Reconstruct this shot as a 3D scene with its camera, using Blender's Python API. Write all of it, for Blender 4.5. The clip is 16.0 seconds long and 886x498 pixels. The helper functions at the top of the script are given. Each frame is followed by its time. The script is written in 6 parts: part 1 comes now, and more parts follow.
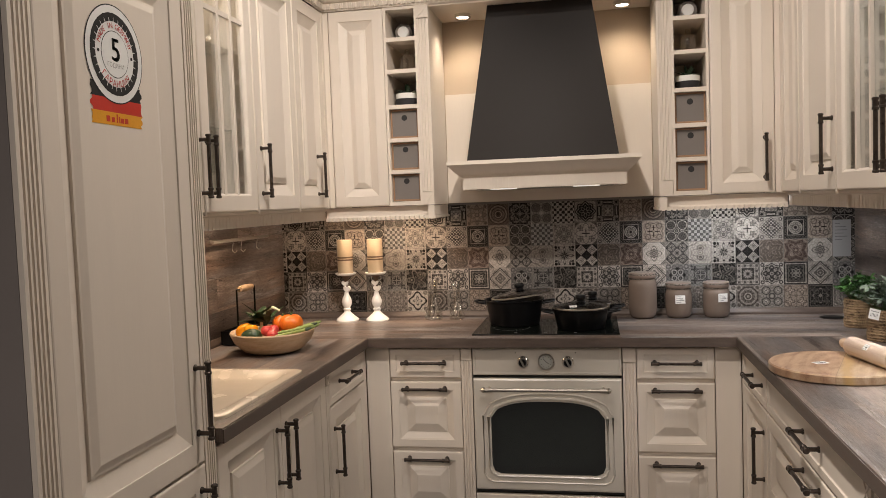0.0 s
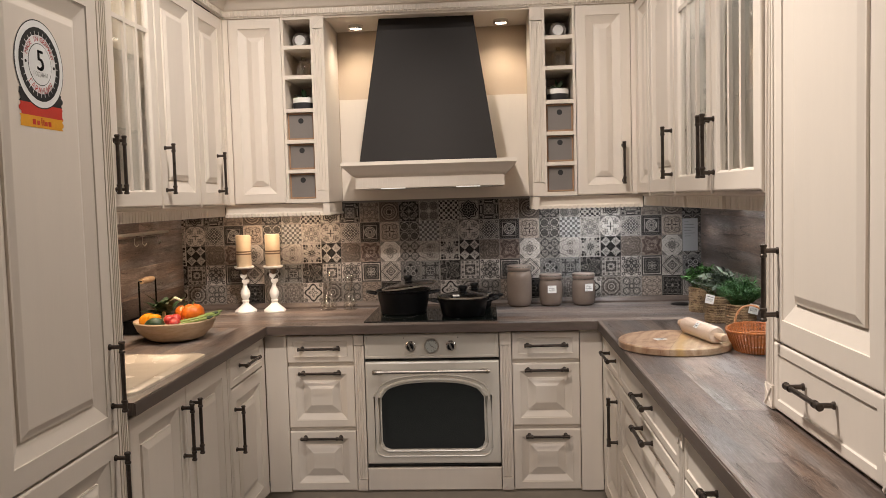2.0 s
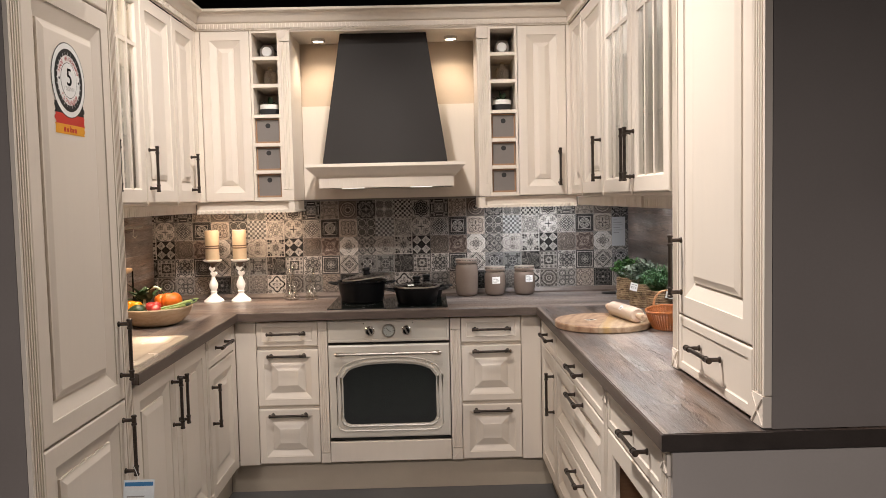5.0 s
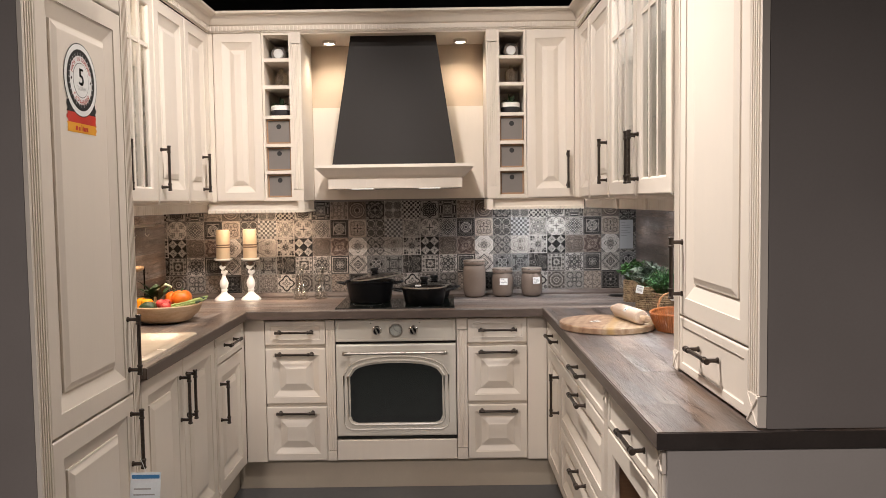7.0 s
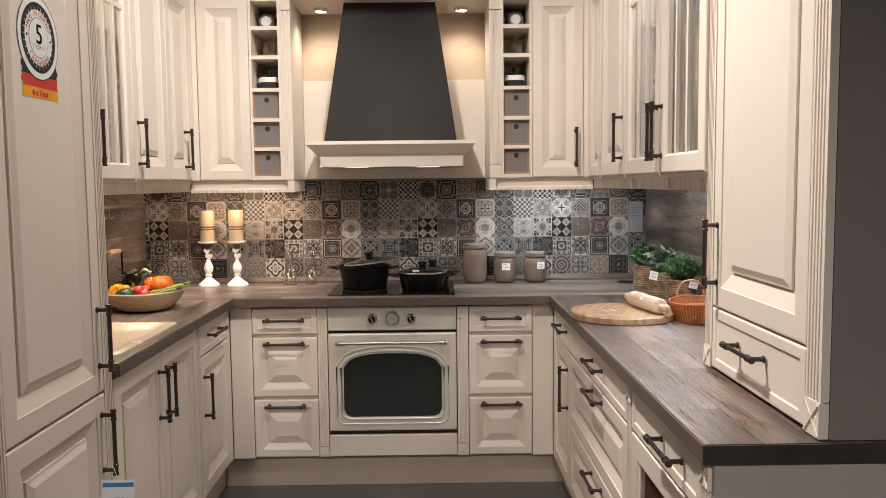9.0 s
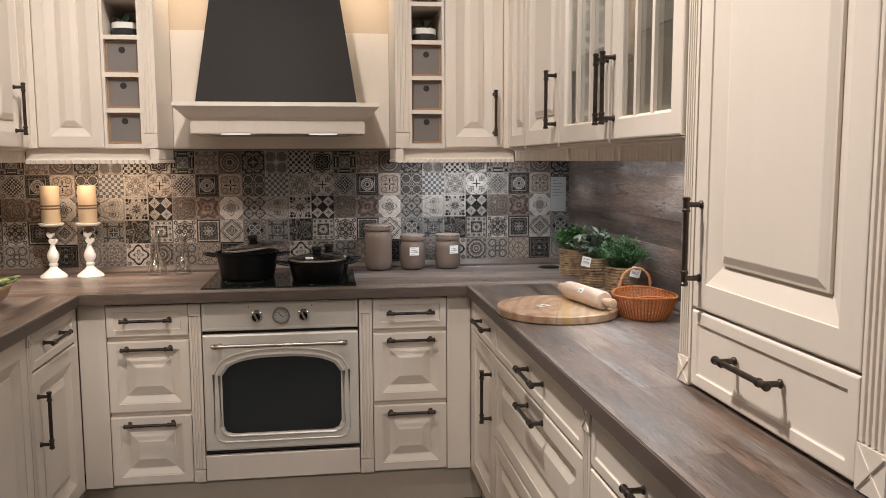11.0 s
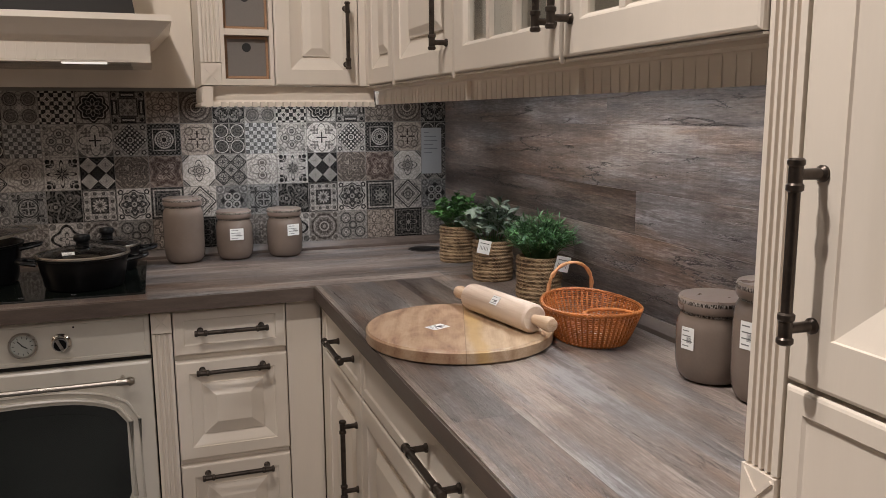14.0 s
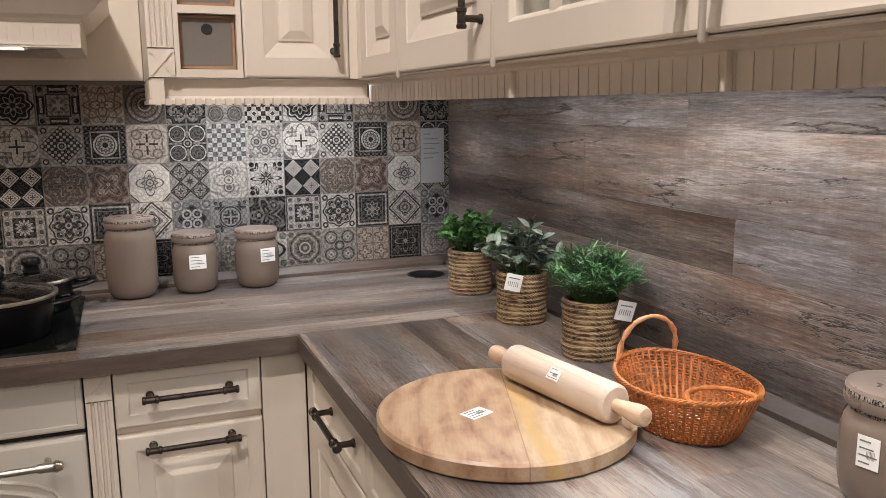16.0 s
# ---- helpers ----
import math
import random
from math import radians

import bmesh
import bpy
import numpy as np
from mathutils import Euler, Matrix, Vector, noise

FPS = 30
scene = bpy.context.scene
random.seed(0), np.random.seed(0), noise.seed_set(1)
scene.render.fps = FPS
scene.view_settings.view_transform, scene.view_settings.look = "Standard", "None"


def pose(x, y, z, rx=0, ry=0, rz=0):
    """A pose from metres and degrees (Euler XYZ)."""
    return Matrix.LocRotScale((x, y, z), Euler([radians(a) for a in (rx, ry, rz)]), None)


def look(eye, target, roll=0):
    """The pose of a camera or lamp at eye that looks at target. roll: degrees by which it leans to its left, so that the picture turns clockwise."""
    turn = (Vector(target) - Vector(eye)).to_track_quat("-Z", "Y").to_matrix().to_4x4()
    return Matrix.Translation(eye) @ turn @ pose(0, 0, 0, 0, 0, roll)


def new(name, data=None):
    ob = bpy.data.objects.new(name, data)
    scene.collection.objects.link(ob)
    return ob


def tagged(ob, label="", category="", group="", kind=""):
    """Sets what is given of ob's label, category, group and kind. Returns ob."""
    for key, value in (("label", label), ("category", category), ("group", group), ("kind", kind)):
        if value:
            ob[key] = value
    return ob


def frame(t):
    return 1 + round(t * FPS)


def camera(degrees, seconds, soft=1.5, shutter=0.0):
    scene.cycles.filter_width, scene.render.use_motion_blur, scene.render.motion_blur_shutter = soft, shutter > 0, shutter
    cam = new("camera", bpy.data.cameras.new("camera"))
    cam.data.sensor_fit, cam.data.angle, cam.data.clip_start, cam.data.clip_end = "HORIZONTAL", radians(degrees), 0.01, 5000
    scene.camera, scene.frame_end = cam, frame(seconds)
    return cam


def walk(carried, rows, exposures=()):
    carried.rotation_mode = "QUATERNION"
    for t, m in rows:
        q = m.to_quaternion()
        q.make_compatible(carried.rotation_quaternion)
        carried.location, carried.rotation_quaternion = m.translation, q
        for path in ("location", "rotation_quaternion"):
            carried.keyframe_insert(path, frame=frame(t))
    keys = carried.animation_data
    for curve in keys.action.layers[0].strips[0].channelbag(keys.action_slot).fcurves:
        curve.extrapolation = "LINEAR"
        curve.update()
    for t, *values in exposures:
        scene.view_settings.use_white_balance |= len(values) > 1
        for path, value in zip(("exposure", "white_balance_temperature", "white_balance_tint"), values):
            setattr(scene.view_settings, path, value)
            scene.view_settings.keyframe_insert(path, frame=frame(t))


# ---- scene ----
cam = camera(57.8, 16.0, soft=0.8)
PATH = [
    (0, (0.208, -3.746, 1.451), (-0.166, -1.785, 1.336), -2.1),
    (0.5, (0.201, -3.814, 1.452), (-0.095, -1.84, 1.337), -2.0),
    (1, (0.24, -3.881, 1.446), (0.008, -1.898, 1.329), -1.9),
    (1.5, (0.276, -3.974, 1.445), (0.1, -1.985, 1.324), -1.7),
    (2, (0.272, -4.038, 1.446), (0.153, -2.046, 1.321), -1.6),
    (2.5, (0.239, -4.119, 1.446), (0.167, -2.125, 1.318), -1.5),
    (3, (0.197, -4.203, 1.442), (0.17, -2.208, 1.31), -1.4),
    (3.5, (0.185, -4.288, 1.442), (0.19, -2.292, 1.309), -1.3),
    (4, (0.187, -4.344, 1.441), (0.218, -2.349, 1.308), -1.3),
    (6.5, (0.26, -4.501, 1.438), (0.271, -2.505, 1.322), -0.9),
    (7, (0.249, -4.466, 1.432), (0.244, -2.469, 1.313), -0.8),
    (7.5, (0.228, -4.408, 1.43), (0.218, -2.412, 1.303), -0.8),
    (8, (0.188, -4.341, 1.427), (0.189, -2.346, 1.29), -0.7),
    (10.5, (0.225, -3.85, 1.402), (0.375, -1.867, 1.196), -0.4),
    (11, (0.188, -3.658, 1.394), (0.47, -1.69, 1.174), -0.2),
    (11.5, (0.196, -3.509, 1.387), (0.575, -1.559, 1.153), 0.0),
    (12, (0.259, -3.331, 1.389), (0.674, -1.389, 1.146), -0.1),
    (12.5, (0.302, -3.215, 1.384), (0.727, -1.278, 1.126), -0.2),
    (13, (0.32, -3.043, 1.37), (0.791, -1.12, 1.086), -0.4),
    (13.5, (0.312, -2.861, 1.372), (0.912, -0.979, 1.062), -0.2),
    (14, (0.339, -2.711, 1.36), (0.999, -0.852, 1.03), -0.3),
    (14.5, (0.407, -2.573, 1.371), (1.092, -0.725, 1.03), -0.2),
    (15, (0.446, -2.471, 1.37), (1.149, -0.631, 1.024), -0.2),
    (15.5, (0.44, -2.355, 1.368), (1.17, -0.527, 1.015), -0.2),
    (16, (0.399, -2.234, 1.377), (1.13, -0.405, 1.028), -0.4),
]
walk(cam, [(t, look(e, g, r)) for t, e, g, r in PATH], [(0, 0.01, 6640, 10), (0.5, -0.01, 6640, 10), (1.5, 0.06, 6600, 10), (2.5, 0.18, 6480, 10), (3.5, 0.32, 6430, 10), (7, 0.47, 6380, 10), (8, 0.42, 6380, 10), (10.5, 0.2, 6400, 10), (12, 0.0, 6380, 10), (13, -0.13, 6380, 10), (14, -0.2, 6420, 10), (15, -0.05, 6480, 10), (16, 0.36, 6480, 10)])

# ---- world, lamps, exposure ----
world = bpy.data.worlds.new("showroom_air")
scene.world = world
world.use_nodes = True
world.node_tree.nodes["Background"].inputs[0].default_value = (0.9, 0.85, 0.8, 1)
world.node_tree.nodes["Background"].inputs[1].default_value = 0.035


def lamp(name, kind, m, watts, colour, size=0.1, spot=0.0, size_y=0.0):
    data = bpy.data.lights.new(name, kind)
    data.energy, data.color = watts, colour
    if kind == "AREA":
        data.shape, data.size, data.size_y = "RECTANGLE", size, size_y or size
    else:
        data.shadow_soft_size = size
    if kind == "SPOT":
        data.spot_size, data.spot_blend = radians(spot), 1.0
    ob = new(name, data)
    ob.matrix_world = m
    return ob


WARM = (1.0, 0.84, 0.66)
LIT = (1.0, 0.905, 0.83)
lamp("track_spot", "SPOT", look((-0.20, -1.60, 3.50), (-0.1, -1.65, 0)), 60, LIT, 0.04, 142)
lamp("track_spot", "SPOT", look((0.40, -2.60, 3.50), (-0.84, -0.42, 1.48)), 290, LIT, 0.05, 42)
lamp("track_spot", "SPOT", look((-0.35, -2.60, 3.50), (0.88, -0.50, 1.52)), 215, LIT, 0.05, 44)
lamp("track_spot", "SPOT", look((-0.30, -1.95, 3.50), (0.95, -2.34, 1.10)), 335, LIT, 0.05, 51)
lamp("track_spot", "SPOT", look((0.60, -1.75, 3.50), (-0.74, -2.25, 1.15)), 105, LIT, 0.05, 56)
# added fill behind the camera, no fixture known there
lamp("hall_fill", "AREA", look((-0.4, -6.9, 3.5), (-0.4, -6.1, 0.0)), 22, (1.0, 0.89, 0.83), 1.8)
# two added, unseen spots that brighten the grey end panels from below the top
lamp("hall_fill_spot", "SPOT", look((-0.9, -7.2, 3.6), (-1.1, -3.0, 0.4)), 260, (1.0, 0.89, 0.83), 0.08, 48)
lamp("hall_fill_spot", "SPOT", look((0.2, -7.2, 3.6), (1.0, -3.2, 0.0)), 290, (1.0, 0.89, 0.83), 0.08, 48)

# ---- materials ----


def nodes_of(name, rough=0.5, metal=0.0):
    m = bpy.data.materials.new(name)
    m.use_nodes = True
    nt = m.node_tree
    b = nt.nodes["Principled BSDF"]
    b.inputs["Roughness"].default_value, b.inputs["Metallic"].default_value = rough, metal
    return m, nt, b


def nd(nt, kind, **kw):
    n = nt.nodes.new(kind)
    for k, v in kw.items():
        if k == "ins":
            for i, val in v.items():
                if hasattr(val, "is_linked"):
                    nt.links.new(val, n.inputs[i])
                else:
                    n.inputs[i].default_value = val
        else:
            setattr(n, k, v)
    return n


def ramp(nt, fac, stops):
    r = nt.nodes.new("ShaderNodeValToRGB")
    e = r.color_ramp.elements
    while len(e) < len(stops):
        e.new(0.5)
    for el, (p, c) in zip(e, stops):
        el.position, el.color = p, (*c, 1)
    nt.links.new(fac, r.inputs[0])
    return r.outputs[0]


def coords(nt, scale=(1, 1, 1), which="Object", turn=(0, 0, 0)):
    tc = nt.nodes.new("ShaderNodeTexCoord")
    mp = nd(nt, "ShaderNodeMapping", ins={0: tc.outputs[which], 2: turn, 3: scale})
    return mp.outputs[0]


def noise_of(nt, vec, scale, detail=4, rough=0.55, distort=0.0):
    n = nd(nt, "ShaderNodeTexNoise", ins={"Vector": vec, "Scale": scale, "Detail": detail, "Roughness": rough, "Distortion": distort})
    return n.outputs[0]


def bump(nt, b, height, strength, dist=0.002):
    bp = nd(nt, "ShaderNodeBump", ins={"Strength": strength, "Distance": dist, "Height": height})
    nt.links.new(bp.outputs[0], b.inputs["Normal"])


def plain(name, col, rough=0.5, metal=0.0, vary=0.08, scale=9.0, fine=140.0, relief=0.12, stretch=(1, 1, 1), gloss=0.15, spec=0.5):
    """A surface of one colour with blotches, fine grain, uneven gloss and slight relief."""
    m, nt, b = nodes_of(name, rough, metal)
    b.inputs["Specular IOR Level"].default_value = spec
    v = coords(nt, stretch)
    big, small = noise_of(nt, v, scale, 3), noise_of(nt, v, fine, 3)
    mixv = nd(nt, "ShaderNodeMath", operation="ADD", ins={0: big, 1: nd(nt, "ShaderNodeMath", operation="MULTIPLY", ins={0: small, 1: 0.45}).outputs[0]}).outputs[0]
    lo, hi = tuple(c * (1 - vary) for c in col), tuple(min(1, c * (1 + vary)) for c in col)
    nt.links.new(ramp(nt, mixv, [(0.5, lo), (0.95, hi)]), b.inputs["Base Color"])
    rr = nd(nt, "ShaderNodeMapRange", ins={0: big, 1: 0.3, 2: 0.7, 3: rough * (1 - gloss), 4: min(1, rough * (1 + gloss))})
    nt.links.new(rr.outputs[0], b.inputs["Roughness"])
    if relief:
        bump(nt, b, small, relief, 0.001)
    return m


CREAM = plain("cream_foil", (0.752, 0.677, 0.590), 0.34, vary=0.016, scale=5, fine=60, relief=0.06, stretch=(6, 6, 0.6))
CREAM_IN = plain("cream_board_inside", (0.72, 0.66, 0.58), 0.5, vary=0.03)
ENAMEL = plain("cream_enamel", (0.64, 0.60, 0.53), 0.20, vary=0.02, relief=0.0)
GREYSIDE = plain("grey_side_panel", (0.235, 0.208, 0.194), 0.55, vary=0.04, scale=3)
# the same grey, with the stronger light low down put into its colour
GREYSIDE_LIT = plain("grey_side_panel_lit", (0.40, 0.365, 0.34), 0.55, vary=0.04, scale=3)
BRONZE = plain("dark_bronze", (0.070, 0.056, 0.047), 0.32, 0.75, vary=0.3, scale=60)
STEEL = plain("brushed_steel", (0.5, 0.46, 0.41), 0.3, 1.0, vary=0.06, stretch=(1, 20, 20))
CHROME = plain("chrome", (0.7, 0.68, 0.66), 0.12, 1.0, vary=0.02, relief=0)
HOODGREY = plain("anthracite_hood_paint", (0.0185, 0.0146, 0.0126), 0.6, vary=0.03, scale=4, fine=300, relief=0.03, gloss=0.02, spec=0.3)
BLACK = plain("black_enamel", (0.0045, 0.0045, 0.005), 0.34, vary=0.2, spec=0.2)
BLACKGLASS = plain("black_glass", (0.006, 0.008, 0.007), 0.07, vary=0.1, relief=0)
DARKGAP = plain("dark_gap", (0.02, 0.018, 0.016), 0.8)
BEIGE = plain("beige_wall_paint", (0.60, 0.48, 0.36), 0.75, vary=0.03, scale=4, fine=220, relief=0.2)
BOXGREY = plain("grey_felt_board", (0.190, 0.170, 0.155), 0.7, vary=0.06)
BEECH = plain("beech_edge", (0.36, 0.21, 0.12), 0.5, vary=0.12, stretch=(2, 2, 14))
PLINTH = plain("taupe_plinth", (0.50, 0.43, 0.34), 0.5, vary=0.05)
FLOORM = plain("grey_floor", (0.11, 0.11, 0.113), 0.45, vary=0.12, scale=2.5, fine=30)
CEILBLACK = plain("black_ceiling_paint", (0.006, 0.006, 0.006), 0.9, vary=0.2)
WALLGREY = plain("taupe_wall_paint", (0.20, 0.18, 0.165), 0.8, vary=0.05, scale=2)
WALLDARK = plain("dark_taupe_wall_paint", (0.125, 0.105, 0.096), 0.8, vary=0.05, scale=2)
CERAMIC = plain("ivory_sink_ceramic", (0.67, 0.585, 0.465), 0.25, vary=0.02, relief=0)
WHITE = plain("white_lacquer", (0.82, 0.81, 0.78), 0.35, vary=0.03, scale=30)
PAPER = plain("white_paper", (0.80, 0.80, 0.78), 0.6, vary=0.03)
INK = plain("black_ink", (0.015, 0.015, 0.015), 0.6, vary=0.1)
LAMPGLASS, _nt, _b = nodes_of("lit_lamp_glass", 0.4)
_b.inputs["Emission Color"].default_value, _b.inputs["Emission Strength"].default_value = (1.0, 0.9, 0.74, 1), 9.0
LEDGLASS, _nt, _b = nodes_of("dim_lamp_glass", 0.3)
_b.inputs["Base Color"].default_value = (0.6, 0.58, 0.55, 1)
_b.inputs["Emission Color"].default_value, _b.inputs["Emission Strength"].default_value = (1.0, 0.93, 0.83, 1), 0.9


def clear(name, tint=(0.95, 0.97, 0.96), rough=0.02, mix=0.10):
    """Thin clear glass: mostly see-through, with a mirror-like gloss."""
    m = bpy.data.materials.new(name)
    m.use_nodes = True
    nt = m.node_tree
    nt.nodes.clear()
    out = nt.nodes.new("ShaderNodeOutputMaterial")
    t = nd(nt, "ShaderNodeBsdfTransparent", ins={0: (*tint, 1)})
    g = nd(nt, "ShaderNodeBsdfGlossy", ins={0: (1, 1, 1, 1), "Roughness": rough})
    lw = nd(nt, "ShaderNodeLayerWeight", ins={0: 0.35})
    lw.inputs[0].default_value = 0.5
    p4 = nd(nt, "ShaderNodeMath", operation="POWER", ins={0: lw.outputs["Facing"], 1: 3.0})
    fac = nd(nt, "ShaderNodeMath", operation="MULTIPLY_ADD", ins={0: p4.outputs[0], 1: 0.6, 2: mix + 0.04})
    ms = nd(nt, "ShaderNodeMixShader", ins={0: fac.outputs[0], 1: t.outputs[0], 2: g.outputs[0]})
    nt.links.new(ms.outputs[0], out.inputs[0])
    return m


GLASS = clear("clear_glass", (0.90, 0.90, 0.88), 0.05, 0.14)
BOTTLEGLASS = clear("old_bottle_glass", (0.80, 0.74, 0.64), 0.06, 0.10)
PANE = clear("cabinet_glass", (0.88, 0.90, 0.90), 0.08, 0.13)


def oak(name, along, plank, length, tones, rough=0.5, per_object=False, offset=0.0, cracked=0.9):
    """Weathered oak laminate: long boards with grain, cracks and knots. along: the axis of the grain, 0 = x, 1 = y;
    the boards lie side by side on the other axis of the pair given by plank = (axis, width)."""
    m, nt, b = nodes_of(name, rough)
    tc = nt.nodes.new("ShaderNodeTexCoord")
    sep = nd(nt, "ShaderNodeSeparateXYZ", ins={0: tc.outputs["Object"]})
    a, c = sep.outputs[along], sep.outputs[plank[0]]

    def mt(op, x, y=0.0, z=0.0):
        return nd(nt, "ShaderNodeMath", operation=op, ins={0: x, 1: y, 2: z}).outputs[0]
    row = mt("FLOOR", mt("DIVIDE", mt("ADD", c, offset), plank[1]))
    rowr = nd(nt, "ShaderNodeTexWhiteNoise", noise_dimensions="1D", ins={"W": row}).outputs[0]
    col = mt("FLOOR", mt("ADD", mt("DIVIDE", a, length), mt("MULTIPLY", rowr, 7.0)))
    tone = nd(nt, "ShaderNodeTexWhiteNoise", noise_dimensions="2D", ins={0: nd(nt, "ShaderNodeCombineXYZ", ins={0: row, 1: col}).outputs[0]}).outputs[0]
    if per_object:
        tone = nd(nt, "ShaderNodeObjectInfo").outputs["Random"]
    shift = mt("MULTIPLY", tone, 13.7)
    # stretched coordinates, moved from board to board
    vec = nd(nt, "ShaderNodeCombineXYZ", ins={0: mt("ADD", mt("MULTIPLY", a, 1.0), shift), 1: mt("MULTIPLY", c, 7.0), 2: shift}).outputs[0]
    vec2 = nd(nt, "ShaderNodeCombineXYZ", ins={0: mt("ADD", mt("MULTIPLY", a, 3.0), shift), 1: mt("MULTIPLY", c, 55.0), 2: shift}).outputs[0]
    cloud = noise_of(nt, vec, 2.2, 5, 0.6, 0.15)
    grain = noise_of(nt, vec2, 2.6, 5, 0.66, 0.5)
    patch = noise_of(nt, tc.outputs["Object"], 5.0, 3)
    mixv = mt("ADD", mt("ADD", mt("MULTIPLY", cloud, 0.92), mt("MULTIPLY", grain, 0.50)), mt("MULTIPLY", mt("SUBTRACT", tone, 0.5), 0.30))
    mixv = mt("ADD", mixv, mt("MULTIPLY", mt("SUBTRACT", patch, 0.5), 0.34))
    # short fibres and saw marks across the grain
    fibre = noise_of(nt, nd(nt, "ShaderNodeCombineXYZ", ins={0: mt("ADD", mt("MULTIPLY", a, 28.0), shift), 1: mt("MULTIPLY", c, 190.0), 2: shift}).outputs[0], 1.6, 3, 0.65)
    saw = noise_of(nt, nd(nt, "ShaderNodeCombineXYZ", ins={0: mt("MULTIPLY", a, 130.0), 1: mt("MULTIPLY", c, 9.0), 2: shift}).outputs[0], 1.0, 3, 0.6)
    mixv = mt("ADD", mixv, mt("ADD", mt("MULTIPLY", mt("SUBTRACT", fibre, 0.5), 0.46), mt("MULTIPLY", mt("SUBTRACT", saw, 0.5), 0.12)))
    ripple = noise_of(nt, nd(nt, "ShaderNodeCombineXYZ", ins={0: mt("ADD", mt("MULTIPLY", a, 9.0), shift), 1: mt("MULTIPLY", c, 95.0), 2: shift}).outputs[0], 1.4, 4, 0.7, 1.2)
    scrape = nd(nt, "ShaderNodeMapRange", ins={0: noise_of(nt, vec, 3.4, 4, 0.6), 1: 0.50, 2: 0.70, 3: 0.30, 4: 0.95}).outputs[0]
    mixv = mt("ADD", mixv, mt("MULTIPLY", mt("SUBTRACT", ripple, 0.5), scrape))
    base = ramp(nt, mixv, [(0.44, tones[0]), (0.63, tones[1]), (0.80, tones[2]), (1.02, tones[3])])
    # bluish weathered patches
    blue = nd(nt, "ShaderNodeMapRange", ins={0: noise_of(nt, vec, 1.6, 3, 0.5), 1: 0.46, 2: 0.62, 3: 0.0, 4: 0.9}).outputs[0]
    base = nd(nt, "ShaderNodeMix", data_type="RGBA", blend_type="MULTIPLY", ins={0: blue, 6: base, 7: (0.80, 0.94, 1.10, 1)}).outputs[2]
    # reddish heartwood
    warm = nd(nt, "ShaderNodeMapRange", ins={0: noise_of(nt, vec, 2.3, 4, 0.6, 0.4), 1: 0.50, 2: 0.66, 3: 0.0, 4: 0.9}).outputs[0]
    base = nd(nt, "ShaderNodeMix", data_type="RGBA", blend_type="MULTIPLY", ins={0: warm, 6: base, 7: (1.0, 0.84, 0.72, 1)}).outputs[2]
    # cracks: thin broken valleys of a stretched noise, with a ragged course
    ragged = mt("ADD", mt("MULTIPLY", mt("SUBTRACT", noise_of(nt, vec, 9.0, 4, 0.65), 0.5), 0.16), mt("MULTIPLY", mt("SUBTRACT", fibre, 0.5), 0.03))
    crackn = mt("ADD", noise_of(nt, nd(nt, "ShaderNodeCombineXYZ", ins={0: mt("ADD", mt("MULTIPLY", a, 0.8), shift), 1: mt("MULTIPLY", c, 9.0), 2: shift}).outputs[0], 1.0, 2.0, 0.5, 0.1), ragged)
    gates = noise_of(nt, vec, 2.6, 3)
    crack = None
    for level, wide, lo, hi in ((0.5, 0.008, 0.47, 0.55), (0.59, 0.006, 0.50, 0.42), (0.40, 0.006, 0.52, 0.60)):
        near = mt("ABSOLUTE", mt("SUBTRACT", crackn, level))
        gate = nd(nt, "ShaderNodeMapRange", ins={0: gates, 1: lo, 2: hi, 3: 0.0, 4: 1.0}).outputs[0]
        line = mt("MULTIPLY", nd(nt, "ShaderNodeMapRange", ins={0: near, 1: wide * 0.25, 2: wide, 3: 1.0, 4: 0.0}).outputs[0], gate)
        crack = line if crack is None else mt("MAXIMUM", crack, line)
    fr = mt("FRACT", mt("DIVIDE", mt("ADD", c, offset), plank[1]))
    seam = mt("LESS_THAN", mt("MINIMUM", fr, mt("SUBTRACT", 1.0, fr)), 0.0045)
    dark = mt("MAXIMUM", mt("MULTIPLY", crack, cracked), mt("MULTIPLY", seam, 0.45))
    mx = nd(nt, "ShaderNodeMix", data_type="RGBA", ins={0: dark, 6: base, 7: (tones[0][0] * 0.3, tones[0][1] * 0.27, tones[0][2] * 0.25, 1)})
    nt.links.new(mx.outputs[2], b.inputs["Base Color"])
    rg = nd(nt, "ShaderNodeMapRange", ins={0: grain, 1: 0.3, 2: 0.7, 3: rough * 0.8, 4: rough * 1.2})
    nt.links.new(rg.outputs[0], b.inputs["Roughness"])
    bump(nt, b, mt("SUBTRACT", mt("ADD", grain, mt("ADD", mt("MULTIPLY", fibre, 0.6), mt("MULTIPLY", ripple, 0.8))), mt("MULTIPLY", dark, 1.4)), 0.7, 0.0014)
    return m


TOPS = [(0.072, 0.051, 0.041), (0.138, 0.105, 0.087), (0.212, 0.168, 0.143), (0.38, 0.32, 0.28)]
OAK_X = oak("oak_worktop_along_x", 0, (1, 0.105), 0.8, TOPS, 0.34, cracked=0.55)
OAK_Y = oak("oak_worktop_along_y", 1, (0, 0.105), 0.8, TOPS, 0.34, cracked=0.55)
OAK_EDGE = plain("oak_worktop_edge", (0.098, 0.073, 0.060), 0.45, vary=0.25, scale=12, stretch=(1, 1, 6))
DARKEDGE = plain("dark_worktop_edge", (0.045, 0.035, 0.030), 0.5, vary=0.2, scale=12)
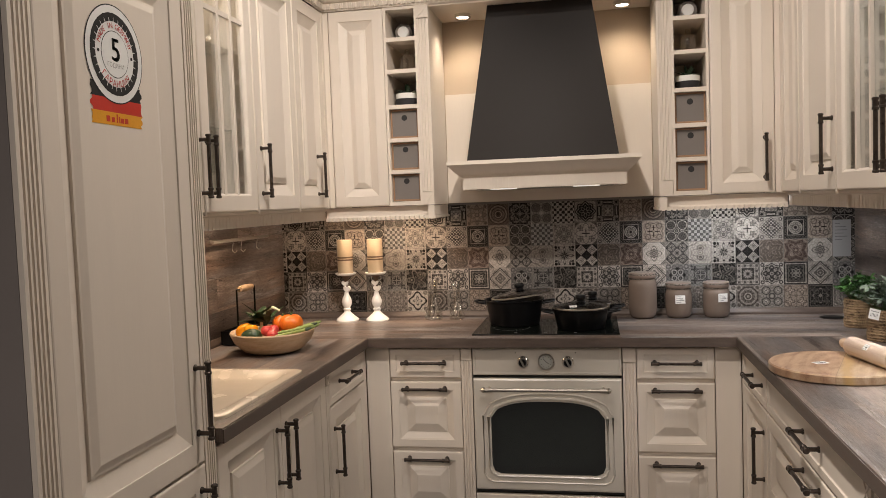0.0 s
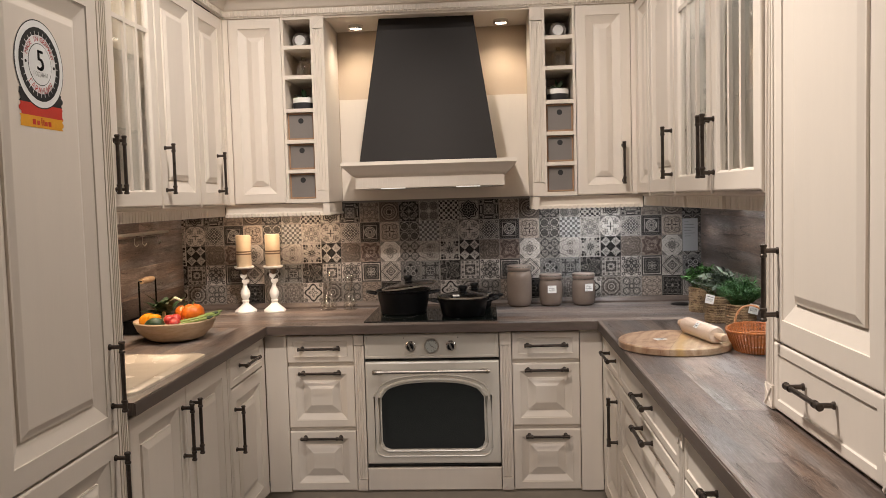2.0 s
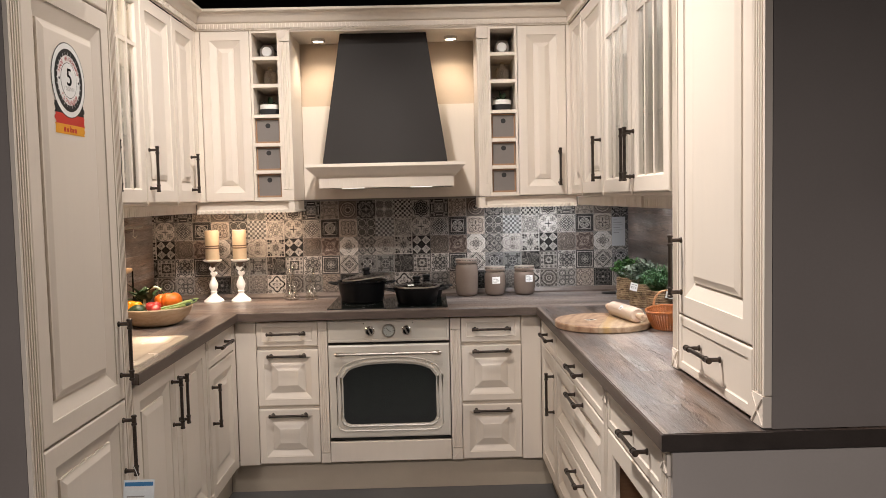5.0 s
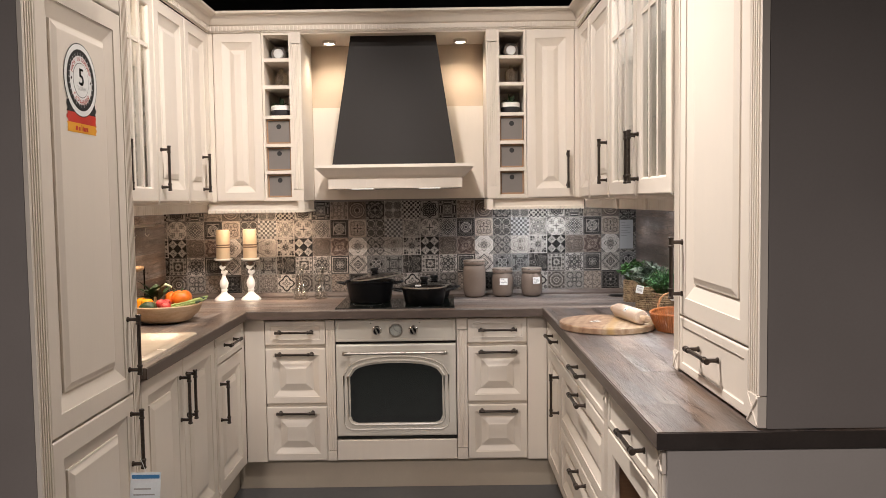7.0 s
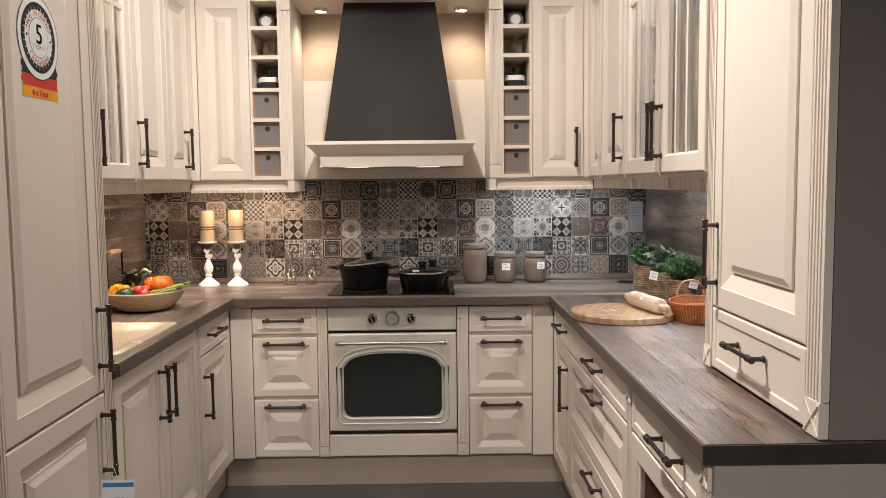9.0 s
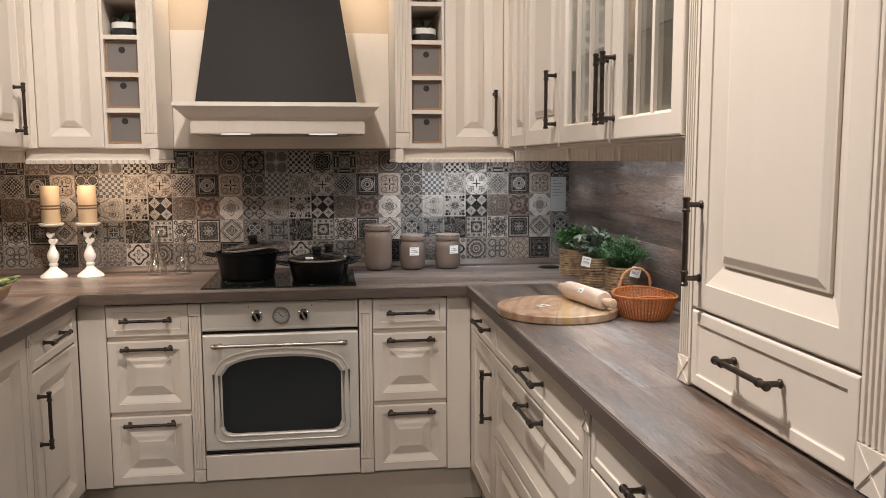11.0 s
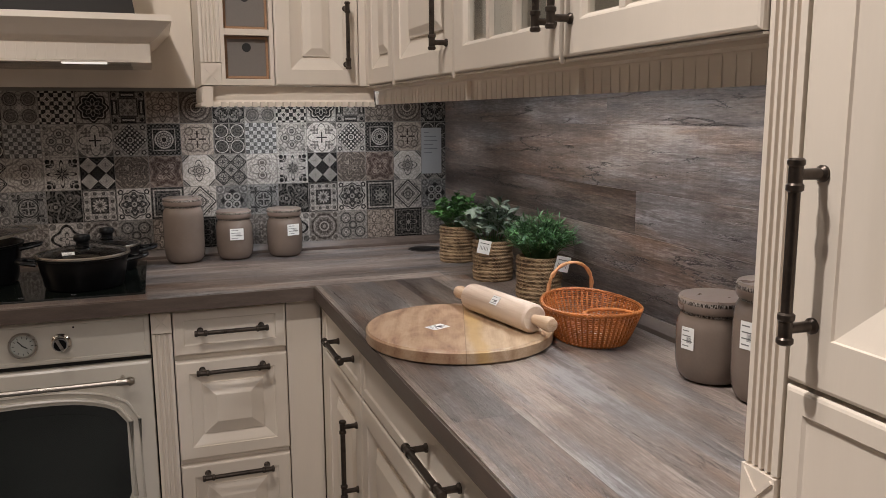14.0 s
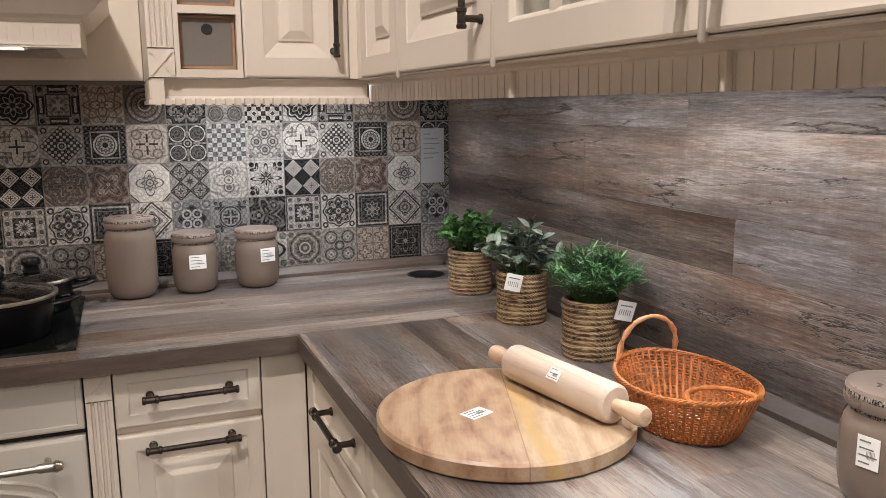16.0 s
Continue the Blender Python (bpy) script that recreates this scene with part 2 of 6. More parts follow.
OAK_WALL = oak("oak_wall_board", 1, (2, 0.9), 3.0, [(0.046, 0.032, 0.026), (0.112, 0.083, 0.069), (0.192, 0.150, 0.128), (0.37, 0.315, 0.28)], 0.36, True, cracked=0.85)

# ---- shapes ----


def part(name, bm, material, parent=None, label="", bev=0.0, smooth=False, kind=""):
    """Links a bmesh as one mesh object under a thing or a part."""
    if bev:
        bmesh.ops.bevel(bm, geom=[e for e in bm.edges if e.is_manifold and e.calc_face_angle(0) > 0.5], offset=bev, segments=2, affect="EDGES", clamp_overlap=True)
    bmesh.ops.recalc_face_normals(bm, faces=bm.faces)
    me = bpy.data.meshes.new(name)
    bm.to_mesh(me)
    bm.free()
    for mt in material if isinstance(material, (list, tuple)) else [material]:
        me.materials.append(mt)
    if smooth:
        me.polygons.foreach_set("use_smooth", [True] * len(me.polygons))
        me.set_sharp_from_angle(angle=radians(38))
    ob = new(name, me)
    ob.parent = parent
    return tagged(ob, label=label, kind=kind)


def thing(name, m, label, category, group=""):
    e = new(name)
    e.empty_display_size = 0.05
    e.matrix_world = m
    return tagged(e, label, category, group)


def box(x0, x1, y0, y1, z0, z1, bm=None, m=None):
    bm = bm or bmesh.new()
    v = [bm.verts.new(Vector(p) if m is None else m @ Vector(p)) for p in
         [(x0, y0, z0), (x1, y0, z0), (x1, y1, z0), (x0, y1, z0), (x0, y0, z1), (x1, y0, z1), (x1, y1, z1), (x0, y1, z1)]]
    for f in [(0, 3, 2, 1), (4, 5, 6, 7), (0, 1, 5, 4), (1, 2, 6, 5), (2, 3, 7, 6), (3, 0, 4, 7)]:
        bm.faces.new([v[i] for i in f])
    return bm


def sheet(x0, x1, y, z0, z1):
    bm = bmesh.new()
    bm.faces.new([bm.verts.new(p) for p in ((x0, y, z0), (x1, y, z0), (x1, y, z1), (x0, y, z1))])
    return bm


def lathe(profile, n=32, bm=None, m=None, close=False):
    """Turns a profile of (radius, height) round the z axis."""
    bm = bm or bmesh.new()
    rings = []
    for r, z in profile:
        if r < 1e-6:
            p = Vector((0, 0, z))
            rings.append([bm.verts.new(p if m is None else m @ p)])
        else:
            ring = []
            for i in range(n):
                a = 2 * math.pi * i / n
                p = Vector((r * math.cos(a), r * math.sin(a), z))
                ring.append(bm.verts.new(p if m is None else m @ p))
            rings.append(ring)
    pairs = list(zip(rings, rings[1:])) + ([(rings[-1], rings[0])] if close else [])
    for a, b in pairs:
        for i in range(n):
            j = (i + 1) % n
            if len(a) == 1 and len(b) == 1:
                break
            if len(a) == 1:
                bm.faces.new((a[0], b[i], b[j]))
            elif len(b) == 1:
                bm.faces.new((a[i], a[j], b[0]))
            else:
                bm.faces.new((a[i], a[j], b[j], b[i]))
    return bm


def tube(points, r, n=10, bm=None, loop=False, flat=1.0):
    """A round rod along points; flat squeezes it."""
    bm = bm or bmesh.new()
    pts = [Vector(p) for p in points]
    k = len(pts)
    rings = []
    for i, p in enumerate(pts):
        if loop:
            d = pts[(i + 1) % k] - pts[i - 1]
        else:
            d = pts[min(i + 1, k - 1)] - pts[max(i - 1, 0)]
        q = d.to_track_quat("Z", "Y")
        rr = r[i] if isinstance(r, (list, tuple)) else r
        rings.append([bm.verts.new(p + q @ Vector((rr * math.cos(2 * math.pi * j / n), flat * rr * math.sin(2 * math.pi * j / n), 0))) for j in range(n)])
    for a, b in zip(rings, rings[1:] + ([rings[0]] if loop else [])):
        for j in range(n):
            bm.faces.new((a[j], a[(j + 1) % n], b[(j + 1) % n], b[j]))
    if not loop:
        bm.faces.new(rings[0][::-1])
        bm.faces.new(rings[-1])
    return bm


def nested(w, h, levels, t=0.02, x=0.0, z=0.0, y=0.0, hole=False):
    """A door leaf of nested rectangles: levels of (inset, depth behind the front). It faces -y, its lower left corner at x, z."""
    bm = bmesh.new()
    rings = []
    for i, d in [(0.0, t)] + list(levels) + ([(levels[-1][0], t)] if hole else []):
        rings.append([bm.verts.new((x + a, y + d, z + c)) for a, c in [(i, i), (w - i, i), (w - i, h - i), (i, h - i)]])
    for a, b in zip(rings, rings[1:] + ([rings[0]] if hole else [])):
        for j in range(4):
            bm.faces.new((a[j], a[(j + 1) % 4], b[(j + 1) % 4], b[j]))
    if not hole:
        bm.faces.new(rings[-1])
        bm.faces.new(rings[0][::-1])
    return bm


def raised(w, h):
    """Frame, wide chamfer down to a groove, and a field that rises from it in two steps."""
    edge = [(0, 0.004), (0.002, 0.0012), (0.005, 0)]
    if min(w, h) < 0.3:
        f = 0.045
        return edge + [(f, 0), (f + 0.001, 0.003), (f + 0.004, 0.0042), (f + 0.034, 0.0165), (f + 0.037, 0.0175), (f + 0.038, 0.0125), (f + 0.042, 0.0118), (f + 0.060, 0.0045), (f + 0.062, 0.0042)]
    f = 0.055
    return edge + [(f, 0), (f + 0.001, 0.0035), (f + 0.005, 0.005), (f + 0.042, 0.0182), (f + 0.045, 0.019), (f + 0.046, 0.0125), (f + 0.051, 0.0115), (f + 0.066, 0.0050), (f + 0.068, 0.0046)]


def pyramid(w, h):
    return [(0, 0.004), (0.002, 0.0012), (0.005, 0), (0.034, 0), (0.035, 0.003), (0.039, 0.004), (0.063, 0.0160), (0.066, 0.0168), (0.067, 0.0125), (0.071, 0.0115), (0.099, 0.0015), (0.101, 0.001)]


def shallow(w, h):
    return [(0, 0.004), (0.002, 0.0012), (0.005, 0), (0.026, 0), (0.029, 0.0035), (0.032, 0.004)]


def sweep(path, profile, bm=None):
    """Draws a closed profile of (outwards, z) along a level line; outwards is to the right of the way."""
    bm = bm or bmesh.new()
    pts = [Vector(p) for p in path]
    rings = []
    for i, p in enumerate(pts):
        dirs = []
        if i > 0:
            dirs.append((p - pts[i - 1]).normalized())
        if i < len(pts) - 1:
            dirs.append((pts[i + 1] - p).normalized())
        nrm = [Vector((d.y, -d.x)) for d in dirs]
        o = nrm[0] if len(nrm) == 1 else (nrm[0] + nrm[1]) / (1 + nrm[0].dot(nrm[1]))
        rings.append([bm.verts.new((p.x + o.x * a, p.y + o.y * a, z)) for a, z in profile])
    n = len(profile)
    for a, b in zip(rings, rings[1:]):
        for j in range(n):
            bm.faces.new((a[j], a[(j + 1) % n], b[(j + 1) % n], b[j]))
    bm.faces.new(rings[0])
    bm.faces.new(rings[-1][::-1])
    return bm


def teeth(path, out, z0, z1, width, pitch, depth, bm=None, lean=0.0):
    """Small blocks in a row along a level line."""
    bm = bm or bmesh.new()
    pts = [Vector(p) for p in path]
    for p, q in zip(pts, pts[1:]):
        d = (q - p).normalized()
        o = Vector((d.y, -d.x))
        k = int((q - p).length / pitch)
        m = Matrix(((d.x, o.x, 0, p.x), (d.y, o.y, 0, p.y), (0, 0, 1, 0), (0, 0, 0, 1))) @ Matrix(((1, 0, 0, 0), (0, 1, lean, -lean * z1), (0, 0, 1, 0), (0, 0, 0, 1)))
        for i in range(k):
            box(i * pitch + 0.3 * pitch, i * pitch + 0.3 * pitch + width, out, out + depth, z0, z1, bm, m)
    return bm


def handle(parent, x, z, vertical=True, length=0.19, y=0.0, material=None):
    """A bronze bar handle on two posts with ringed ends, at the middle x, z of a leaf that faces -y."""
    bm = bmesh.new()
    h = length / 2
    prof = [(0, -h), (0.0065, -h), (0.0085, -h + 0.002), (0.0085, -h + 0.006), (0.0068, -h + 0.008), (0.0068, -h + 0.024), (0.0085, -h + 0.026), (0.0085, -h + 0.031), (0.0058, -h + 0.033)]
    prof = prof + [(r, -zz) for r, zz in reversed(prof)]
    turn = Matrix() if vertical else Matrix.Rotation(radians(90), 4, "Y")
    m = Matrix.Translation((x, y - 0.034, z)) @ turn
    lathe(prof, 16, bm, m)
    for s in (-1, 1):
        c = m @ Vector((0, 0, s * (h - 0.016)))
        post = Matrix.Translation((c.x, y, c.z)) @ Matrix.Rotation(radians(90), 4, "X")
        lathe([(0, 0), (0.0085, 0), (0.0085, 0.003), (0.0058, 0.006), (0.0055, 0.026), (0.007, 0.034)], 14, bm, post)
    return part("handle", bm, material or BRONZE, parent, "dark bronze bar handle", smooth=True)


def leaf(parent, x, z, w, h, style=raised, grip=None, name="door", t=0.02, material=None, y=0.0):
    """A door or drawer front; grip: (x, z, vertical) of its handle, from its lower left corner."""
    d = part(name, nested(w, h, style(w, h), t, x, z, y), material or CREAM, parent)
    if grip:
        handle(d, x + grip[0], z + grip[1], grip[2], grip[3] if len(grip) > 3 else 0.19, y)
    return d


def glass_leaf(parent, x, z, w, h, grip=None):
    """A glazed door with a cross bar above and two upright bars."""
    lv = [(0, 0.004), (0.002, 0.0012), (0.005, 0), (0.052, 0), (0.055, 0.002), (0.060, 0.009)]
    d = part("door", nested(w, h, lv, 0.02, x, z, 0, True), CREAM, parent)
    i = 0.058
    part("pane", sheet(x + i, x + w - i, 0.013, z + i, z + h - i), PANE, d, "clear cabinet glass")
    n = 3
    for k in range(1, n):
        cx = x + i + (w - 2 * i) * k / n
        part("glazing_bar", box(cx - 0.008, cx + 0.008, 0.002, 0.012, z + i - 0.002, z + h - i + 0.002), CREAM, d, bev=0.002)
    zc = z + h - i - 0.16
    part("glazing_bar", box(x + i - 0.002, x + w - i + 0.002, 0.0035, 0.0125, zc - 0.008, zc + 0.008), CREAM, d, bev=0.002)
    if grip:
        handle(d, x + grip[0], z + grip[1], grip[2])
    return d


def carcass(parent, w, h, d, y0=0.021, openfront=False, z0=0.0, material=None):
    """The box behind the doors, with thin walls where it can be looked into."""
    if not openfront:
        return part("body", box(0.001, w - 0.001, y0, d, z0, z0 + h), material or CREAM, parent, bev=0.001)
    bm = bmesh.new()
    t = 0.018
    box(0.001, t, y0, d, z0, z0 + h, bm)
    box(w - t, w - 0.001, y0, d, z0, z0 + h, bm)
    box(t, w - t, y0, d, z0, z0 + t, bm)
    box(t, w - t, y0, d, z0 + h - t, z0 + h, bm)
    box(t, w - t, d - 0.008, d, z0 + t, z0 + h - t, bm)
    return part("body", bm, material or CREAM_IN, parent)


def cross_block(bm, x0, x1, y, z0, z1):
    """A square with a raised diagonal cross and rim."""
    box(x0, x1, y, y + 0.02, z0, z1, bm)
    cx, cz = (x0 + x1) / 2, (z0 + z1) / 2
    w, h = (x1 - x0) - 0.008, (z1 - z0) - 0.008
    ang, ln = math.atan2(h, w), math.hypot(w, h)
    for s in (-1, 1):
        m = Matrix.Translation((cx, y, cz)) @ Matrix.Rotation(-s * ang, 4, "Y")
        box(-ln / 2, ln / 2, -0.0025 - 0.0004 * s, 0.001, -0.0022, 0.0022, bm, m)


def fluted(parent, x, w, z0, z1, y=0.0, depth=0.03, blocks=(True, True), name="pilaster"):
    """A fluted pilaster with carved blocks at its ends, facing -y."""
    b0, b1 = z0 + (w * 1.15 if blocks[0] else 0), z1 - (w * 1.15 if blocks[1] else 0)
    for made_, lo_, hi_ in ((blocks[0], z0, b0 - 0.003), (blocks[1], b1 + 0.003, z1)):
        if made_:
            bk_ = bmesh.new()
            cross_block(bk_, x, x + w, y - 0.002, lo_, hi_)
            part("carved_block", bk_, CREAM, parent)
    bm = bmesh.new()
    k = max(3, int(w / 0.013))
    e = 0.006
    pitch = (w - 2 * e) / k
    prof = [(x, y + depth), (x, y + 0.001), (x + e, y)]
    for i in range(k):
        a = x + e + i * pitch
        prof += [(a + 0.22 * pitch, y), (a + 0.32 * pitch, y + 0.0055), (a + 0.68 * pitch, y + 0.0055), (a + 0.78 * pitch, y)]
    prof += [(x + w - e, y), (x + w, y + 0.001), (x + w, y + depth)]
    lo = [bm.verts.new((px, py, b0)) for px, py in prof]
    hi = [bm.verts.new((px, py, b1)) for px, py in prof]
    n = len(prof)
    for j in range(n):
        bm.faces.new((lo[j], lo[(j + 1) % n], hi[(j + 1) % n], hi[j]))
    bm.faces.new(lo)
    bm.faces.new(hi)
    return part(name, bm, CREAM, parent)


# ---- the room ----
ZT = 0.907      # worktop
UB, UT = 1.445, 2.297      # wall units
XW = 1.312      # side walls
tagged(part("floor", box(-6, 6, -8, 0.6, -0.1, 0.0), FLOORM), "grey showroom floor", "floor", kind="structure")
tagged(part("ceiling", box(-6, 6, -8, 0.6, 3.8, 3.9), CEILBLACK), "black showroom ceiling", "ceiling", kind="structure")
tagged(part("wall_north", box(-XW - 0.15, XW + 0.15, 0.006, 0.12, 0, 2.42), BEIGE), "beige painted back wall", "wall", kind="structure")
tagged(part("wall_behind", box(-6, 6, 0.5, 0.6, 0, 3.8), CEILBLACK), "black hall wall", "wall", kind="structure")
tagged(part("wall_east", box(XW + 0.012, XW + 0.15, -2.60, 0.0055, 0, 2.42), WALLDARK), "dark taupe partition wall", "wall", kind="structure")
tagged(part("wall_west", box(-XW - 0.15, -XW - 0.012, -2.56, 0.0055, 0, 2.42), WALLDARK), "dark taupe partition wall", "wall", kind="structure")
tagged(part("wall_hall_east", box(5.9, 6, -8, 0.5, 0, 3.8), WALLGREY), "taupe showroom wall", "wall", kind="structure")
tagged(part("wall_hall_west", box(-6, -5.9, -8, 0.5, 0, 3.8), WALLGREY), "taupe showroom wall", "wall", kind="structure")
tagged(part("wall_hall_south", box(-6, 6, -8.1, -8, 0, 3.8), WALLGREY), "taupe showroom wall", "wall", kind="structure")

# lower piece in the lit copy of the grey, upper piece in the plain one
tagged(part("wall_end", box(1.163, XW + 0.14, -2.668, -2.606, 0, ZT - 0.042), GREYSIDE_LIT), "grey end of the partition wall", "wall", kind="structure")
tagged(part("wall_end", box(1.1605, XW + 0.14, -2.667, -2.606, ZT + 0.002, 2.29), GREYSIDE), "grey end of the partition wall", "wall", kind="structure")

# ---- worktop ----
top = thing("worktop", Matrix(), "u-shaped weathered grey-brown oak laminate worktop", "worktop")
part("back_run", box(-XW, XW, -0.60, -0.012, ZT - 0.038, ZT), [OAK_X], top, bev=0.002)
part("right_run", box(0.722, XW, -2.69, -0.6015, ZT - 0.038, ZT), [OAK_Y], top, bev=0.002)
bm = bmesh.new()
S = (-1.20, -0.772, -1.81, -1.25)      # sink opening: x0, x1, y0, y1
box(-XW, S[0], -1.905, -0.6015, ZT - 0.038, ZT, bm)
box(S[1], -0.722, -1.905, -0.6015, ZT - 0.038, ZT, bm)
box(S[0], S[1], S[3], -0.6015, ZT - 0.038, ZT, bm)
box(S[0], S[1], -1.905, S[2], ZT - 0.038, ZT, bm)
bmesh.ops.remove_doubles(bm, verts=bm.verts, dist=0.0005)
part("left_run", bm, [OAK_Y], top)
part("front_edge", box(-0.7225, 0.7225, -0.604, -0.599, ZT - 0.0385, ZT - 0.003), OAK_EDGE, top, "darker edge band", bev=0.001)
part("front_edge", box(0.7185, 0.7225, -2.69, -0.604, ZT - 0.0385, ZT - 0.003), OAK_EDGE, top, "darker edge band", bev=0.001)
part("front_edge", box(-0.7225, -0.7185, -1.905, -0.604, ZT - 0.0385, ZT - 0.003), OAK_EDGE, top, "darker edge band", bev=0.001)
part("end_edge", box(0.7185, XW + 0.15, -2.6945, -2.6895, ZT - 0.0395, ZT - 0.002), DARKEDGE, top, "dark brown edge band", bev=0.001)
UPP = [(0, ZT), (0.020, ZT), (0.020, ZT + 0.010), (0.006, ZT + 0.028), (0, ZT + 0.028)]
ups = sweep([(XW, -2.02), (XW, -0.002), (-XW, -0.002), (-XW, -1.9)], [(-a, z) for a, z in UPP])
part("upstand", ups, OAK_EDGE, top, "slim oak upstand strip")

# ---- base units ----


def drawer_unit(x0, w):
    u = thing("drawer_unit", pose(x0, -0.56, 0), "cream drawer base unit with three raised-panel drawers", "cabinet", "drawer units beside the oven")
    carcass(u, w, 0.712, 0.54, z0=0.15)
    leaf(u, 0.001, 0.736, w - 0.002, 0.122, shallow, (w / 2, 0.066, False), "drawer")
    leaf(u, 0.001, 0.444, w - 0.002, 0.275, pyramid, (w / 2, 0.25, False), "drawer")
    leaf(u, 0.001, 0.158, w - 0.002, 0.270, pyramid, (w / 2, 0.244, False), "drawer")
    return u


drawer_unit(-0.643, 0.299)
drawer_unit(0.352, 0.294)
for x0, w in ((-0.342, 0.043), (0.300, 0.050)):
    p = thing("pilaster_strip", pose(x0, -0.562, 0), "cream fluted pilaster with carved end blocks", "trim", "pilasters beside the oven")
    fluted(p, 0, w, 0.158, 0.858, depth=0.5)
for x0, x1 in ((-0.742, -0.645), (0.648, 0.742)):
    f = thing("corner_filler", pose(x0, -0.556, 0), "plain cream corner filler panel", "cabinet panel", "corner fillers")
    part("panel", box(0, x1 - x0, 0, 0.02, 0.152, 0.862), CREAM, f, bev=0.002)
tagged(part("plinth", box(-0.799, 0.799, -0.50, -0.48, 0.0, 0.148), PLINTH), "taupe plinth board", "plinth", kind="structure")
tagged(part("plinth", box(0.80, 0.82, -2.62, -0.505, 0.0, 0.148), PLINTH), "taupe plinth board", "plinth", kind="structure")
tagged(part("plinth", box(-0.82, -0.80, -1.90, -0.505, 0.0, 0.148), PLINTH), "taupe plinth board", "plinth", kind="structure")

# oven
oven = thing("built_in_oven", pose(0, -0.562, 0), "cream retro built-in oven with arched dark window", "oven")
part("body", box(-0.296, 0.296, 0.022, 0.53, 0.262, 0.862), DARKGAP, oven)
panel = part("control_panel", nested(0.592, 0.112, [(0, 0.006), (0.002, 0.0015), (0.006, 0), (0.012, 0), (0.014, 0.002), (0.016, 0.002)], 0.02, -0.296, 0.748), ENAMEL, oven)
for kx in (-0.09, 0.088):
    m = Matrix.Translation((kx, 0, 0.804)) @ Matrix.Rotation(radians(90), 4, "X")
    k = part("knob", lathe([(0, 0.028), (0.0165, 0.028), (0.0185, 0.025), (0.0185, 0.008), (0.023, 0.005), (0.023, 0)], 28, m=m), CHROME, panel, "bronze-grey rotary knob", smooth=True)
    part("knob_face", lathe([(0, 0.0305), (0.0145, 0.0305), (0.0145, 0.0282)], 20, m=m), BLACK, k)
    part("grip", box(-0.0035, 0.0035, -0.015, 0.015, 0.0306, 0.036, m=m @ Matrix.Rotation(radians(25), 4, "Z")), STEEL, k, bev=0.001)
    part("lamp_dot", lathe([(0, 0.001), (0.0025, 0.001), (0.0025, 0)], 10, m=Matrix.Translation((kx + (-0.03 if kx < 0 else 0.03), 0, 0.84)) @ Matrix.Rotation(radians(90), 4, "X")), BLACK, panel)
m = Matrix.Translation((0.002, 0, 0.804)) @ Matrix.Rotation(radians(90), 4, "X")
clock = part("clock", lathe([(0.0265, 0), (0.033, 0), (0.033, 0.008), (0.031, 0.011), (0.028, 0.011), (0.0265, 0.007)], 32, m=m, close=True), STEEL, panel, "round steel clock bezel", smooth=True)
part("dial", lathe([(0, 0.006), (0.0268, 0.006), (0.0268, 0.002)], 32, m=m), plain("dial_grey", (0.42, 0.43, 0.40), 0.3, vary=0.03), clock)
bm = bmesh.new()
for i in range(12):
    box(-0.0008, 0.0008, 0.019, 0.024, 0.0062, 0.0068, bm, m @ Matrix.Rotation(radians(30 * i), 4, "Z"))
box(-0.001, 0.001, -0.003, 0.017, 0.007, 0.0078, bm, m @ Matrix.Rotation(radians(40), 4, "Z"))
box(-0.0012, 0.0012, -0.003, 0.012, 0.008, 0.0088, bm, m @ Matrix.Rotation(radians(-120), 4, "Z"))
part("clock_marks", bm, INK, clock)
odoor = part("oven_door", nested(0.592, 0.458, [(0, 0.008), (0.002, 0.002), (0.008, 0), (0.02, 0)], 0.02, -0.296, 0.277), ENAMEL, oven)


def arch(hw, z0, zs, zt, n=18):
    """An upright window outline with a flat arched top."""
    c = 0.035
    pts = [(-hw + c, z0), (hw - c, z0), (hw - c * 0.3, z0 + c * 0.3), (hw, z0 + c), (hw, zs)]
    for i in range(1, n):
        s = i / n
        xx = hw - 2 * hw * s
        pts.append((xx, zs + (zt - zs) * math.sqrt(max(0, 1 - (abs(xx) / hw) ** 2.6))))
    return pts + [(-hw, zs), (-hw, z0 + c), (-hw + c * 0.3, z0 + c * 0.3)]


pane = bmesh.new()
a = arch(0.226, 0.346, 0.575, 0.642)
f0 = [pane.verts.new((x, -0.0015, z)) for x, z in a]
f1 = [pane.verts.new((x, 0.004, z)) for x, z in a]
for i in range(len(a)):
    pane.faces.new((f0[i], f0[(i + 1) % len(a)], f1[(i + 1) % len(a)], f1[i]))
pane.faces.new(f0)
part("window", pane, BLACKGLASS, odoor, "black arched oven glass")
pane = bmesh.new()
a = arch(0.196, 0.372, 0.57, 0.618)
pane.faces.new([pane.verts.new((x, -0.0022, z)) for x, z in a])
part("inner_glass", pane, plain("green_black_glass", (0.008, 0.012, 0.010), 0.09, vary=0.1, relief=0), odoor, "greenish inner glass")
for hw, z0, zs, zt, r in ((0.236, 0.336, 0.578, 0.654, 0.0065), (0.258, 0.312, 0.582, 0.674, 0.0042)):
    part("window_rim", tube([(x, -0.001, z) for x, z in arch(hw, z0, zs, zt)], r, 8, loop=True), ENAMEL, odoor, smooth=True)
bm = tube([(-0.24, -0.04, 0.697), (0.235, -0.04, 0.697)], 0.007, 14)
for s in (-0.228, 0.224):
    tube([(s, 0, 0.697), (s, -0.04, 0.697)], 0.006, 12, bm)
    tube([(s - 0.014, -0.04, 0.697), (s + 0.014, -0.04, 0.697)], 0.0095, 14, bm)
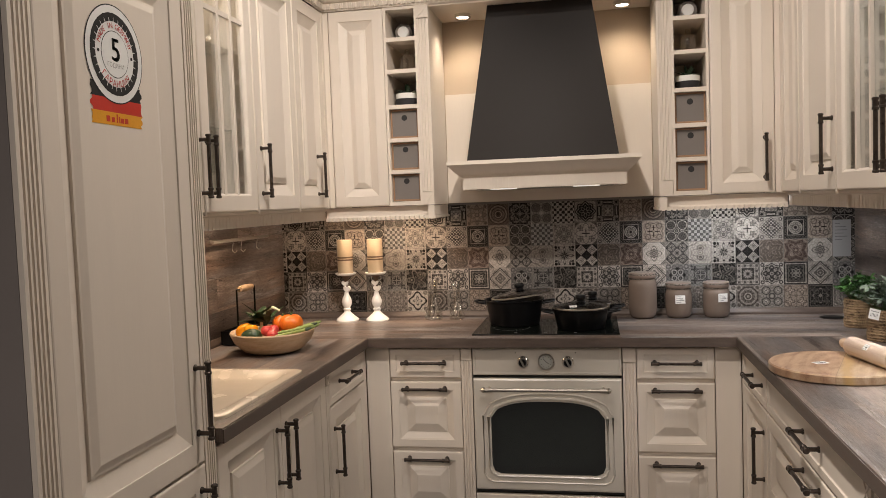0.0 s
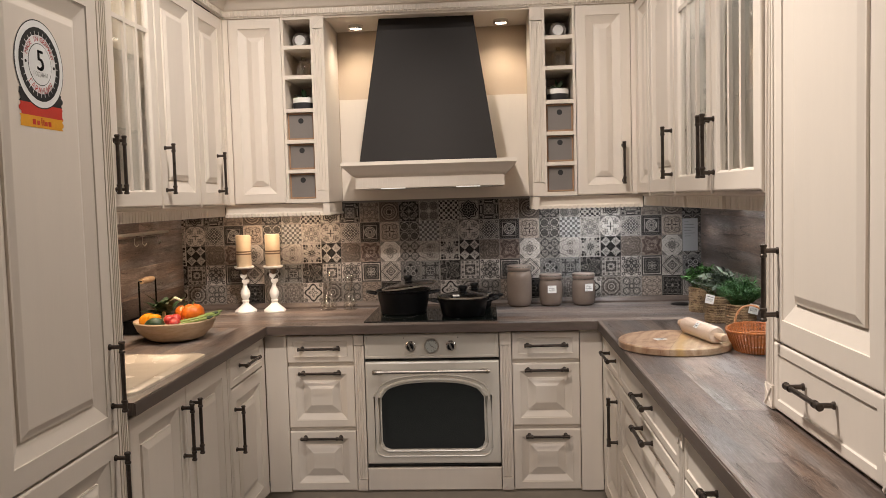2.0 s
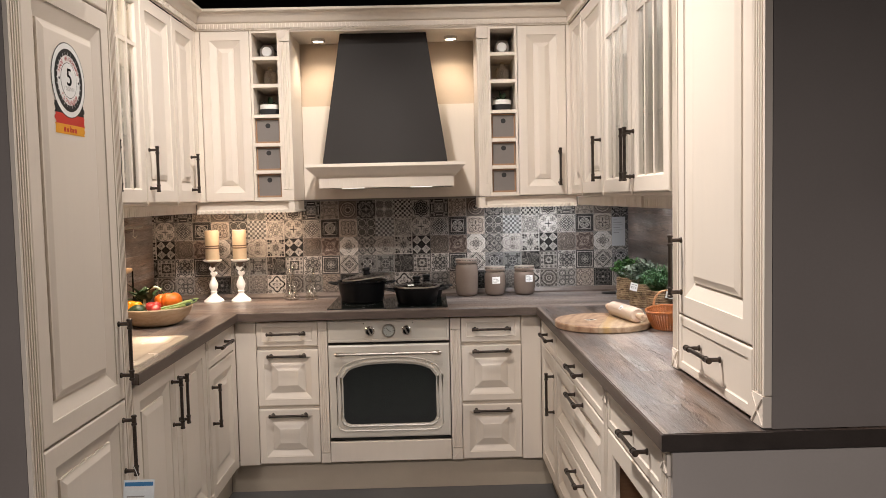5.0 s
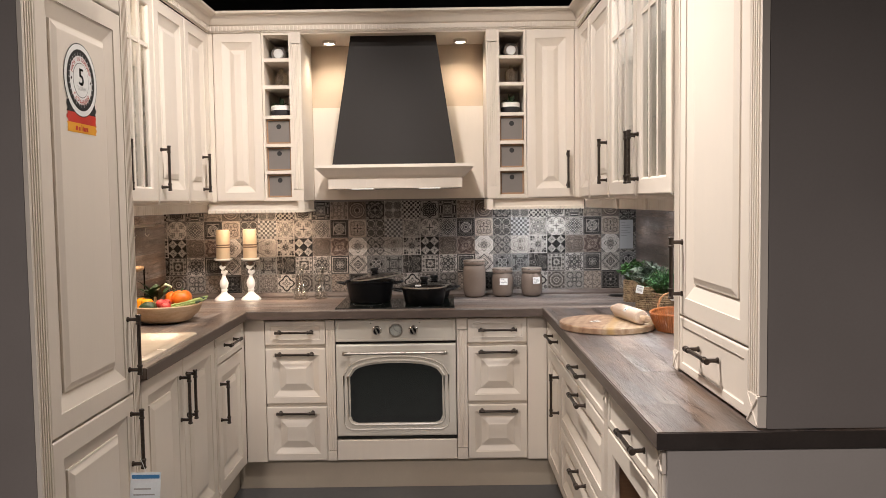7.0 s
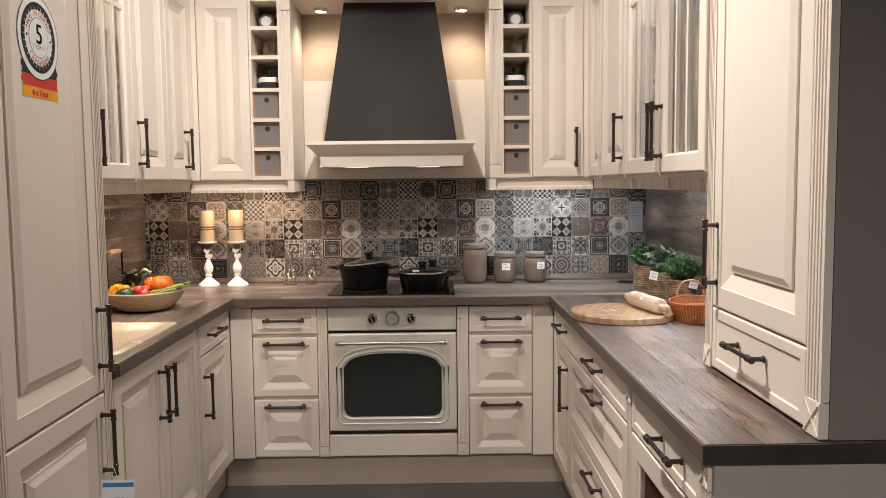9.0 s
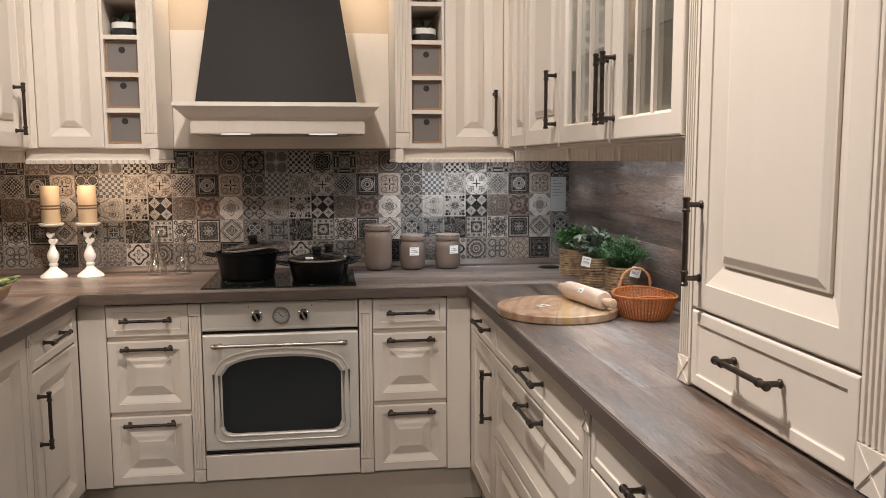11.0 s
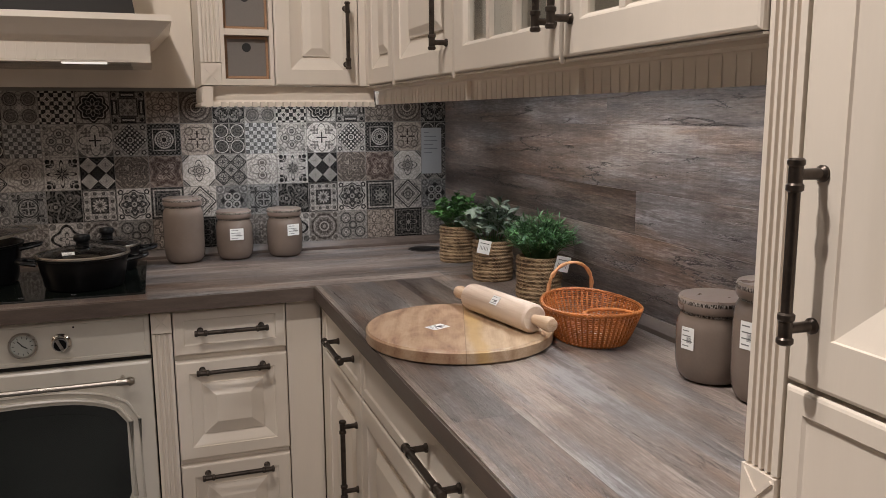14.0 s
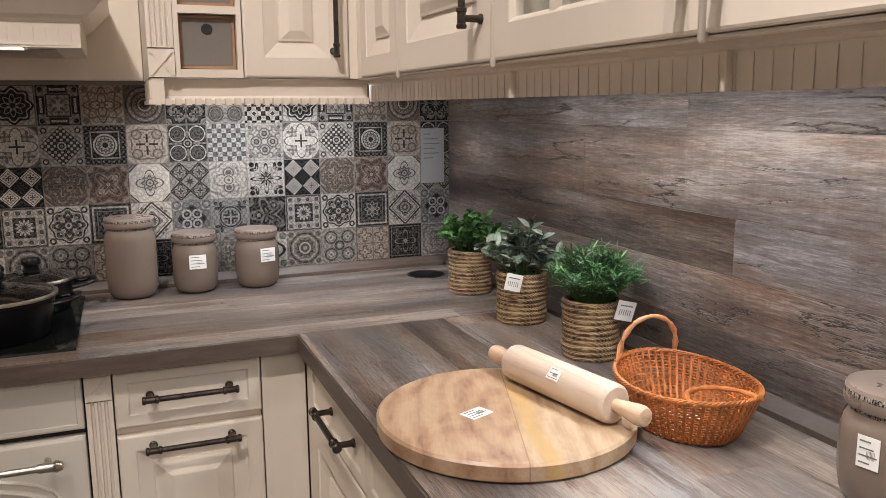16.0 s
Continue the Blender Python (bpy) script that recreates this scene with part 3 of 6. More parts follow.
for s in (-0.248, 0.243):
    lathe([(0, -0.012), (0.008, -0.010), (0.0125, 0), (0.008, 0.010), (0, 0.012)], 16, bm, Matrix.Translation((s, -0.04, 0.697)) @ Matrix.Rotation(radians(90), 4, "Y"))
part("handle", bm, STEEL, odoor, "brushed metal towel-bar handle", smooth=True)
ov2 = thing("oven_base_drawer", pose(-0.297, -0.562, 0), "plain cream drawer front under the oven", "cabinet panel")
part("panel", nested(0.594, 0.100, [(0, 0.004), (0.003, 0), (0.006, 0)], 0.02, 0, 0.158), CREAM, ov2)

# right run: its front looks to -x; local x runs from far to near
RB = lambda y: pose(0.740, y, 0, 0, 0, -90)
f = thing("corner_filler", RB(-0.565), "plain cream corner filler panel", "cabinet panel", "corner fillers")
part("panel", box(0, 0.045, 0.004, 0.03, 0.152, 0.862), CREAM, f, bev=0.002)
u = thing("base_unit", RB(-0.612), "cream base unit with a drawer above a raised-panel door", "cabinet", "base units")
W = 0.412
carcass(u, W, 0.712, 0.54, z0=0.15)
leaf(u, 0.001, 0.736, W - 0.002, 0.122, shallow, (0.27, 0.07, False), "drawer")
leaf(u, 0.001, 0.158, W - 0.002, 0.572, raised, (W - 0.045, 0.415, True), "door")
u = thing("wide_drawer_unit", RB(-1.028), "wide cream base unit with three deep drawers", "cabinet", "base units")
W = 0.960
carcass(u, W, 0.712, 0.54, z0=0.15)
leaf(u, 0.001, 0.736, W - 0.002, 0.122, shallow, (0.545, 0.070, False), "drawer")
leaf(u, 0.001, 0.450, W - 0.002, 0.280, raised, (0.545, 0.250, False), "drawer")
leaf(u, 0.001, 0.158, W - 0.002, 0.286, raised, (0.545, 0.25, False), "drawer")
p = thing("pilaster_strip", RB(-1.990), "cream fluted pilaster with carved end blocks", "trim", "base pilasters")
fluted(p, 0, 0.05, 0.158, 0.858, y=-0.001, depth=0.3)
u = thing("wine_base_unit", RB(-2.042), "cream base unit with a drawer above an open framed compartment", "cabinet", "base units")
W = 0.575
carcass(u, W, 0.712, 0.54, openfront=True, z0=0.15, material=BEECH)
leaf(u, 0.001, 0.736, W - 0.002, 0.122, shallow, (0.375, 0.068, False), "drawer")
part("front_panel", nested(W - 0.002, 0.572, [(0, 0.004), (0.003, 0), (0.06, 0), (0.064, 0.004), (0.072, 0.008)], 0.02, 0.001, 0.158, 0, True), CREAM, u)
part("shelf", box(0.019, W - 0.019, 0.05, 0.5, 0.40, 0.42), BEECH, u, "beech shelf")
p = thing("pilaster_strip", RB(-2.618), "cream fluted pilaster with carved end blocks", "trim", "base pilasters")
fluted(p, 0, 0.05, 0.158, 0.858, y=-0.001, depth=0.1)
e = thing("end_panel", pose(0.745, -2.684, 0), "grey end panel of the base units", "cabinet panel", "grey end panels")
part("panel", box(0, XW + 0.15 - 0.745, 0, 0.014, 0.0, 0.866), GREYSIDE_LIT, e)

# left run: its front looks to +x; local x runs from near to far
LB = lambda y: pose(-0.740, y, 0, 0, 0, 90)
f = thing("corner_filler", LB(-0.603), "plain cream corner filler panel", "cabinet panel", "corner fillers")
part("panel", box(0, 0.038, 0.004, 0.03, 0.152, 0.862), CREAM, f, bev=0.002)
u = thing("base_unit", LB(-1.040), "cream base unit with a drawer above a raised-panel door", "cabinet", "base units")
W = 0.435
carcass(u, W, 0.712, 0.54, z0=0.15)
leaf(u, 0.001, 0.736, W - 0.002, 0.122, shallow, (0.19, 0.07, False), "drawer")
leaf(u, 0.001, 0.158, W - 0.002, 0.572, raised, (0.035, 0.41, True), "door")
p = thing("pilaster_strip", LB(-1.075), "cream fluted pilaster with carved end blocks", "trim", "base pilasters")
fluted(p, 0, 0.033, 0.158, 0.858, y=-0.001, depth=0.3)
u = thing("sink_base_unit", LB(-1.905), "cream sink base unit with two raised-panel doors", "cabinet", "base units")
bm = bmesh.new()
for a in ((0.001, 0.018), (0.81, 0.828)):
    box(a[0], a[1], 0.021, 0.54, 0.15, 0.862, bm)
box(0.018, 0.81, 0.021, 0.54, 0.15, 0.168, bm)
part("body", bm, CREAM_IN, u)
leaf(u, 0.001, 0.158, 0.412, 0.700, raised, (0.412 - 0.035, 0.555, True), "door")
leaf(u, 0.415, 0.158, 0.412, 0.700, raised, (0.035, 0.555, True), "door")

# ---- tall units ----
u = thing("tall_unit", pose(-0.740, -2.552, 0, 0, 0, 90), "tall cream fridge cupboard with fluted edges and grey side", "cabinet")
part("body", box(0.014, 0.640, 0.021, 0.56, 0.10, UT), CREAM, u)
part("side_panel", box(0.0, 0.013, 0.012, 0.57, 0.0, UT), GREYSIDE, u, "grey side panel")
fluted(u, 0.0, 0.058, 0.10, UT, y=-0.001, depth=0.012, blocks=(True, True))
fluted(u, 0.588, 0.052, 0.10, UT, y=-0.001, depth=0.02, blocks=(True, True))
leaf(u, 0.060, 0.110, 0.526, 0.728, raised, (0.526 - 0.028, 0.592, True), "door")
leaf(u, 0.060, 0.844, 0.526, 1.170, raised, (0.526 - 0.028, 0.156, True), "door")
leaf(u, 0.060, 2.020, 0.526, 0.272, raised, (0.30, 0.05, False), "door")
u = thing("dresser_cupboard", pose(0.951, -2.011, 0, 0, 0, -90), "cream dresser cupboard standing on the worktop, drawer below a tall door", "cabinet")
part("body", box(0.0, 0.655, 0.021, 0.360, ZT + 0.002, UT), CREAM, u)
part("side_panel", box(0.657, 0.671, 0.0185, 0.510, ZT + 0.002, UT), GREYSIDE, u, "grey side panel")
fluted(u, 0.0, 0.052, ZT + 0.004, UT, y=-0.001, depth=0.02)
fluted(u, 0.607, 0.064, ZT + 0.004, UT, y=-0.001, depth=0.018)
leaf(u, 0.055, ZT + 0.008, 0.549, 0.163, shallow, (0.267, 0.096, False), "drawer")
leaf(u, 0.055, 1.083, 0.549, 1.205, raised, (0.031, 0.142, True, 0.185), "door")

# ---- wall units ----


def wall_unit(m, w, d, glazed=False, grip=None, label="", h=UT - UB):
    u = thing("wall_unit", m, label, "cabinet", "wall units")
    carcass(u, w, h, d, openfront=glazed)
    if glazed:
        glass_leaf(u, 0.001, 0.001, w - 0.002, h - 0.002, grip)
        for z in (0.27, 0.54):
            part("glass_shelf", box(0.02, w - 0.02, 0.05, d - 0.012, z, z + 0.006), PANE, u, "pale greenish glass shelf")
    else:
        leaf(u, 0.001, 0.001, w - 0.002, h - 0.002, raised, grip, "door")
    return u


DOORL, GLASSL = "cream wall unit with a raised-panel door", "cream wall unit with a glazed door and glass shelves"
RU = lambda y: pose(0.940, y, UB, 0, 0, -90)
LU = lambda y: pose(-0.940, y, UB, 0, 0, 90)
D = XW - 0.940 - 0.004
wall_unit(RU(-0.366), 0.268, D, False, None, DOORL)
wall_unit(RU(-0.636), 0.452, D, False, (0.452 - 0.04, 0.145, True), DOORL)
wall_unit(RU(-1.090), 0.480, D, True, (0.480 - 0.024, 0.135, True), GLASSL)
wall_unit(RU(-1.572), 0.438, D, True, (0.026, 0.135, True), GLASSL)
wall_unit(LU(-0.712), 0.346, D, False, (0.346 - 0.125, 0.14, True), DOORL)
wall_unit(LU(-1.114), 0.400, D, False, (0.038, 0.14, True), DOORL)
wall_unit(LU(-1.508), 0.392, D, True, (0.024, 0.138, True), GLASSL)
wall_unit(LU(-1.902), 0.392, D, True, (0.392 - 0.024, 0.138, True), GLASSL)
# back wall: doors beside the niches
wall_unit(pose(-0.917, -0.342, UB), 0.246, 0.33, False, None, DOORL)
wall_unit(pose(0.674, -0.342, UB), 0.246, 0.33, False, (0.246 - 0.04, 0.14, True), DOORL)
for x0, x1 in ((-0.942, -0.919), (0.921, 0.942)):
    f = thing("corner_filler", pose(x0, -0.338, UB), "narrow cream corner strip between wall units", "cabinet panel", "wall unit corner strips")
    bm = box(0, x1 - x0, 0, 0.02, 0, UT - UB)
    a = (-0.025, 0.0015) if x0 < 0 else (x1 - x0 - 0.0015, x1 - x0 + 0.025)
    box(a[0], a[1], -0.0265, 0.019, 0, UT - UB, bm)
    part("panel", bm, CREAM, f)

for x, y in ((0.9405, -0.635), (0.9405, -1.0892), (0.9405, -1.5712), (-0.9405, -0.7130), (-0.9405, -1.1145), (-0.9405, -1.5090)):
    k = thing("unit_bead", pose(x, y, UB, 0, 0, 90 if x < 0 else -90), "slim cream half-round bead between two wall units", "trim", "beads between wall units")
    part("strip", tube([(0, 0.001, -0.008), (0, 0.001, -0.005), (0, 0.001, UT - UB - 0.002)], [0.003, 0.0052, 0.0052], 12), CREAM, k, smooth=True)

CELLS = [(1.463, 1.583), (1.600, 1.720), (1.737, 1.863), (1.880, 2.015), (2.032, 2.151), (2.168, 2.285)]


def niche_unit(x0, x1, px0, px1, side):
    """Six small compartments with a pilaster beside them."""
    u = thing("niche_shelf", pose(0, -0.342, 0), "narrow cream shelf column of six open compartments with fluted pilaster", "shelf", "niche shelves")
    t = 0.011
    part("side_board", box(x0, x0 + t, 0, 0.32, UB, UT), CREAM, u)
    part("side_board", box(x1 - t, x1, 0, 0.32, UB, UT), CREAM, u)
    zs = [UB] + [z for c in CELLS for z in c] + [UT]
    for a, b in zip(zs[::2], zs[1::2]):
        part("shelf_board", box(x0 + t, x1 - t, 0.0005, 0.309, a, b), CREAM, u)
    part("back_board", box(x0 + t, x1 - t, 0.31, 0.32, UB, UT), CREAM, u)
    fluted(u, px0, px1 - px0, UB, UT, y=-0.003, depth=0.02)
    part("side_panel", box(px0, px1, 0.018, 0.33, UB, UT), CREAM, u)
    for z0, z1 in CELLS[:3]:
        b = part("pull_box", nested(x1 - x0 - 2 * t - 0.004, z1 - z0 - 0.004, [(0, 0), (0.006, 0), (0.0065, 0.003)], 0.28, x0 + t + 0.002, z0 + 0.002, 0.020), BEECH, u, "grey pull-out box with beech edge and finger hole")
        part("box_front", box(x0 + t + 0.009, x1 - t - 0.009, 0.0215, 0.026, z0 + 0.009, z1 - 0.009), BOXGREY, b)
        part("finger_hole", lathe([(0, 0.001), (0.0125, 0.001), (0.0125, 0)], 20, m=Matrix.Translation(((x0 + x1) / 2, 0.0215, z0 + 0.088)) @ Matrix.Rotation(radians(90), 4, "X")), INK, b, "round dark finger hole")
    return u


niche_unit(-0.669, -0.521, -0.520, -0.470, -1)
niche_unit(0.526, 0.672, 0.470, 0.525, 1)

# cornice and light valance
cor = thing("cornice", Matrix(), "cream crown cornice with a dentil band", "cornice")
CP = [(0.0, UT + 0.002), (0.004, UT + 0.002), (0.004, UT + 0.036), (0.012, UT + 0.040), (0.016, UT + 0.046), (0.026, UT + 0.066), (0.036, UT + 0.077), (0.051, UT + 0.084), (0.056, UT + 0.088), (0.056, UT + 0.099), (0.0, UT + 0.099)]
CPATH = [(-0.940, -1.90), (-0.940, -0.342), (0.940, -0.342), (0.940, -2.010)]
part("crown", sweep(CPATH, CP), CREAM, cor)
part("dentil_band", teeth(CPATH, 0.004, UT + 0.010, UT + 0.032, 0.0115, 0.020, 0.010), CREAM, cor, kind="stuff")
VP = [(-0.030, UB - 0.002), (-0.030, UB - 0.010), (-0.039, UB - 0.014), (-0.040, UB - 0.054), (-0.052, UB - 0.054), (-0.052, UB - 0.002)]
for name, path in (("left", [(-0.940, -1.90), (-0.940, -0.300)]), ("right", [(0.940, -0.300), (0.940, -2.010)])):
    v = thing("light_valance", Matrix(), "cream reeded light valance under the wall units", "trim", "light valances")
    part("rail", sweep(path, VP), CREAM, v)
    part("reeds", teeth(path, -0.0405, UB - 0.0545, UB - 0.017, 0.0205, 0.025, 0.0022), CREAM, v, kind="stuff")
BVP = [(-0.026, UB - 0.002), (-0.026, UB - 0.040), (-0.022, UB - 0.046), (-0.018, UB - 0.048), (-0.017, UB - 0.057), (-0.070, UB - 0.058), (-0.070, UB - 0.002)]
RVP = [(-0.003, UB - 0.002), (-0.003, UB - 0.046), (0.003, UB - 0.049), (0.004, UB - 0.058), (-0.030, UB - 0.058), (-0.030, UB - 0.002)]
for front, back in (([(-0.970, -0.342), (-0.4725, -0.342)], [(-0.470, -0.343), (-0.470, -0.012)]), ([(0.4725, -0.342), (0.970, -0.342)], [(0.470, -0.012), (0.470, -0.343)])):
    v = thing("light_valance", Matrix(), "cream light valance with a toothed lower edge", "trim", "light valances")
    part("rail", sweep(front, BVP), CREAM, v)
    part("tooth_edge", teeth(front, -0.0195, UB - 0.0605, UB - 0.046, 0.0125, 0.0215, 0.024), CREAM, v, kind="stuff")
    part("return", sweep(back, RVP), CREAM, v)
    part("reeds", teeth(back, -0.003, UB - 0.044, UB - 0.006, 0.0165, 0.0225, 0.003), CREAM, v, kind="stuff")
for y in (-1.09, -1.571):
    j = thing("valance_joint", pose(0.9755, y, UB - 0.0545), "small cream joint bead on the valance", "trim", "valance joints")
    part("bead", box(-0.006, 0.004, -0.004, 0.004, 0, 0.04), CREAM, j, bev=0.002)
tagged(part("unit_bottom", box(0.945, XW - 0.002, -2.010, -0.012, UB - 0.0035, UB - 0.0005), CREAM_IN), "cream underside of the wall units", "cabinet panel", kind="structure")
tagged(part("unit_bottom", box(-XW + 0.002, -0.945, -1.905, -0.012, UB - 0.0035, UB - 0.0005), CREAM_IN), "cream underside of the wall units", "cabinet panel", kind="structure")

# hood niche: lower panel, lamp board, lamps
tagged(part("niche_panel", box(-0.468, 0.468, -0.010, -0.002, 1.448, 1.953), CREAM), "cream panel behind the hood", "wall panel", kind="structure")
lb = thing("lamp_board", Matrix(), "cream lamp board above the hood", "shelf")
part("board", box(-0.469, 0.469, -0.338, -0.004, UT - 0.008, UT + 0.012), CREAM, lb)
for x in (-0.352, 0.345):
    s = thing("recessed_spotlight", pose(x, -0.14, UT - 0.008), "small round lit recessed spotlight", "lamp", "recessed spotlights")
    part("ring", lathe([(0.027, 0), (0.036, 0), (0.036, -0.014), (0.033, -0.017), (0.027, -0.015)], 32, close=True), CHROME, s, "chrome ring", smooth=True)
    part("bulb", lathe([(0, -0.013), (0.0272, -0.012), (0.0272, -0.002)], 24), LAMPGLASS, s, "glowing lamp glass")
    lamp("spot_glow", "SPOT", look((x, -0.14, UT - 0.04), (x, -0.13, 1)), 4.8, WARM, 0.02, 140)

hood = thing("extractor_hood", Matrix(), "anthracite tapered extractor hood on a cream moulded shelf", "extractor hood")
bm = bmesh.new()
lo = [bm.verts.new(p) for p in ((-0.314, -0.400, 1.622), (0.310, -0.400, 1.622), (0.310, -0.0105, 1.622), (-0.314, -0.0105, 1.622))]
hi = [bm.verts.new(p) for p in ((-0.224, -0.270, UT - 0.009), (0.215, -0.270, UT - 0.009), (0.215, -0.0105, UT - 0.009), (-0.224, -0.0105, UT - 0.009))]
for j in range(4):
    bm.faces.new((lo[j], lo[(j + 1) % 4], hi[(j + 1) % 4], hi[j]))
bm.faces.new(lo)
bm.faces.new(hi)
part("chimney", bm, HOODGREY, hood, "anthracite painted sheet metal", bev=0.003)
HP = [(-0.30, 1.622), (0.062, 1.622), (0.064, 1.606), (0.058, 1.600), (0.047, 1.589), (0.026, 1.567), (0.016, 1.559), (0.009, 1.555), (0.006, 1.551), (0.006, 1.502), (-0.30, 1.502)]
HPATH = [(-0.335, -0.0105), (-0.335, -0.362), (0.335, -0.362), (0.335, -0.0105)]
sh = part("shelf", sweep(HPATH, [(max(a, -0.05), z) for a, z in HP]), CREAM, hood)
part("shelf_top", box(-0.33, 0.33, -0.36, -0.0115, 1.605, 1.621), CREAM, hood)
part("reeds", teeth(HPATH, 0.0055, 1.507, 1.548, 0.0175, 0.0235, 0.0025), CREAM, sh, kind="stuff")
und = part("filter_plate", box(-0.290, 0.290, -0.316, -0.0115, 1.500, 1.512), STEEL, hood, "steel underside")
for x in (-0.17, 0.175):
    part("hood_lamp", box(x - 0.055, x + 0.055, -0.352, -0.320, 1.4985, 1.5025), LEDGLASS, und, "slim lit hood lamp", bev=0.002)

# lamps under the wall units
lamp("unit_lamp", "AREA", pose(-0.745, -0.225, UB - 0.012), 3.3, (1.0, 0.74, 0.52), 0.46, size_y=0.05)
lamp("unit_lamp", "AREA", pose(0.760, -0.255, UB - 0.012), 3.4, (0.86, 0.92, 1.0), 0.46, size_y=0.05)
lamp("unit_lamp", "AREA", pose(1.10, -1.3, UB - 0.012), 4.4, (0.95, 0.95, 0.96), 0.06, size_y=1.2)
lamp("unit_lamp", "AREA", pose(-1.10, -1.0, UB - 0.012), 3.6, (1.0, 0.73, 0.50), 0.06, size_y=0.7)
lamp("hood_light", "AREA", pose(0.0, -0.335, 1.492), 0.12, (1.0, 0.88, 0.74), 0.45, size_y=0.04)

# ---- things on the back worktop ----


def wood(name, tones, rough=0.5, scale=3.0, stretch=(1, 14, 14), ring=0.35):
    """Natural wood with streaks along x."""
    m, nt, b = nodes_of(name, rough)
    v = coords(nt, stretch)
    big = noise_of(nt, v, scale, 5, 0.6, 0.8)
    fine = noise_of(nt, coords(nt, tuple(s * 3 for s in stretch)), scale * 4, 4, 0.6)
    s = nd(nt, "ShaderNodeMath", operation="MULTIPLY_ADD", ins={0: fine, 1: ring, 2: big}).outputs[0]
    lo = 0.42 + ring * 0.2
    nt.links.new(ramp(nt, s, [(lo, tones[0]), (lo + 0.12, tones[1]), (lo + 0.26, tones[2])]), b.inputs["Base Color"])
    bump(nt, b, fine, 0.12, 0.001)
    return m


STONEWARE = plain("taupe_stoneware_glaze", (0.170, 0.131, 0.108), 0.20, vary=0.06, scale=14, fine=240, relief=0.03)
GLAZERIM, _nt, _b = nodes_of("speckled_rim_glaze", 0.25)
_sp = noise_of(_nt, coords(_nt, (1, 1, 0.35)), 520, 3)
_nt.links.new(ramp(_nt, _sp, [(0.44, (0.03, 0.022, 0.018)), (0.60, (0.36, 0.32, 0.29))]), _b.inputs["Base Color"])
LIDGREY = plain("pale_lid_glaze", (0.225, 0.172, 0.143), 0.3, vary=0.05, scale=20)
ROPE, _nt, _b = nodes_of("twisted_seagrass_rope", 0.8)
_v = coords(_nt)
_w = nd(_nt, "ShaderNodeTexWave", wave_type="BANDS", bands_direction="DIAGONAL", ins={"Vector": _v, "Scale": 95.0, "Distortion": 3.0, "Detail": 2.0, "Detail Scale": 2.0}).outputs[0]
_n = noise_of(_nt, _v, 45, 3)
_mx = nd(_nt, "ShaderNodeMath", operation="MULTIPLY_ADD", ins={0: _w, 1: 0.4, 2: _n}).outputs[0]
_nt.links.new(ramp(_nt, _mx, [(0.42, (0.06, 0.034, 0.017)), (0.62, (0.185, 0.118, 0.062)), (0.9, (0.34, 0.235, 0.135))]), _b.inputs["Base Color"])
bump(_nt, _b, _mx, 0.6, 0.002)
WICKER = plain("orange_stained_wicker", (0.43, 0.145, 0.036), 0.38, vary=0.3, scale=40, fine=200)
WICKERPALE = plain("pale_willow_handle", (0.58, 0.30, 0.14), 0.4, vary=0.2, scale=40)
PINWOOD = wood("pale_beech_pin", [(0.53, 0.40, 0.30), (0.60, 0.47, 0.37), (0.66, 0.54, 0.44)], 0.55, 2.0)
PINHANDLE = wood("pine_pin_handle", [(0.46, 0.30, 0.19), (0.57, 0.40, 0.27), (0.64, 0.48, 0.34)], 0.5, 2.0)
SOIL = plain("dark_moss_soil", (0.02, 0.02, 0.012), 0.9, vary=0.4, scale=80)


SOFTINK = plain("worn_grey_print", (0.14, 0.14, 0.14), 0.6, vary=0.2)


def price_tag(name, m, w, h, label, lines=4):
    """A small white price sticker with unreadable print as bars."""
    t = thing(name, m, label, "price tag", "price stickers")
    part("paper", box(-w / 2, w / 2, 0, 0.0006, -h / 2, h / 2), PAPER, t)
    bm = bmesh.new()
    for i in range(lines):
        z = h * (0.34 - 0.68 * i / max(1, lines - 1))
        box(-w * 0.4, w * (0.1 + 0.3 * ((i * 7) % 3) / 2), -0.0004, 0.0001, z - h * 0.022, z + h * 0.022, bm)
    for i in range(7):
        box(w * (-0.05 + 0.055 * i), w * (-0.037 + 0.055 * i), -0.0005, 0.0001, -h * 0.20, h * 0.06, bm)
    part("print", bm, SOFTINK, t)
    return t


hob = thing("induction_hob", pose(0, 0, ZT), "black glass induction hob set in the worktop", "hob")
part("glass_plate", box(-0.296, 0.292, -0.545, -0.060, 0.0005, 0.006), BLACKGLASS, hob, bev=0.002)
bm = bmesh.new()
for x in (-0.12, 0.0, 0.12):
    lathe([(0.004, 0.0062), (0.0065, 0.0062), (0.0065, 0.0065), (0.004, 0.0065)], 16, bm, Matrix.Translation((x, -0.515, 0)), True)
for x, y, r in ((-0.14, -0.18, 0.09), (0.15, -0.18, 0.075), (-0.15, -0.38, 0.075), (0.14, -0.38, 0.09)):
    lathe([(r, 0.0062), (r + 0.0012, 0.0062), (r + 0.0012, 0.0064), (r, 0.0064)], 40, bm, Matrix.Translation((x, y, 0)), True)
part("zone_rings", bm, plain("grey_print", (0.12, 0.12, 0.12), 0.5), hob)
DARKGLASS = clear("smoky_lid_glass", (0.35, 0.35, 0.36), 0.05, 0.16)


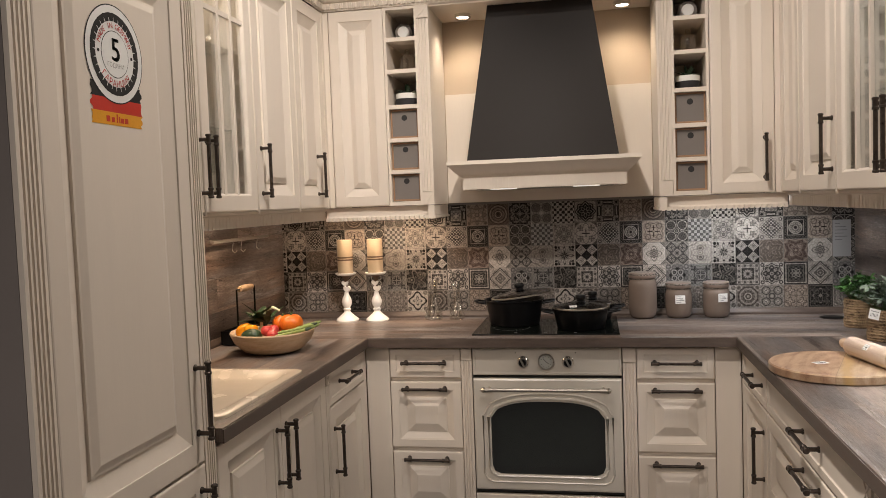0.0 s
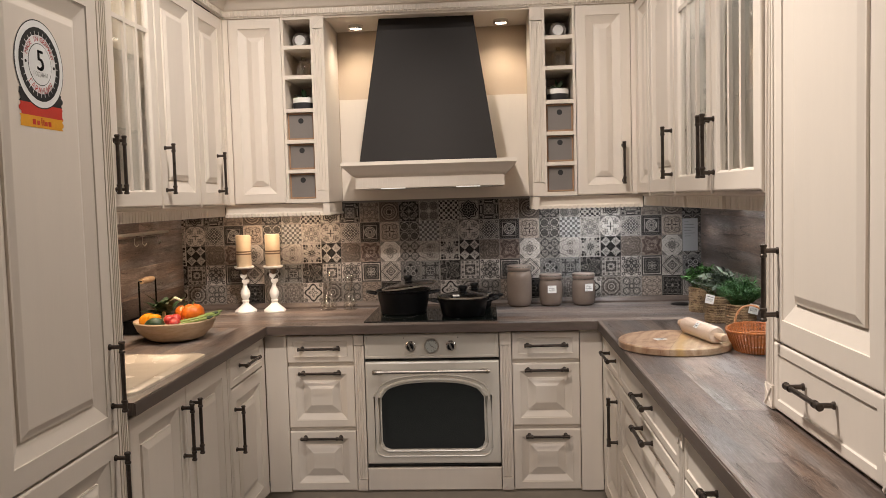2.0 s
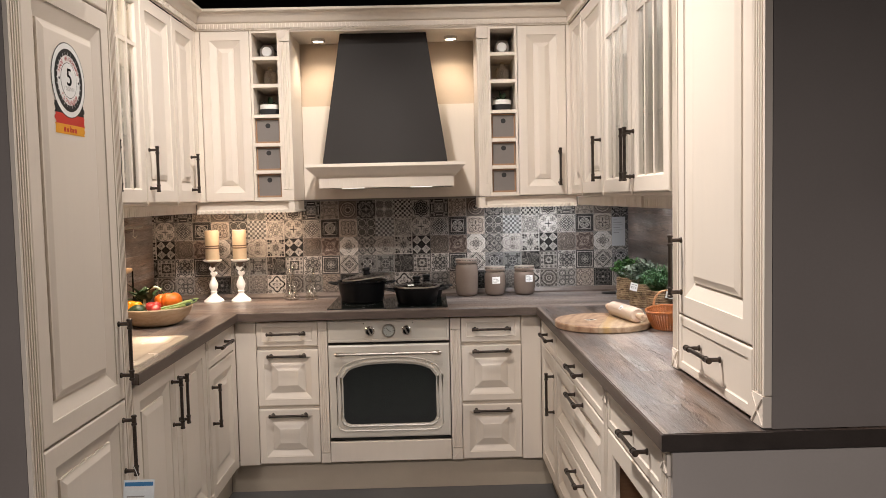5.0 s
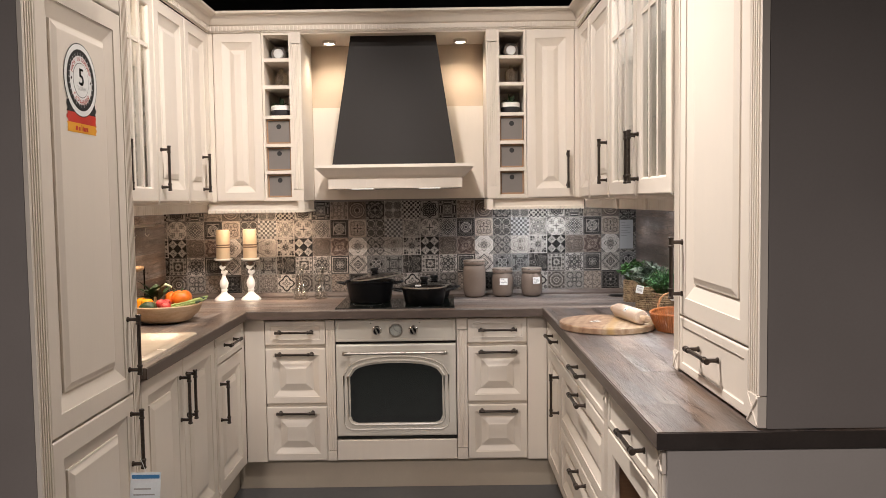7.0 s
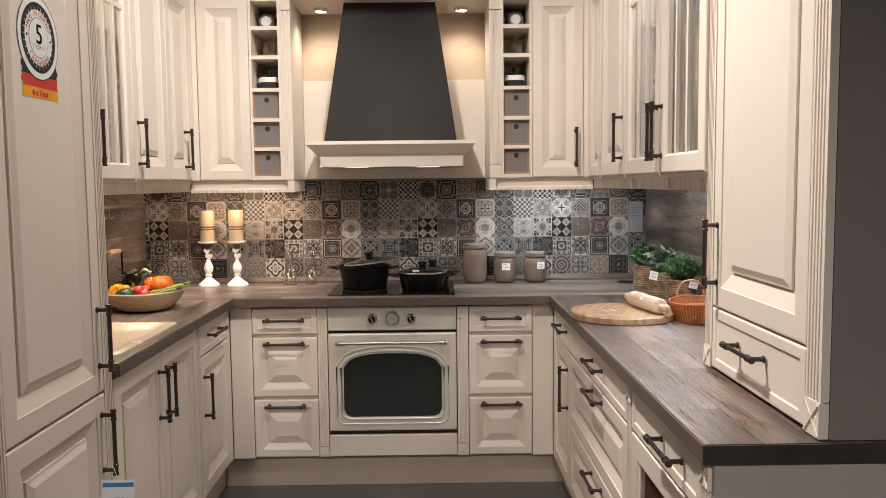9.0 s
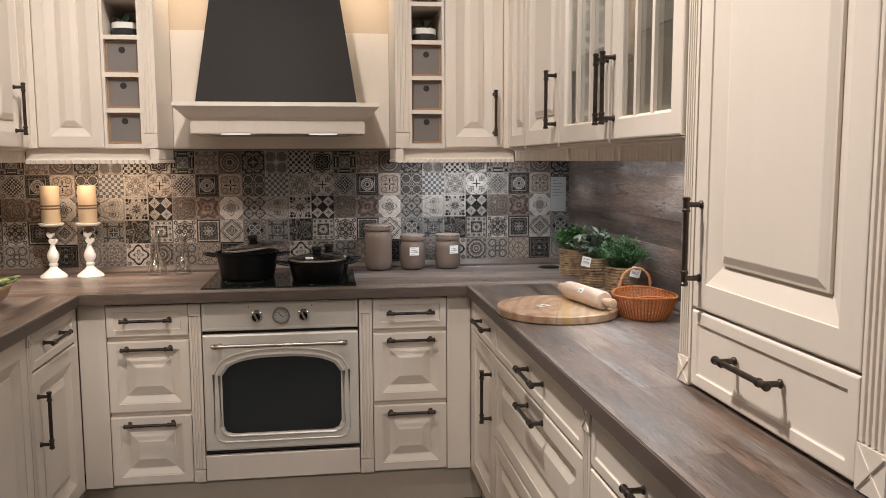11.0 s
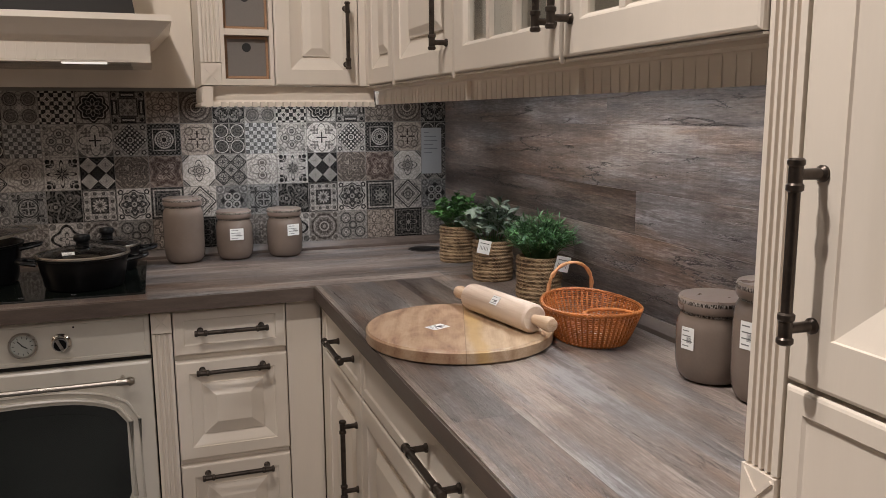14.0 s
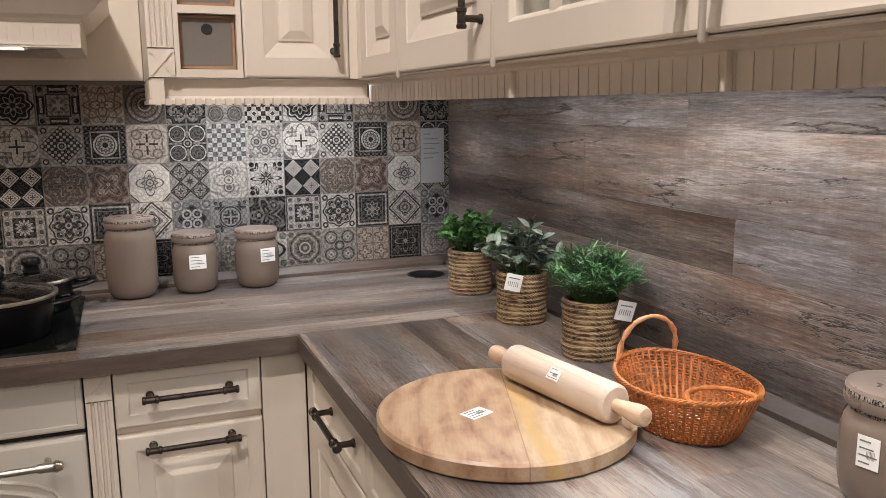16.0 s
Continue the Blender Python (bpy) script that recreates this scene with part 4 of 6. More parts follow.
def pot(x, y, r, h, lid_m, label, knob_tag=False):
    p = thing("cooking_pot", pose(x, y, ZT + 0.0065), label, "pot", "pots on the hob")
    part("body", lathe([(0, 0), (r * 0.80, 0), (r * 0.84, 0.004), (r * 0.965, h * 0.88), (r * 0.975, h * 0.94), (r * 1.01, h * 0.96), (r * 1.015, h), (r - 0.004, h), (r * 0.96 - 0.004, h * 0.9), (r * 0.83 - 0.004, 0.006), (0, 0.006)], 40), BLACK, p, smooth=True)
    for s in (-1, 1):
        pts = [(s * (r - 0.006), -0.035, h - 0.016), (s * (r + 0.026), -0.032, h - 0.010), (s * (r + 0.040), -0.015, h - 0.008), (s * (r + 0.040), 0.015, h - 0.008), (s * (r + 0.026), 0.032, h - 0.012), (s * (r - 0.006), 0.035, h - 0.016)]
        part("side_handle", tube(pts, 0.008, 10, flat=0.7), BLACK, p, smooth=True)
    lid = thing("pot_lid", pose(x, y, ZT + 0.0065) @ lid_m, "smoked glass pot lid with black rim and knob", "pot lid", "pot lids")
    part("glass_dome", lathe([(0, 0.026), (r * 0.4, 0.022), (r * 0.75, 0.012), (r * 0.99, 0.002)], 40), DARKGLASS, lid, smooth=True)
    part("rim", lathe([(r * 0.96, 0.0), (r * 1.02, 0.0), (r * 1.025, 0.004), (r * 0.99, 0.007), (r * 0.95, 0.005)], 40, close=True), STEEL, lid, "thin steel rim", smooth=True)
    part("knob", lathe([(0, 0.018), (0.025, 0.018), (0.022, 0.023), (0.016, 0.026), (0.016, 0.033), (0.021, 0.038), (0.0215, 0.047), (0.018, 0.052), (0, 0.054)], 24), BLACK, lid, smooth=True)
    return p


pot(-0.146, -0.275, 0.128, 0.110, Matrix.Translation((0.028, 0.0, 0.124)) @ Matrix.Rotation(radians(-7.5), 4, "Y"), "large black enamel casserole on the hob, lid slightly askew")
pot(0.140, -0.400, 0.116, 0.084, Matrix.Translation((0.0, 0.0, 0.085)), "low black enamel casserole with glass lid on the hob")
pot(0.188, -0.168, 0.092, 0.070, Matrix.Translation((0.0, 0.0, 0.071)), "small black enamel saucepan with glass lid on the hob")
price_tag("price_tag", pose(0.112, -0.478, ZT + 0.1065, -76, 0, 8), 0.030, 0.020, "small white price sticker on the pot lid", 2)


def jar(x, y, r, h, label, tag=None):
    j = thing("stoneware_jar", pose(x, y, ZT), label, "jar", "taupe stoneware jars")
    s = h - 0.032
    part("body", lathe([(0, 0.001), (r * 0.74, 0.001), (r * 0.85, 0.005), (r * 0.93, 0.015), (r * 0.98, 0.032), (r, 0.052), (r, s - 0.034), (r * 0.985, s - 0.020), (r * 0.94, s - 0.008), (r * 0.87, s), (r * 0.86, s + 0.006), (r * 0.82, s + 0.006), (0, s + 0.004)], 44), STONEWARE, j, "glossy taupe glaze", smooth=True)
    lid = part("lid", lathe([(0, s + 0.006), (r * 0.93, s + 0.006), (r * 0.97, s + 0.010), (r * 0.97, s + 0.024), (r * 0.93, s + 0.030), (0, h)], 40), LIDGREY, j, "pale glazed lid", smooth=True)
    part("lid_edge", lathe([(r * 0.972, s + 0.0195), (r * 0.978, s + 0.0205), (r * 0.976, s + 0.0240), (r * 0.966, s + 0.0258), (r * 0.962, s + 0.0255)], 40), GLAZERIM, lid, "dark speckled glaze edge", smooth=True)
    part("neck_ring", lathe([(r * 0.87, s + 0.0005), (r * 0.90, s + 0.003), (r * 0.87, s + 0.0055)], 40), GLAZERIM, j, smooth=True)
    if tag:
        ang, z, tw, th = tag
        a = radians(ang)
        price_tag("price_tag", pose(x + (r + 0.0012) * math.cos(a), y + (r + 0.0012) * math.sin(a), ZT + z, 0, 0, ang + 90 + 0), tw, th, "white price sticker on a stoneware jar")
    return j


jar(0.408, -0.085, 0.062, 0.205, "tall taupe stoneware jar with lid at the tiles")
jar(0.562, -0.080, 0.0575, 0.158, "squat taupe stoneware jar with price sticker", (-88, 0.085, 0.042, 0.036))
jar(0.722, -0.080, 0.0575, 0.158, "squat taupe stoneware jar with price sticker", (-70, 0.090, 0.042, 0.036))
jar(1.224, -1.605, 0.062, 0.149, "squat taupe stoneware jar with lid by the oak panel", (-168, 0.080, 0.026, 0.038))
jar(1.242, -1.729, 0.063, 0.195, "tall taupe stoneware jar with lid by the oak panel", (-168, 0.115, 0.028, 0.044))

CANDLE = plain("ivory_candle_wax", (0.38, 0.30, 0.205), 0.5, vary=0.06, scale=30)
BAND = plain("brown_candle_band", (0.10, 0.06, 0.035), 0.6)


def heart(bm, c, s, d):
    pts = []
    for i in range(20):
        t = 2 * math.pi * i / 20
        pts.append((16 * math.sin(t) ** 3 / 17 * s, (13 * math.cos(t) - 5 * math.cos(2 * t) - 2 * math.cos(3 * t) - math.cos(4 * t)) / 17 * s))
    fr = [bm.verts.new((c[0] + a * 0.82, c[1] - d, c[2] + b * 0.82)) for a, b in pts]
    mi = [bm.verts.new((c[0] + a, c[1], c[2] + b)) for a, b in pts]
    bk = [bm.verts.new((c[0] + a * 0.82, c[1] + d, c[2] + b * 0.82)) for a, b in pts]
    for p, q in ((fr, mi), (mi, bk)):
        for i in range(20):
            bm.faces.new((p[i], p[(i + 1) % 20], q[(i + 1) % 20], q[i]))
    bm.faces.new(fr)
    bm.faces.new(bk[::-1])


for x, y in ((-0.957, -0.115), (-0.812, -0.110)):
    c = thing("candlestick", pose(x, y, ZT), "white wooden candlestick with carved hearts", "candlestick", "white candlesticks")
    part("foot", lathe([(0, 0), (0.052, 0), (0.054, 0.006), (0.050, 0.014), (0.032, 0.028), (0.017, 0.042), (0.014, 0.050), (0.018, 0.055), (0.018, 0.060), (0.013, 0.064)], 36), WHITE, c, smooth=True)
    part("stem", lathe([(0.013, 0.063), (0.021, 0.078), (0.024, 0.096), (0.019, 0.112), (0.012, 0.124), (0.009, 0.140)], 28), WHITE, c, smooth=True)
    bm = bmesh.new()
    heart(bm, (0.004, 0, 0.152), 0.021, 0.011)
    heart(bm, (-0.006, 0.002, 0.180), 0.019, 0.010)
    part("carved_hearts", bm, WHITE, c, smooth=True)
    part("neck", lathe([(0.008, 0.186), (0.012, 0.200), (0.018, 0.212), (0.030, 0.219)], 24), BAND, c, "dark brown neck")
    part("plate", lathe([(0, 0.219), (0.040, 0.219), (0.048, 0.225), (0.049, 0.231), (0.046, 0.231), (0.036, 0.226), (0, 0.226)], 36), WHITE, c, smooth=True)
    k = thing("pillar_candle", pose(x, y, ZT + 0.2265), "ivory pillar candle with dark brown bands", "candle", "pillar candles")
    part("wax", lathe([(0, 0), (0.0355, 0), (0.0365, 0.003), (0.0365, 0.155), (0.034, 0.160), (0.020, 0.156), (0, 0.155)], 36), CANDLE, k, smooth=True)
    for z in (0.062, 0.074):
        part("ribbon", lathe([(0.0367, z), (0.0374, z + 0.001), (0.0374, z + 0.006), (0.0367, z + 0.007)], 36), BAND, k, "dark brown ribbon")
    part("wick", tube([(0, 0, 0.154), (0.001, 0, 0.163)], 0.001, 6), INK, k)

for x, h, r in ((-0.545, 0.185, 0.043), (-0.435, 0.170, 0.037)):
    g = thing("glass_vase", pose(x, -0.085, ZT), "small clear glass bottle vase", "glass", "clear glass vases")
    part("wall", lathe([(0, 0.001), (r * 0.9, 0.001), (r, 0.008), (r * 0.98, h * 0.14), (r * 0.78, h * 0.30), (r * 0.50, h * 0.46), (r * 0.44, h * 0.62), (r * 0.48, h * 0.84), (r * 0.66, h), (r * 0.62, h), (r * 0.44, h * 0.84)], 32), GLASS, g, smooth=True)
grom = thing("cable_outlet", pose(1.185, -0.135, ZT), "flat black round cable outlet cover in the worktop", "outlet")
part("cover", lathe([(0, 0.004), (0.046, 0.004), (0.050, 0.002), (0.050, 0.0004)], 36), BLACK, grom, smooth=True)
part("ring", lathe([(0.050, 0.0004), (0.054, 0.0004), (0.054, 0.0018), (0.050, 0.0022)], 36, close=True), BRONZE, grom, smooth=True)
card = thing("info_sheet", pose(1.258, -0.006, 1.235), "grey plastic info sheet on the tiles", "sign")
part("sheet", box(-0.037, 0.037, 0, 0.001, -0.08, 0.08), plain("frosted_sheet", (0.30, 0.30, 0.305), 0.3, vary=0.05), card)
bm = bmesh.new()
for i, w in enumerate((0.02, 0.045, 0.05, 0.035, 0.05, 0.03)):
    box(-0.028, -0.028 + w, -0.0006, 0.0001, 0.062 - 0.014 * i, 0.065 - 0.014 * i, bm)
part("print", bm, plain("grey_print_ink", (0.15, 0.15, 0.16), 0.6), card)

# ---- plants in rope pots ----


def leaf_blade(bm, m, ln, w, curl=0.25):
    """One small leaf: a folded, bent blade."""
    rows = [(0.0, 0.12), (0.35, 0.9), (0.65, 0.85), (1.0, 0.05)]
    prev = None
    for s, k in rows:
        z = -curl * ln * s * s
        cur = [bm.verts.new(m @ Vector((ln * s, sg * w * k / 2, z + (0.12 * w * k if sg else 0)))) for sg in (-1, 0, 1)]
        if prev:
            bm.faces.new((prev[0], prev[1], cur[1], cur[0]))
            bm.faces.new((prev[1], prev[2], cur[2], cur[1]))
        prev = cur


def foliage_mat(name, lo, hi):
    m, nt, b = nodes_of(name, 0.45)
    gi = nt.nodes.new("ShaderNodeNewGeometry")
    n = noise_of(nt, coords(nt), 60, 2)
    s = nd(nt, "ShaderNodeMath", operation="MULTIPLY_ADD", ins={0: n, 1: 0.5, 2: gi.outputs["Random Per Island"]}).outputs[0]
    nt.links.new(ramp(nt, s, [(0.25, lo), (1.0, hi)]), b.inputs["Base Color"])
    return m


LEAF_A = foliage_mat("fresh_green_leaf", (0.016, 0.060, 0.014), (0.10, 0.25, 0.065))
LEAF_B = foliage_mat("sage_green_leaf", (0.028, 0.050, 0.036), (0.22, 0.27, 0.21))
LEAF_C = foliage_mat("deep_green_needle", (0.012, 0.055, 0.018), (0.085, 0.22, 0.07))
STEM = plain("green_stem", (0.05, 0.10, 0.03), 0.6)


def plant(x, y, style, label, rnd, r=0.056, h=0.112):
    p = thing("potted_plant", pose(x, y, ZT), label, "plant", "plants in rope pots")
    n = 11
    bm = bmesh.new()
    for i in range(n):
        z = 0.0052 + i * (h - 0.0104) / (n - 1)
        rr = r * (1 - 0.02 * math.cos(i * 1.7)) - 0.005
        pts = [((rr + 0.0006 * math.sin(9 * a + i)) * math.cos(a), (rr + 0.0006 * math.sin(7 * a + i)) * math.sin(a), z + 0.0007 * math.sin(3 * a + i)) for a in [2 * math.pi * j / 40 for j in range(40)]]
        tube(pts, 0.0058, 8, bm, True)
    pt = part("rope_pot", bm, ROPE, p, "pot wound from seagrass rope", smooth=True)
    part("pot_lining", lathe([(0, 0.001), (r - 0.009, 0.001), (r - 0.009, h - 0.002)], 28), SOIL, pt)
    part("soil", lathe([(0, h - 0.010), (r - 0.008, h - 0.012)], 24), SOIL, p)
    bm, st = bmesh.new(), bmesh.new()
    mat = {"round": LEAF_A, "sage": LEAF_B, "needle": LEAF_C}[style]
    stems = {"round": 72, "sage": 52, "needle": 150}[style]
    for i in range(stems):
        a, lean = rnd.uniform(0, 2 * math.pi), math.sqrt(rnd.random())
        hh = {"round": 0.098, "sage": 0.105, "needle": 0.098}[style] * rnd.uniform(0.65, 1.1)
        out = {"round": 0.092, "sage": 0.100, "needle": 0.092}[style] * lean
        b0 = Vector((0.5 * r * lean * math.cos(a), 0.5 * r * lean * math.sin(a), h - 0.012))
        tip = Vector((out * math.cos(a), out * math.sin(a), h + hh * (1 - 0.55 * lean * lean)))
        mid = (b0 + tip) / 2 + Vector((0, 0, 0.012))
        tube([b0, mid, tip], 0.0008, 4, st)
        steps = {"round": 7, "sage": 6, "needle": 12}[style]
        for k in range(steps):
            s = 0.3 + 0.7 * (k + 0.5) / steps
            c = b0.lerp(mid, s * 2) if s < 0.5 else mid.lerp(tip, s * 2 - 1)
            az = rnd.uniform(0, 360)
            up = rnd.uniform(-65, -5)
            ln, w = {"round": (0.020, 0.015), "sage": (0.031, 0.015), "needle": (0.025, 0.0034)}[style]
            q = rnd.uniform(0.75, 1.25)
            leaf_blade(bm, Matrix.Translation(c) @ Matrix.Rotation(radians(az), 4, "Z") @ Matrix.Rotation(radians(up), 4, "Y") @ Matrix.Rotation(radians(rnd.uniform(-40, 40)), 4, "X"), ln * q, w * q)
    part("stem", st, STEM, p, kind="stuff")
    part("leaves", bm, mat, p, kind="stuff")
    return p


rnd = random.Random(5)
plant(1.215, -0.380, "round", "bright green small-leaved artificial plant in a rope pot", rnd)
plant(1.206, -0.683, "sage", "grey-green sage-leaved artificial plant in a rope pot", rnd)
plant(1.210, -0.963, "needle", "deep green feathery artificial plant in a rope pot", rnd)
for x, y, z, rz in ((1.152, -0.750, ZT + 0.102, -25), (1.234, -1.038, ZT + 0.100, -15)):
    t = thing("plant_label", pose(x, y, z, 8, 12, rz), "white paper price label hanging on a plant pot", "price tag", "plant labels")
    part("paper", box(-0.017, 0.017, 0, 0.0008, -0.018, 0.020), PAPER, t, bev=0.0003)
    bm = bmesh.new()
    for i in range(6):
        box(-0.011 + 0.004 * i, -0.0098 + 0.004 * i, -0.0005, 0.0002, -0.008, 0.003, bm)
    box(-0.012, 0.012, -0.0005, 0.0002, 0.010, 0.012, bm)
    part("print", bm, SOFTINK, t)

# ---- board, rolling pin, basket ----


def staves(name):
    """Mango wood glued up from broad staves: pinkish heart with burls, a yellow streak, paler grained side."""
    m, nt, b = nodes_of(name, 0.34)
    tc = nt.nodes.new("ShaderNodeTexCoord")
    sep = nd(nt, "ShaderNodeSeparateXYZ", ins={0: tc.outputs["Object"]})

    def mt(op, x, y=0.0, z=0.0):
        return nd(nt, "ShaderNodeMath", operation=op, ins={0: x, 1: y, 2: z}).outputs[0]
    x, y = sep.outputs[0], sep.outputs[1]
    wob = mt("MULTIPLY", mt("SUBTRACT", noise_of(nt, coords(nt, (6, 3, 6)), 2.0, 3), 0.5), 0.05)
    side = mt("GREATER_THAN", x, 0.010)
    # growth rings: waves round two hearts
    rx = mt("ADD", mt("MULTIPLY", side, 0.19), mt("MULTIPLY_ADD", x, 1.0, wob))
    rad = mt("SQRT", mt("ADD", mt("MULTIPLY", rx, rx), mt("MULTIPLY", mt("MULTIPLY", y, y), mt("MULTIPLY_ADD", side, -0.13, 0.16))))
    rings = mt("MULTIPLY_ADD", mt("SINE", mt("MULTIPLY_ADD", rad, 190.0, mt("MULTIPLY", noise_of(nt, coords(nt, (9, 4, 9)), 3.0, 4), 9.0))), 0.5, 0.5)
    fine = noise_of(nt, coords(nt, (90, 7, 90)), 3, 4)
    cloud = noise_of(nt, coords(nt, (8, 4, 8)), 2.4, 4, 0.6, 0.8)
    s = mt("ADD", mt("MULTIPLY", rings, 0.20), mt("ADD", mt("MULTIPLY", fine, 0.3), mt("MULTIPLY", cloud, 0.82)))
    heart_ = ramp(nt, s, [(0.40, (0.23, 0.120, 0.072)), (0.53, (0.37, 0.220, 0.136)), (0.68, (0.46, 0.300, 0.190)), (0.86, (0.54, 0.385, 0.262))])
    pale = ramp(nt, s, [(0.40, (0.25, 0.145, 0.080)), (0.53, (0.39, 0.260, 0.158)), (0.70, (0.48, 0.345, 0.222)), (0.88, (0.57, 0.440, 0.310))])
    base = nd(nt, "ShaderNodeMix", data_type="RGBA", ins={0: side, 6: heart_, 7: pale}).outputs[2]
    streak = nd(nt, "ShaderNodeMapRange", ins={0: mt("ABSOLUTE", mt("MULTIPLY_ADD", y, 0.10, mt("SUBTRACT", mt("ADD", x, wob), 0.026))), 1: 0.006, 2: 0.020, 3: 0.7, 4: 0.0}).outputs[0]
    base = nd(nt, "ShaderNodeMix", data_type="RGBA", ins={0: mt("MULTIPLY", streak, side), 6: base, 7: (0.54, 0.35, 0.13, 1)}).outputs[2]
    joint = mt("LESS_THAN", mt("ABSOLUTE", mt("SUBTRACT", x, 0.010)), 0.0009)
    base = nd(nt, "ShaderNodeMix", data_type="RGBA", ins={0: mt("MULTIPLY", joint, 0.6), 6: base, 7: (0.22, 0.13, 0.08, 1)}).outputs[2]
    nt.links.new(base, b.inputs["Base Color"])
    bump(nt, b, fine, 0.12, 0.001)
    return m


BOARDW = staves("mango_wood_board")
bd = thing("chopping_board", pose(0.905, -1.215, ZT, 0, 0, -20), "round mango wood chopping board on the worktop", "chopping board")
part("board", lathe([(0, 0.0005), (0.186, 0.0005), (0.191, 0.004), (0.192, 0.024), (0.188, 0.0275), (0, 0.0275)], 72), BOARDW, bd, smooth=True)
price_tag("price_tag", pose(0.857, -1.216, ZT + 0.0283, -90, 0, 22), 0.042, 0.030, "white price sticker on the chopping board")
ZP = ZT + 0.0275
a, b = Vector((0.967, -1.047, ZP + 0.030)), Vector((1.028, -1.385, ZP + 0.030))
pin = thing("rolling_pin", Matrix.Translation((a + b) / 2) @ (b - a).to_track_quat("X", "Z").to_matrix().to_4x4(), "pale beech rolling pin lying on the round board", "rolling pin")
ry = Matrix.Rotation(radians(90), 4, "Y")
part("roller", lathe([(0, -0.118), (0.025, -0.118), (0.0285, -0.114), (0.0295, -0.110), (0.0295, 0.110), (0.0285, 0.114), (0.025, 0.118), (0, 0.118)], 36, m=ry), PINWOOD, pin, smooth=True)
for s in (-1, 1):
    part("grip", lathe([(0.0, s * 0.117), (0.0095, s * 0.117), (0.0095, s * 0.124), (0.0120, s * 0.140), (0.0145, s * 0.158), (0.0150, s * 0.166), (0.0125, s * 0.174), (0.006, s * 0.177), (0, s * 0.1775)], 20, m=ry), PINHANDLE, pin, smooth=True)
_d = (b - a).normalized()
_n = (Vector((-_d.y, _d.x, 0)) * -math.sin(radians(50)) + Vector((0, 0, math.cos(radians(50))))).normalized()
_c = _d.cross(-_n)
_o = (a + b) / 2 + _d * 0.012 + _n * 0.0306
price_tag("price_tag", Matrix(((_d.x, -_n.x, _c.x, _o.x), (_d.y, -_n.y, _c.y, _o.y), (_d.z, -_n.z, _c.z, _o.z), (0, 0, 0, 1))), 0.026, 0.020, "small paper price sticker on the rolling pin", 3)


def on_oval(t, rx, ry_, z):
    return Vector((rx * math.cos(t), ry_ * math.sin(t), z))


BA, BB, BH = 0.126, 0.096, 0.067      # basket: half length, half width, height
bk = thing("wicker_basket", pose(1.157, -1.305, ZT, 0, 0, -97), "orange oval wicker basket with two handles", "basket")


def side_of(t, z, o=0.0):
    """A point of the flaring basket wall; the rim lifts a little at the two ends."""
    k = 0.70 + 0.30 * (z / BH) ** 0.8
    return on_oval(t, BA * k + o, BB * k + o, z * (1 + 0.10 * math.cos(t) ** 2))


NS = 54
bm = bmesh.new()
for i in range(16):
    z = 0.004 + i * (BH - 0.006) / 15
    tube([side_of(2 * math.pi * j / (NS * 2), z, 0.0015 * math.cos(math.pi * (j + i % 2))) for j in range(NS * 2)], 0.0017, 5, bm, True)
part("weave", bm, WICKER, bk, "woven orange cane", smooth=True)
for j in range(NS):
    t = 2 * math.pi * (j + 0.25) / NS
    part("stake", tube([side_of(t, z) for z in (0.003, BH * 0.36, BH * 0.7, BH)], 0.0027, 6), WICKER, bk, smooth=True)
bm = bmesh.new()
for o in (0, 1, 2):
    pts = []
    for j in range(120):
        t = 2 * math.pi * j / 120
        ph = 26 * t + math.pi * o * 2 / 3
        pts.append(side_of(t, BH, 0.0022 * math.cos(ph)) + Vector((0, 0, 0.002 + 0.0022 * math.sin(ph))))
    tube(pts, 0.0021, 5, bm, True)
part("rim", bm, WICKER, bk, "plaited rim", smooth=True)
part("floor_mat", lathe([(0, 0.004), (1, 0.004)], 40, m=Matrix.Diagonal((BA * 0.71, BB * 0.71, 1, 1))), WICKER, bk)
for s, tilt, mt in ((-1, 10, WICKERPALE), (1, -92, WICKER)):
    pts = []
    for j in range(17):
        t = math.pi * j / 16
        l = Matrix.Rotation(radians(tilt), 3, "Y") @ Vector((0, 0.050 * math.cos(t), 0.068 * math.sin(t) ** 0.8))
        pts.append(l + Vector((s * BA * 0.90, 0, BH * 1.07)))
    bm = bmesh.new()
    for o in (0, 1):
        tube([p + Vector((0.0022 * math.cos(i * 1.3 + math.pi * o), 0.0022 * math.sin(i * 1.3 + math.pi * o), 0)) for i, p in enumerate(pts)], 0.0031, 7, bm)
    part("handle", bm, mt, bk, "bent willow handle", smooth=True)
price_tag("price_tag", pose(1.162, -1.300, ZT + 0.0085, -90, 0, -50), 0.05, 0.022, "white paper price label inside the basket", 2)

# ---- left worktop ----
sink = thing("inset_sink", Matrix(), "ivory ceramic inset sink", "sink")
x0, x1, y0, y1 = S[0] + 0.005, S[1] - 0.005, S[2] + 0.005, S[3] - 0.005
lv = [(-0.022, 0.0), (-0.021, 0.007), (-0.014, 0.010), (0.010, 0.010), (0.022, 0.004), (0.034, -0.006), (0.06, -0.010)]
bm = bmesh.new()
rings = []
for i, z in lv:
    rr = 0.03 if i < 0 else 0.05
    ring = []
    for cx, cy, a0 in ((x1 - i - rr, y1 - i - rr, 0), (x0 + i + rr, y1 - i - rr, 90), (x0 + i + rr, y0 + i + rr, 180), (x1 - i - rr, y0 + i + rr, 270)):
        for k in range(6):
            t = radians(a0 + 18 * k)
            ring.append(bm.verts.new((cx + rr * math.cos(t), cy + rr * math.sin(t), ZT + z)))
    rings.append(ring)
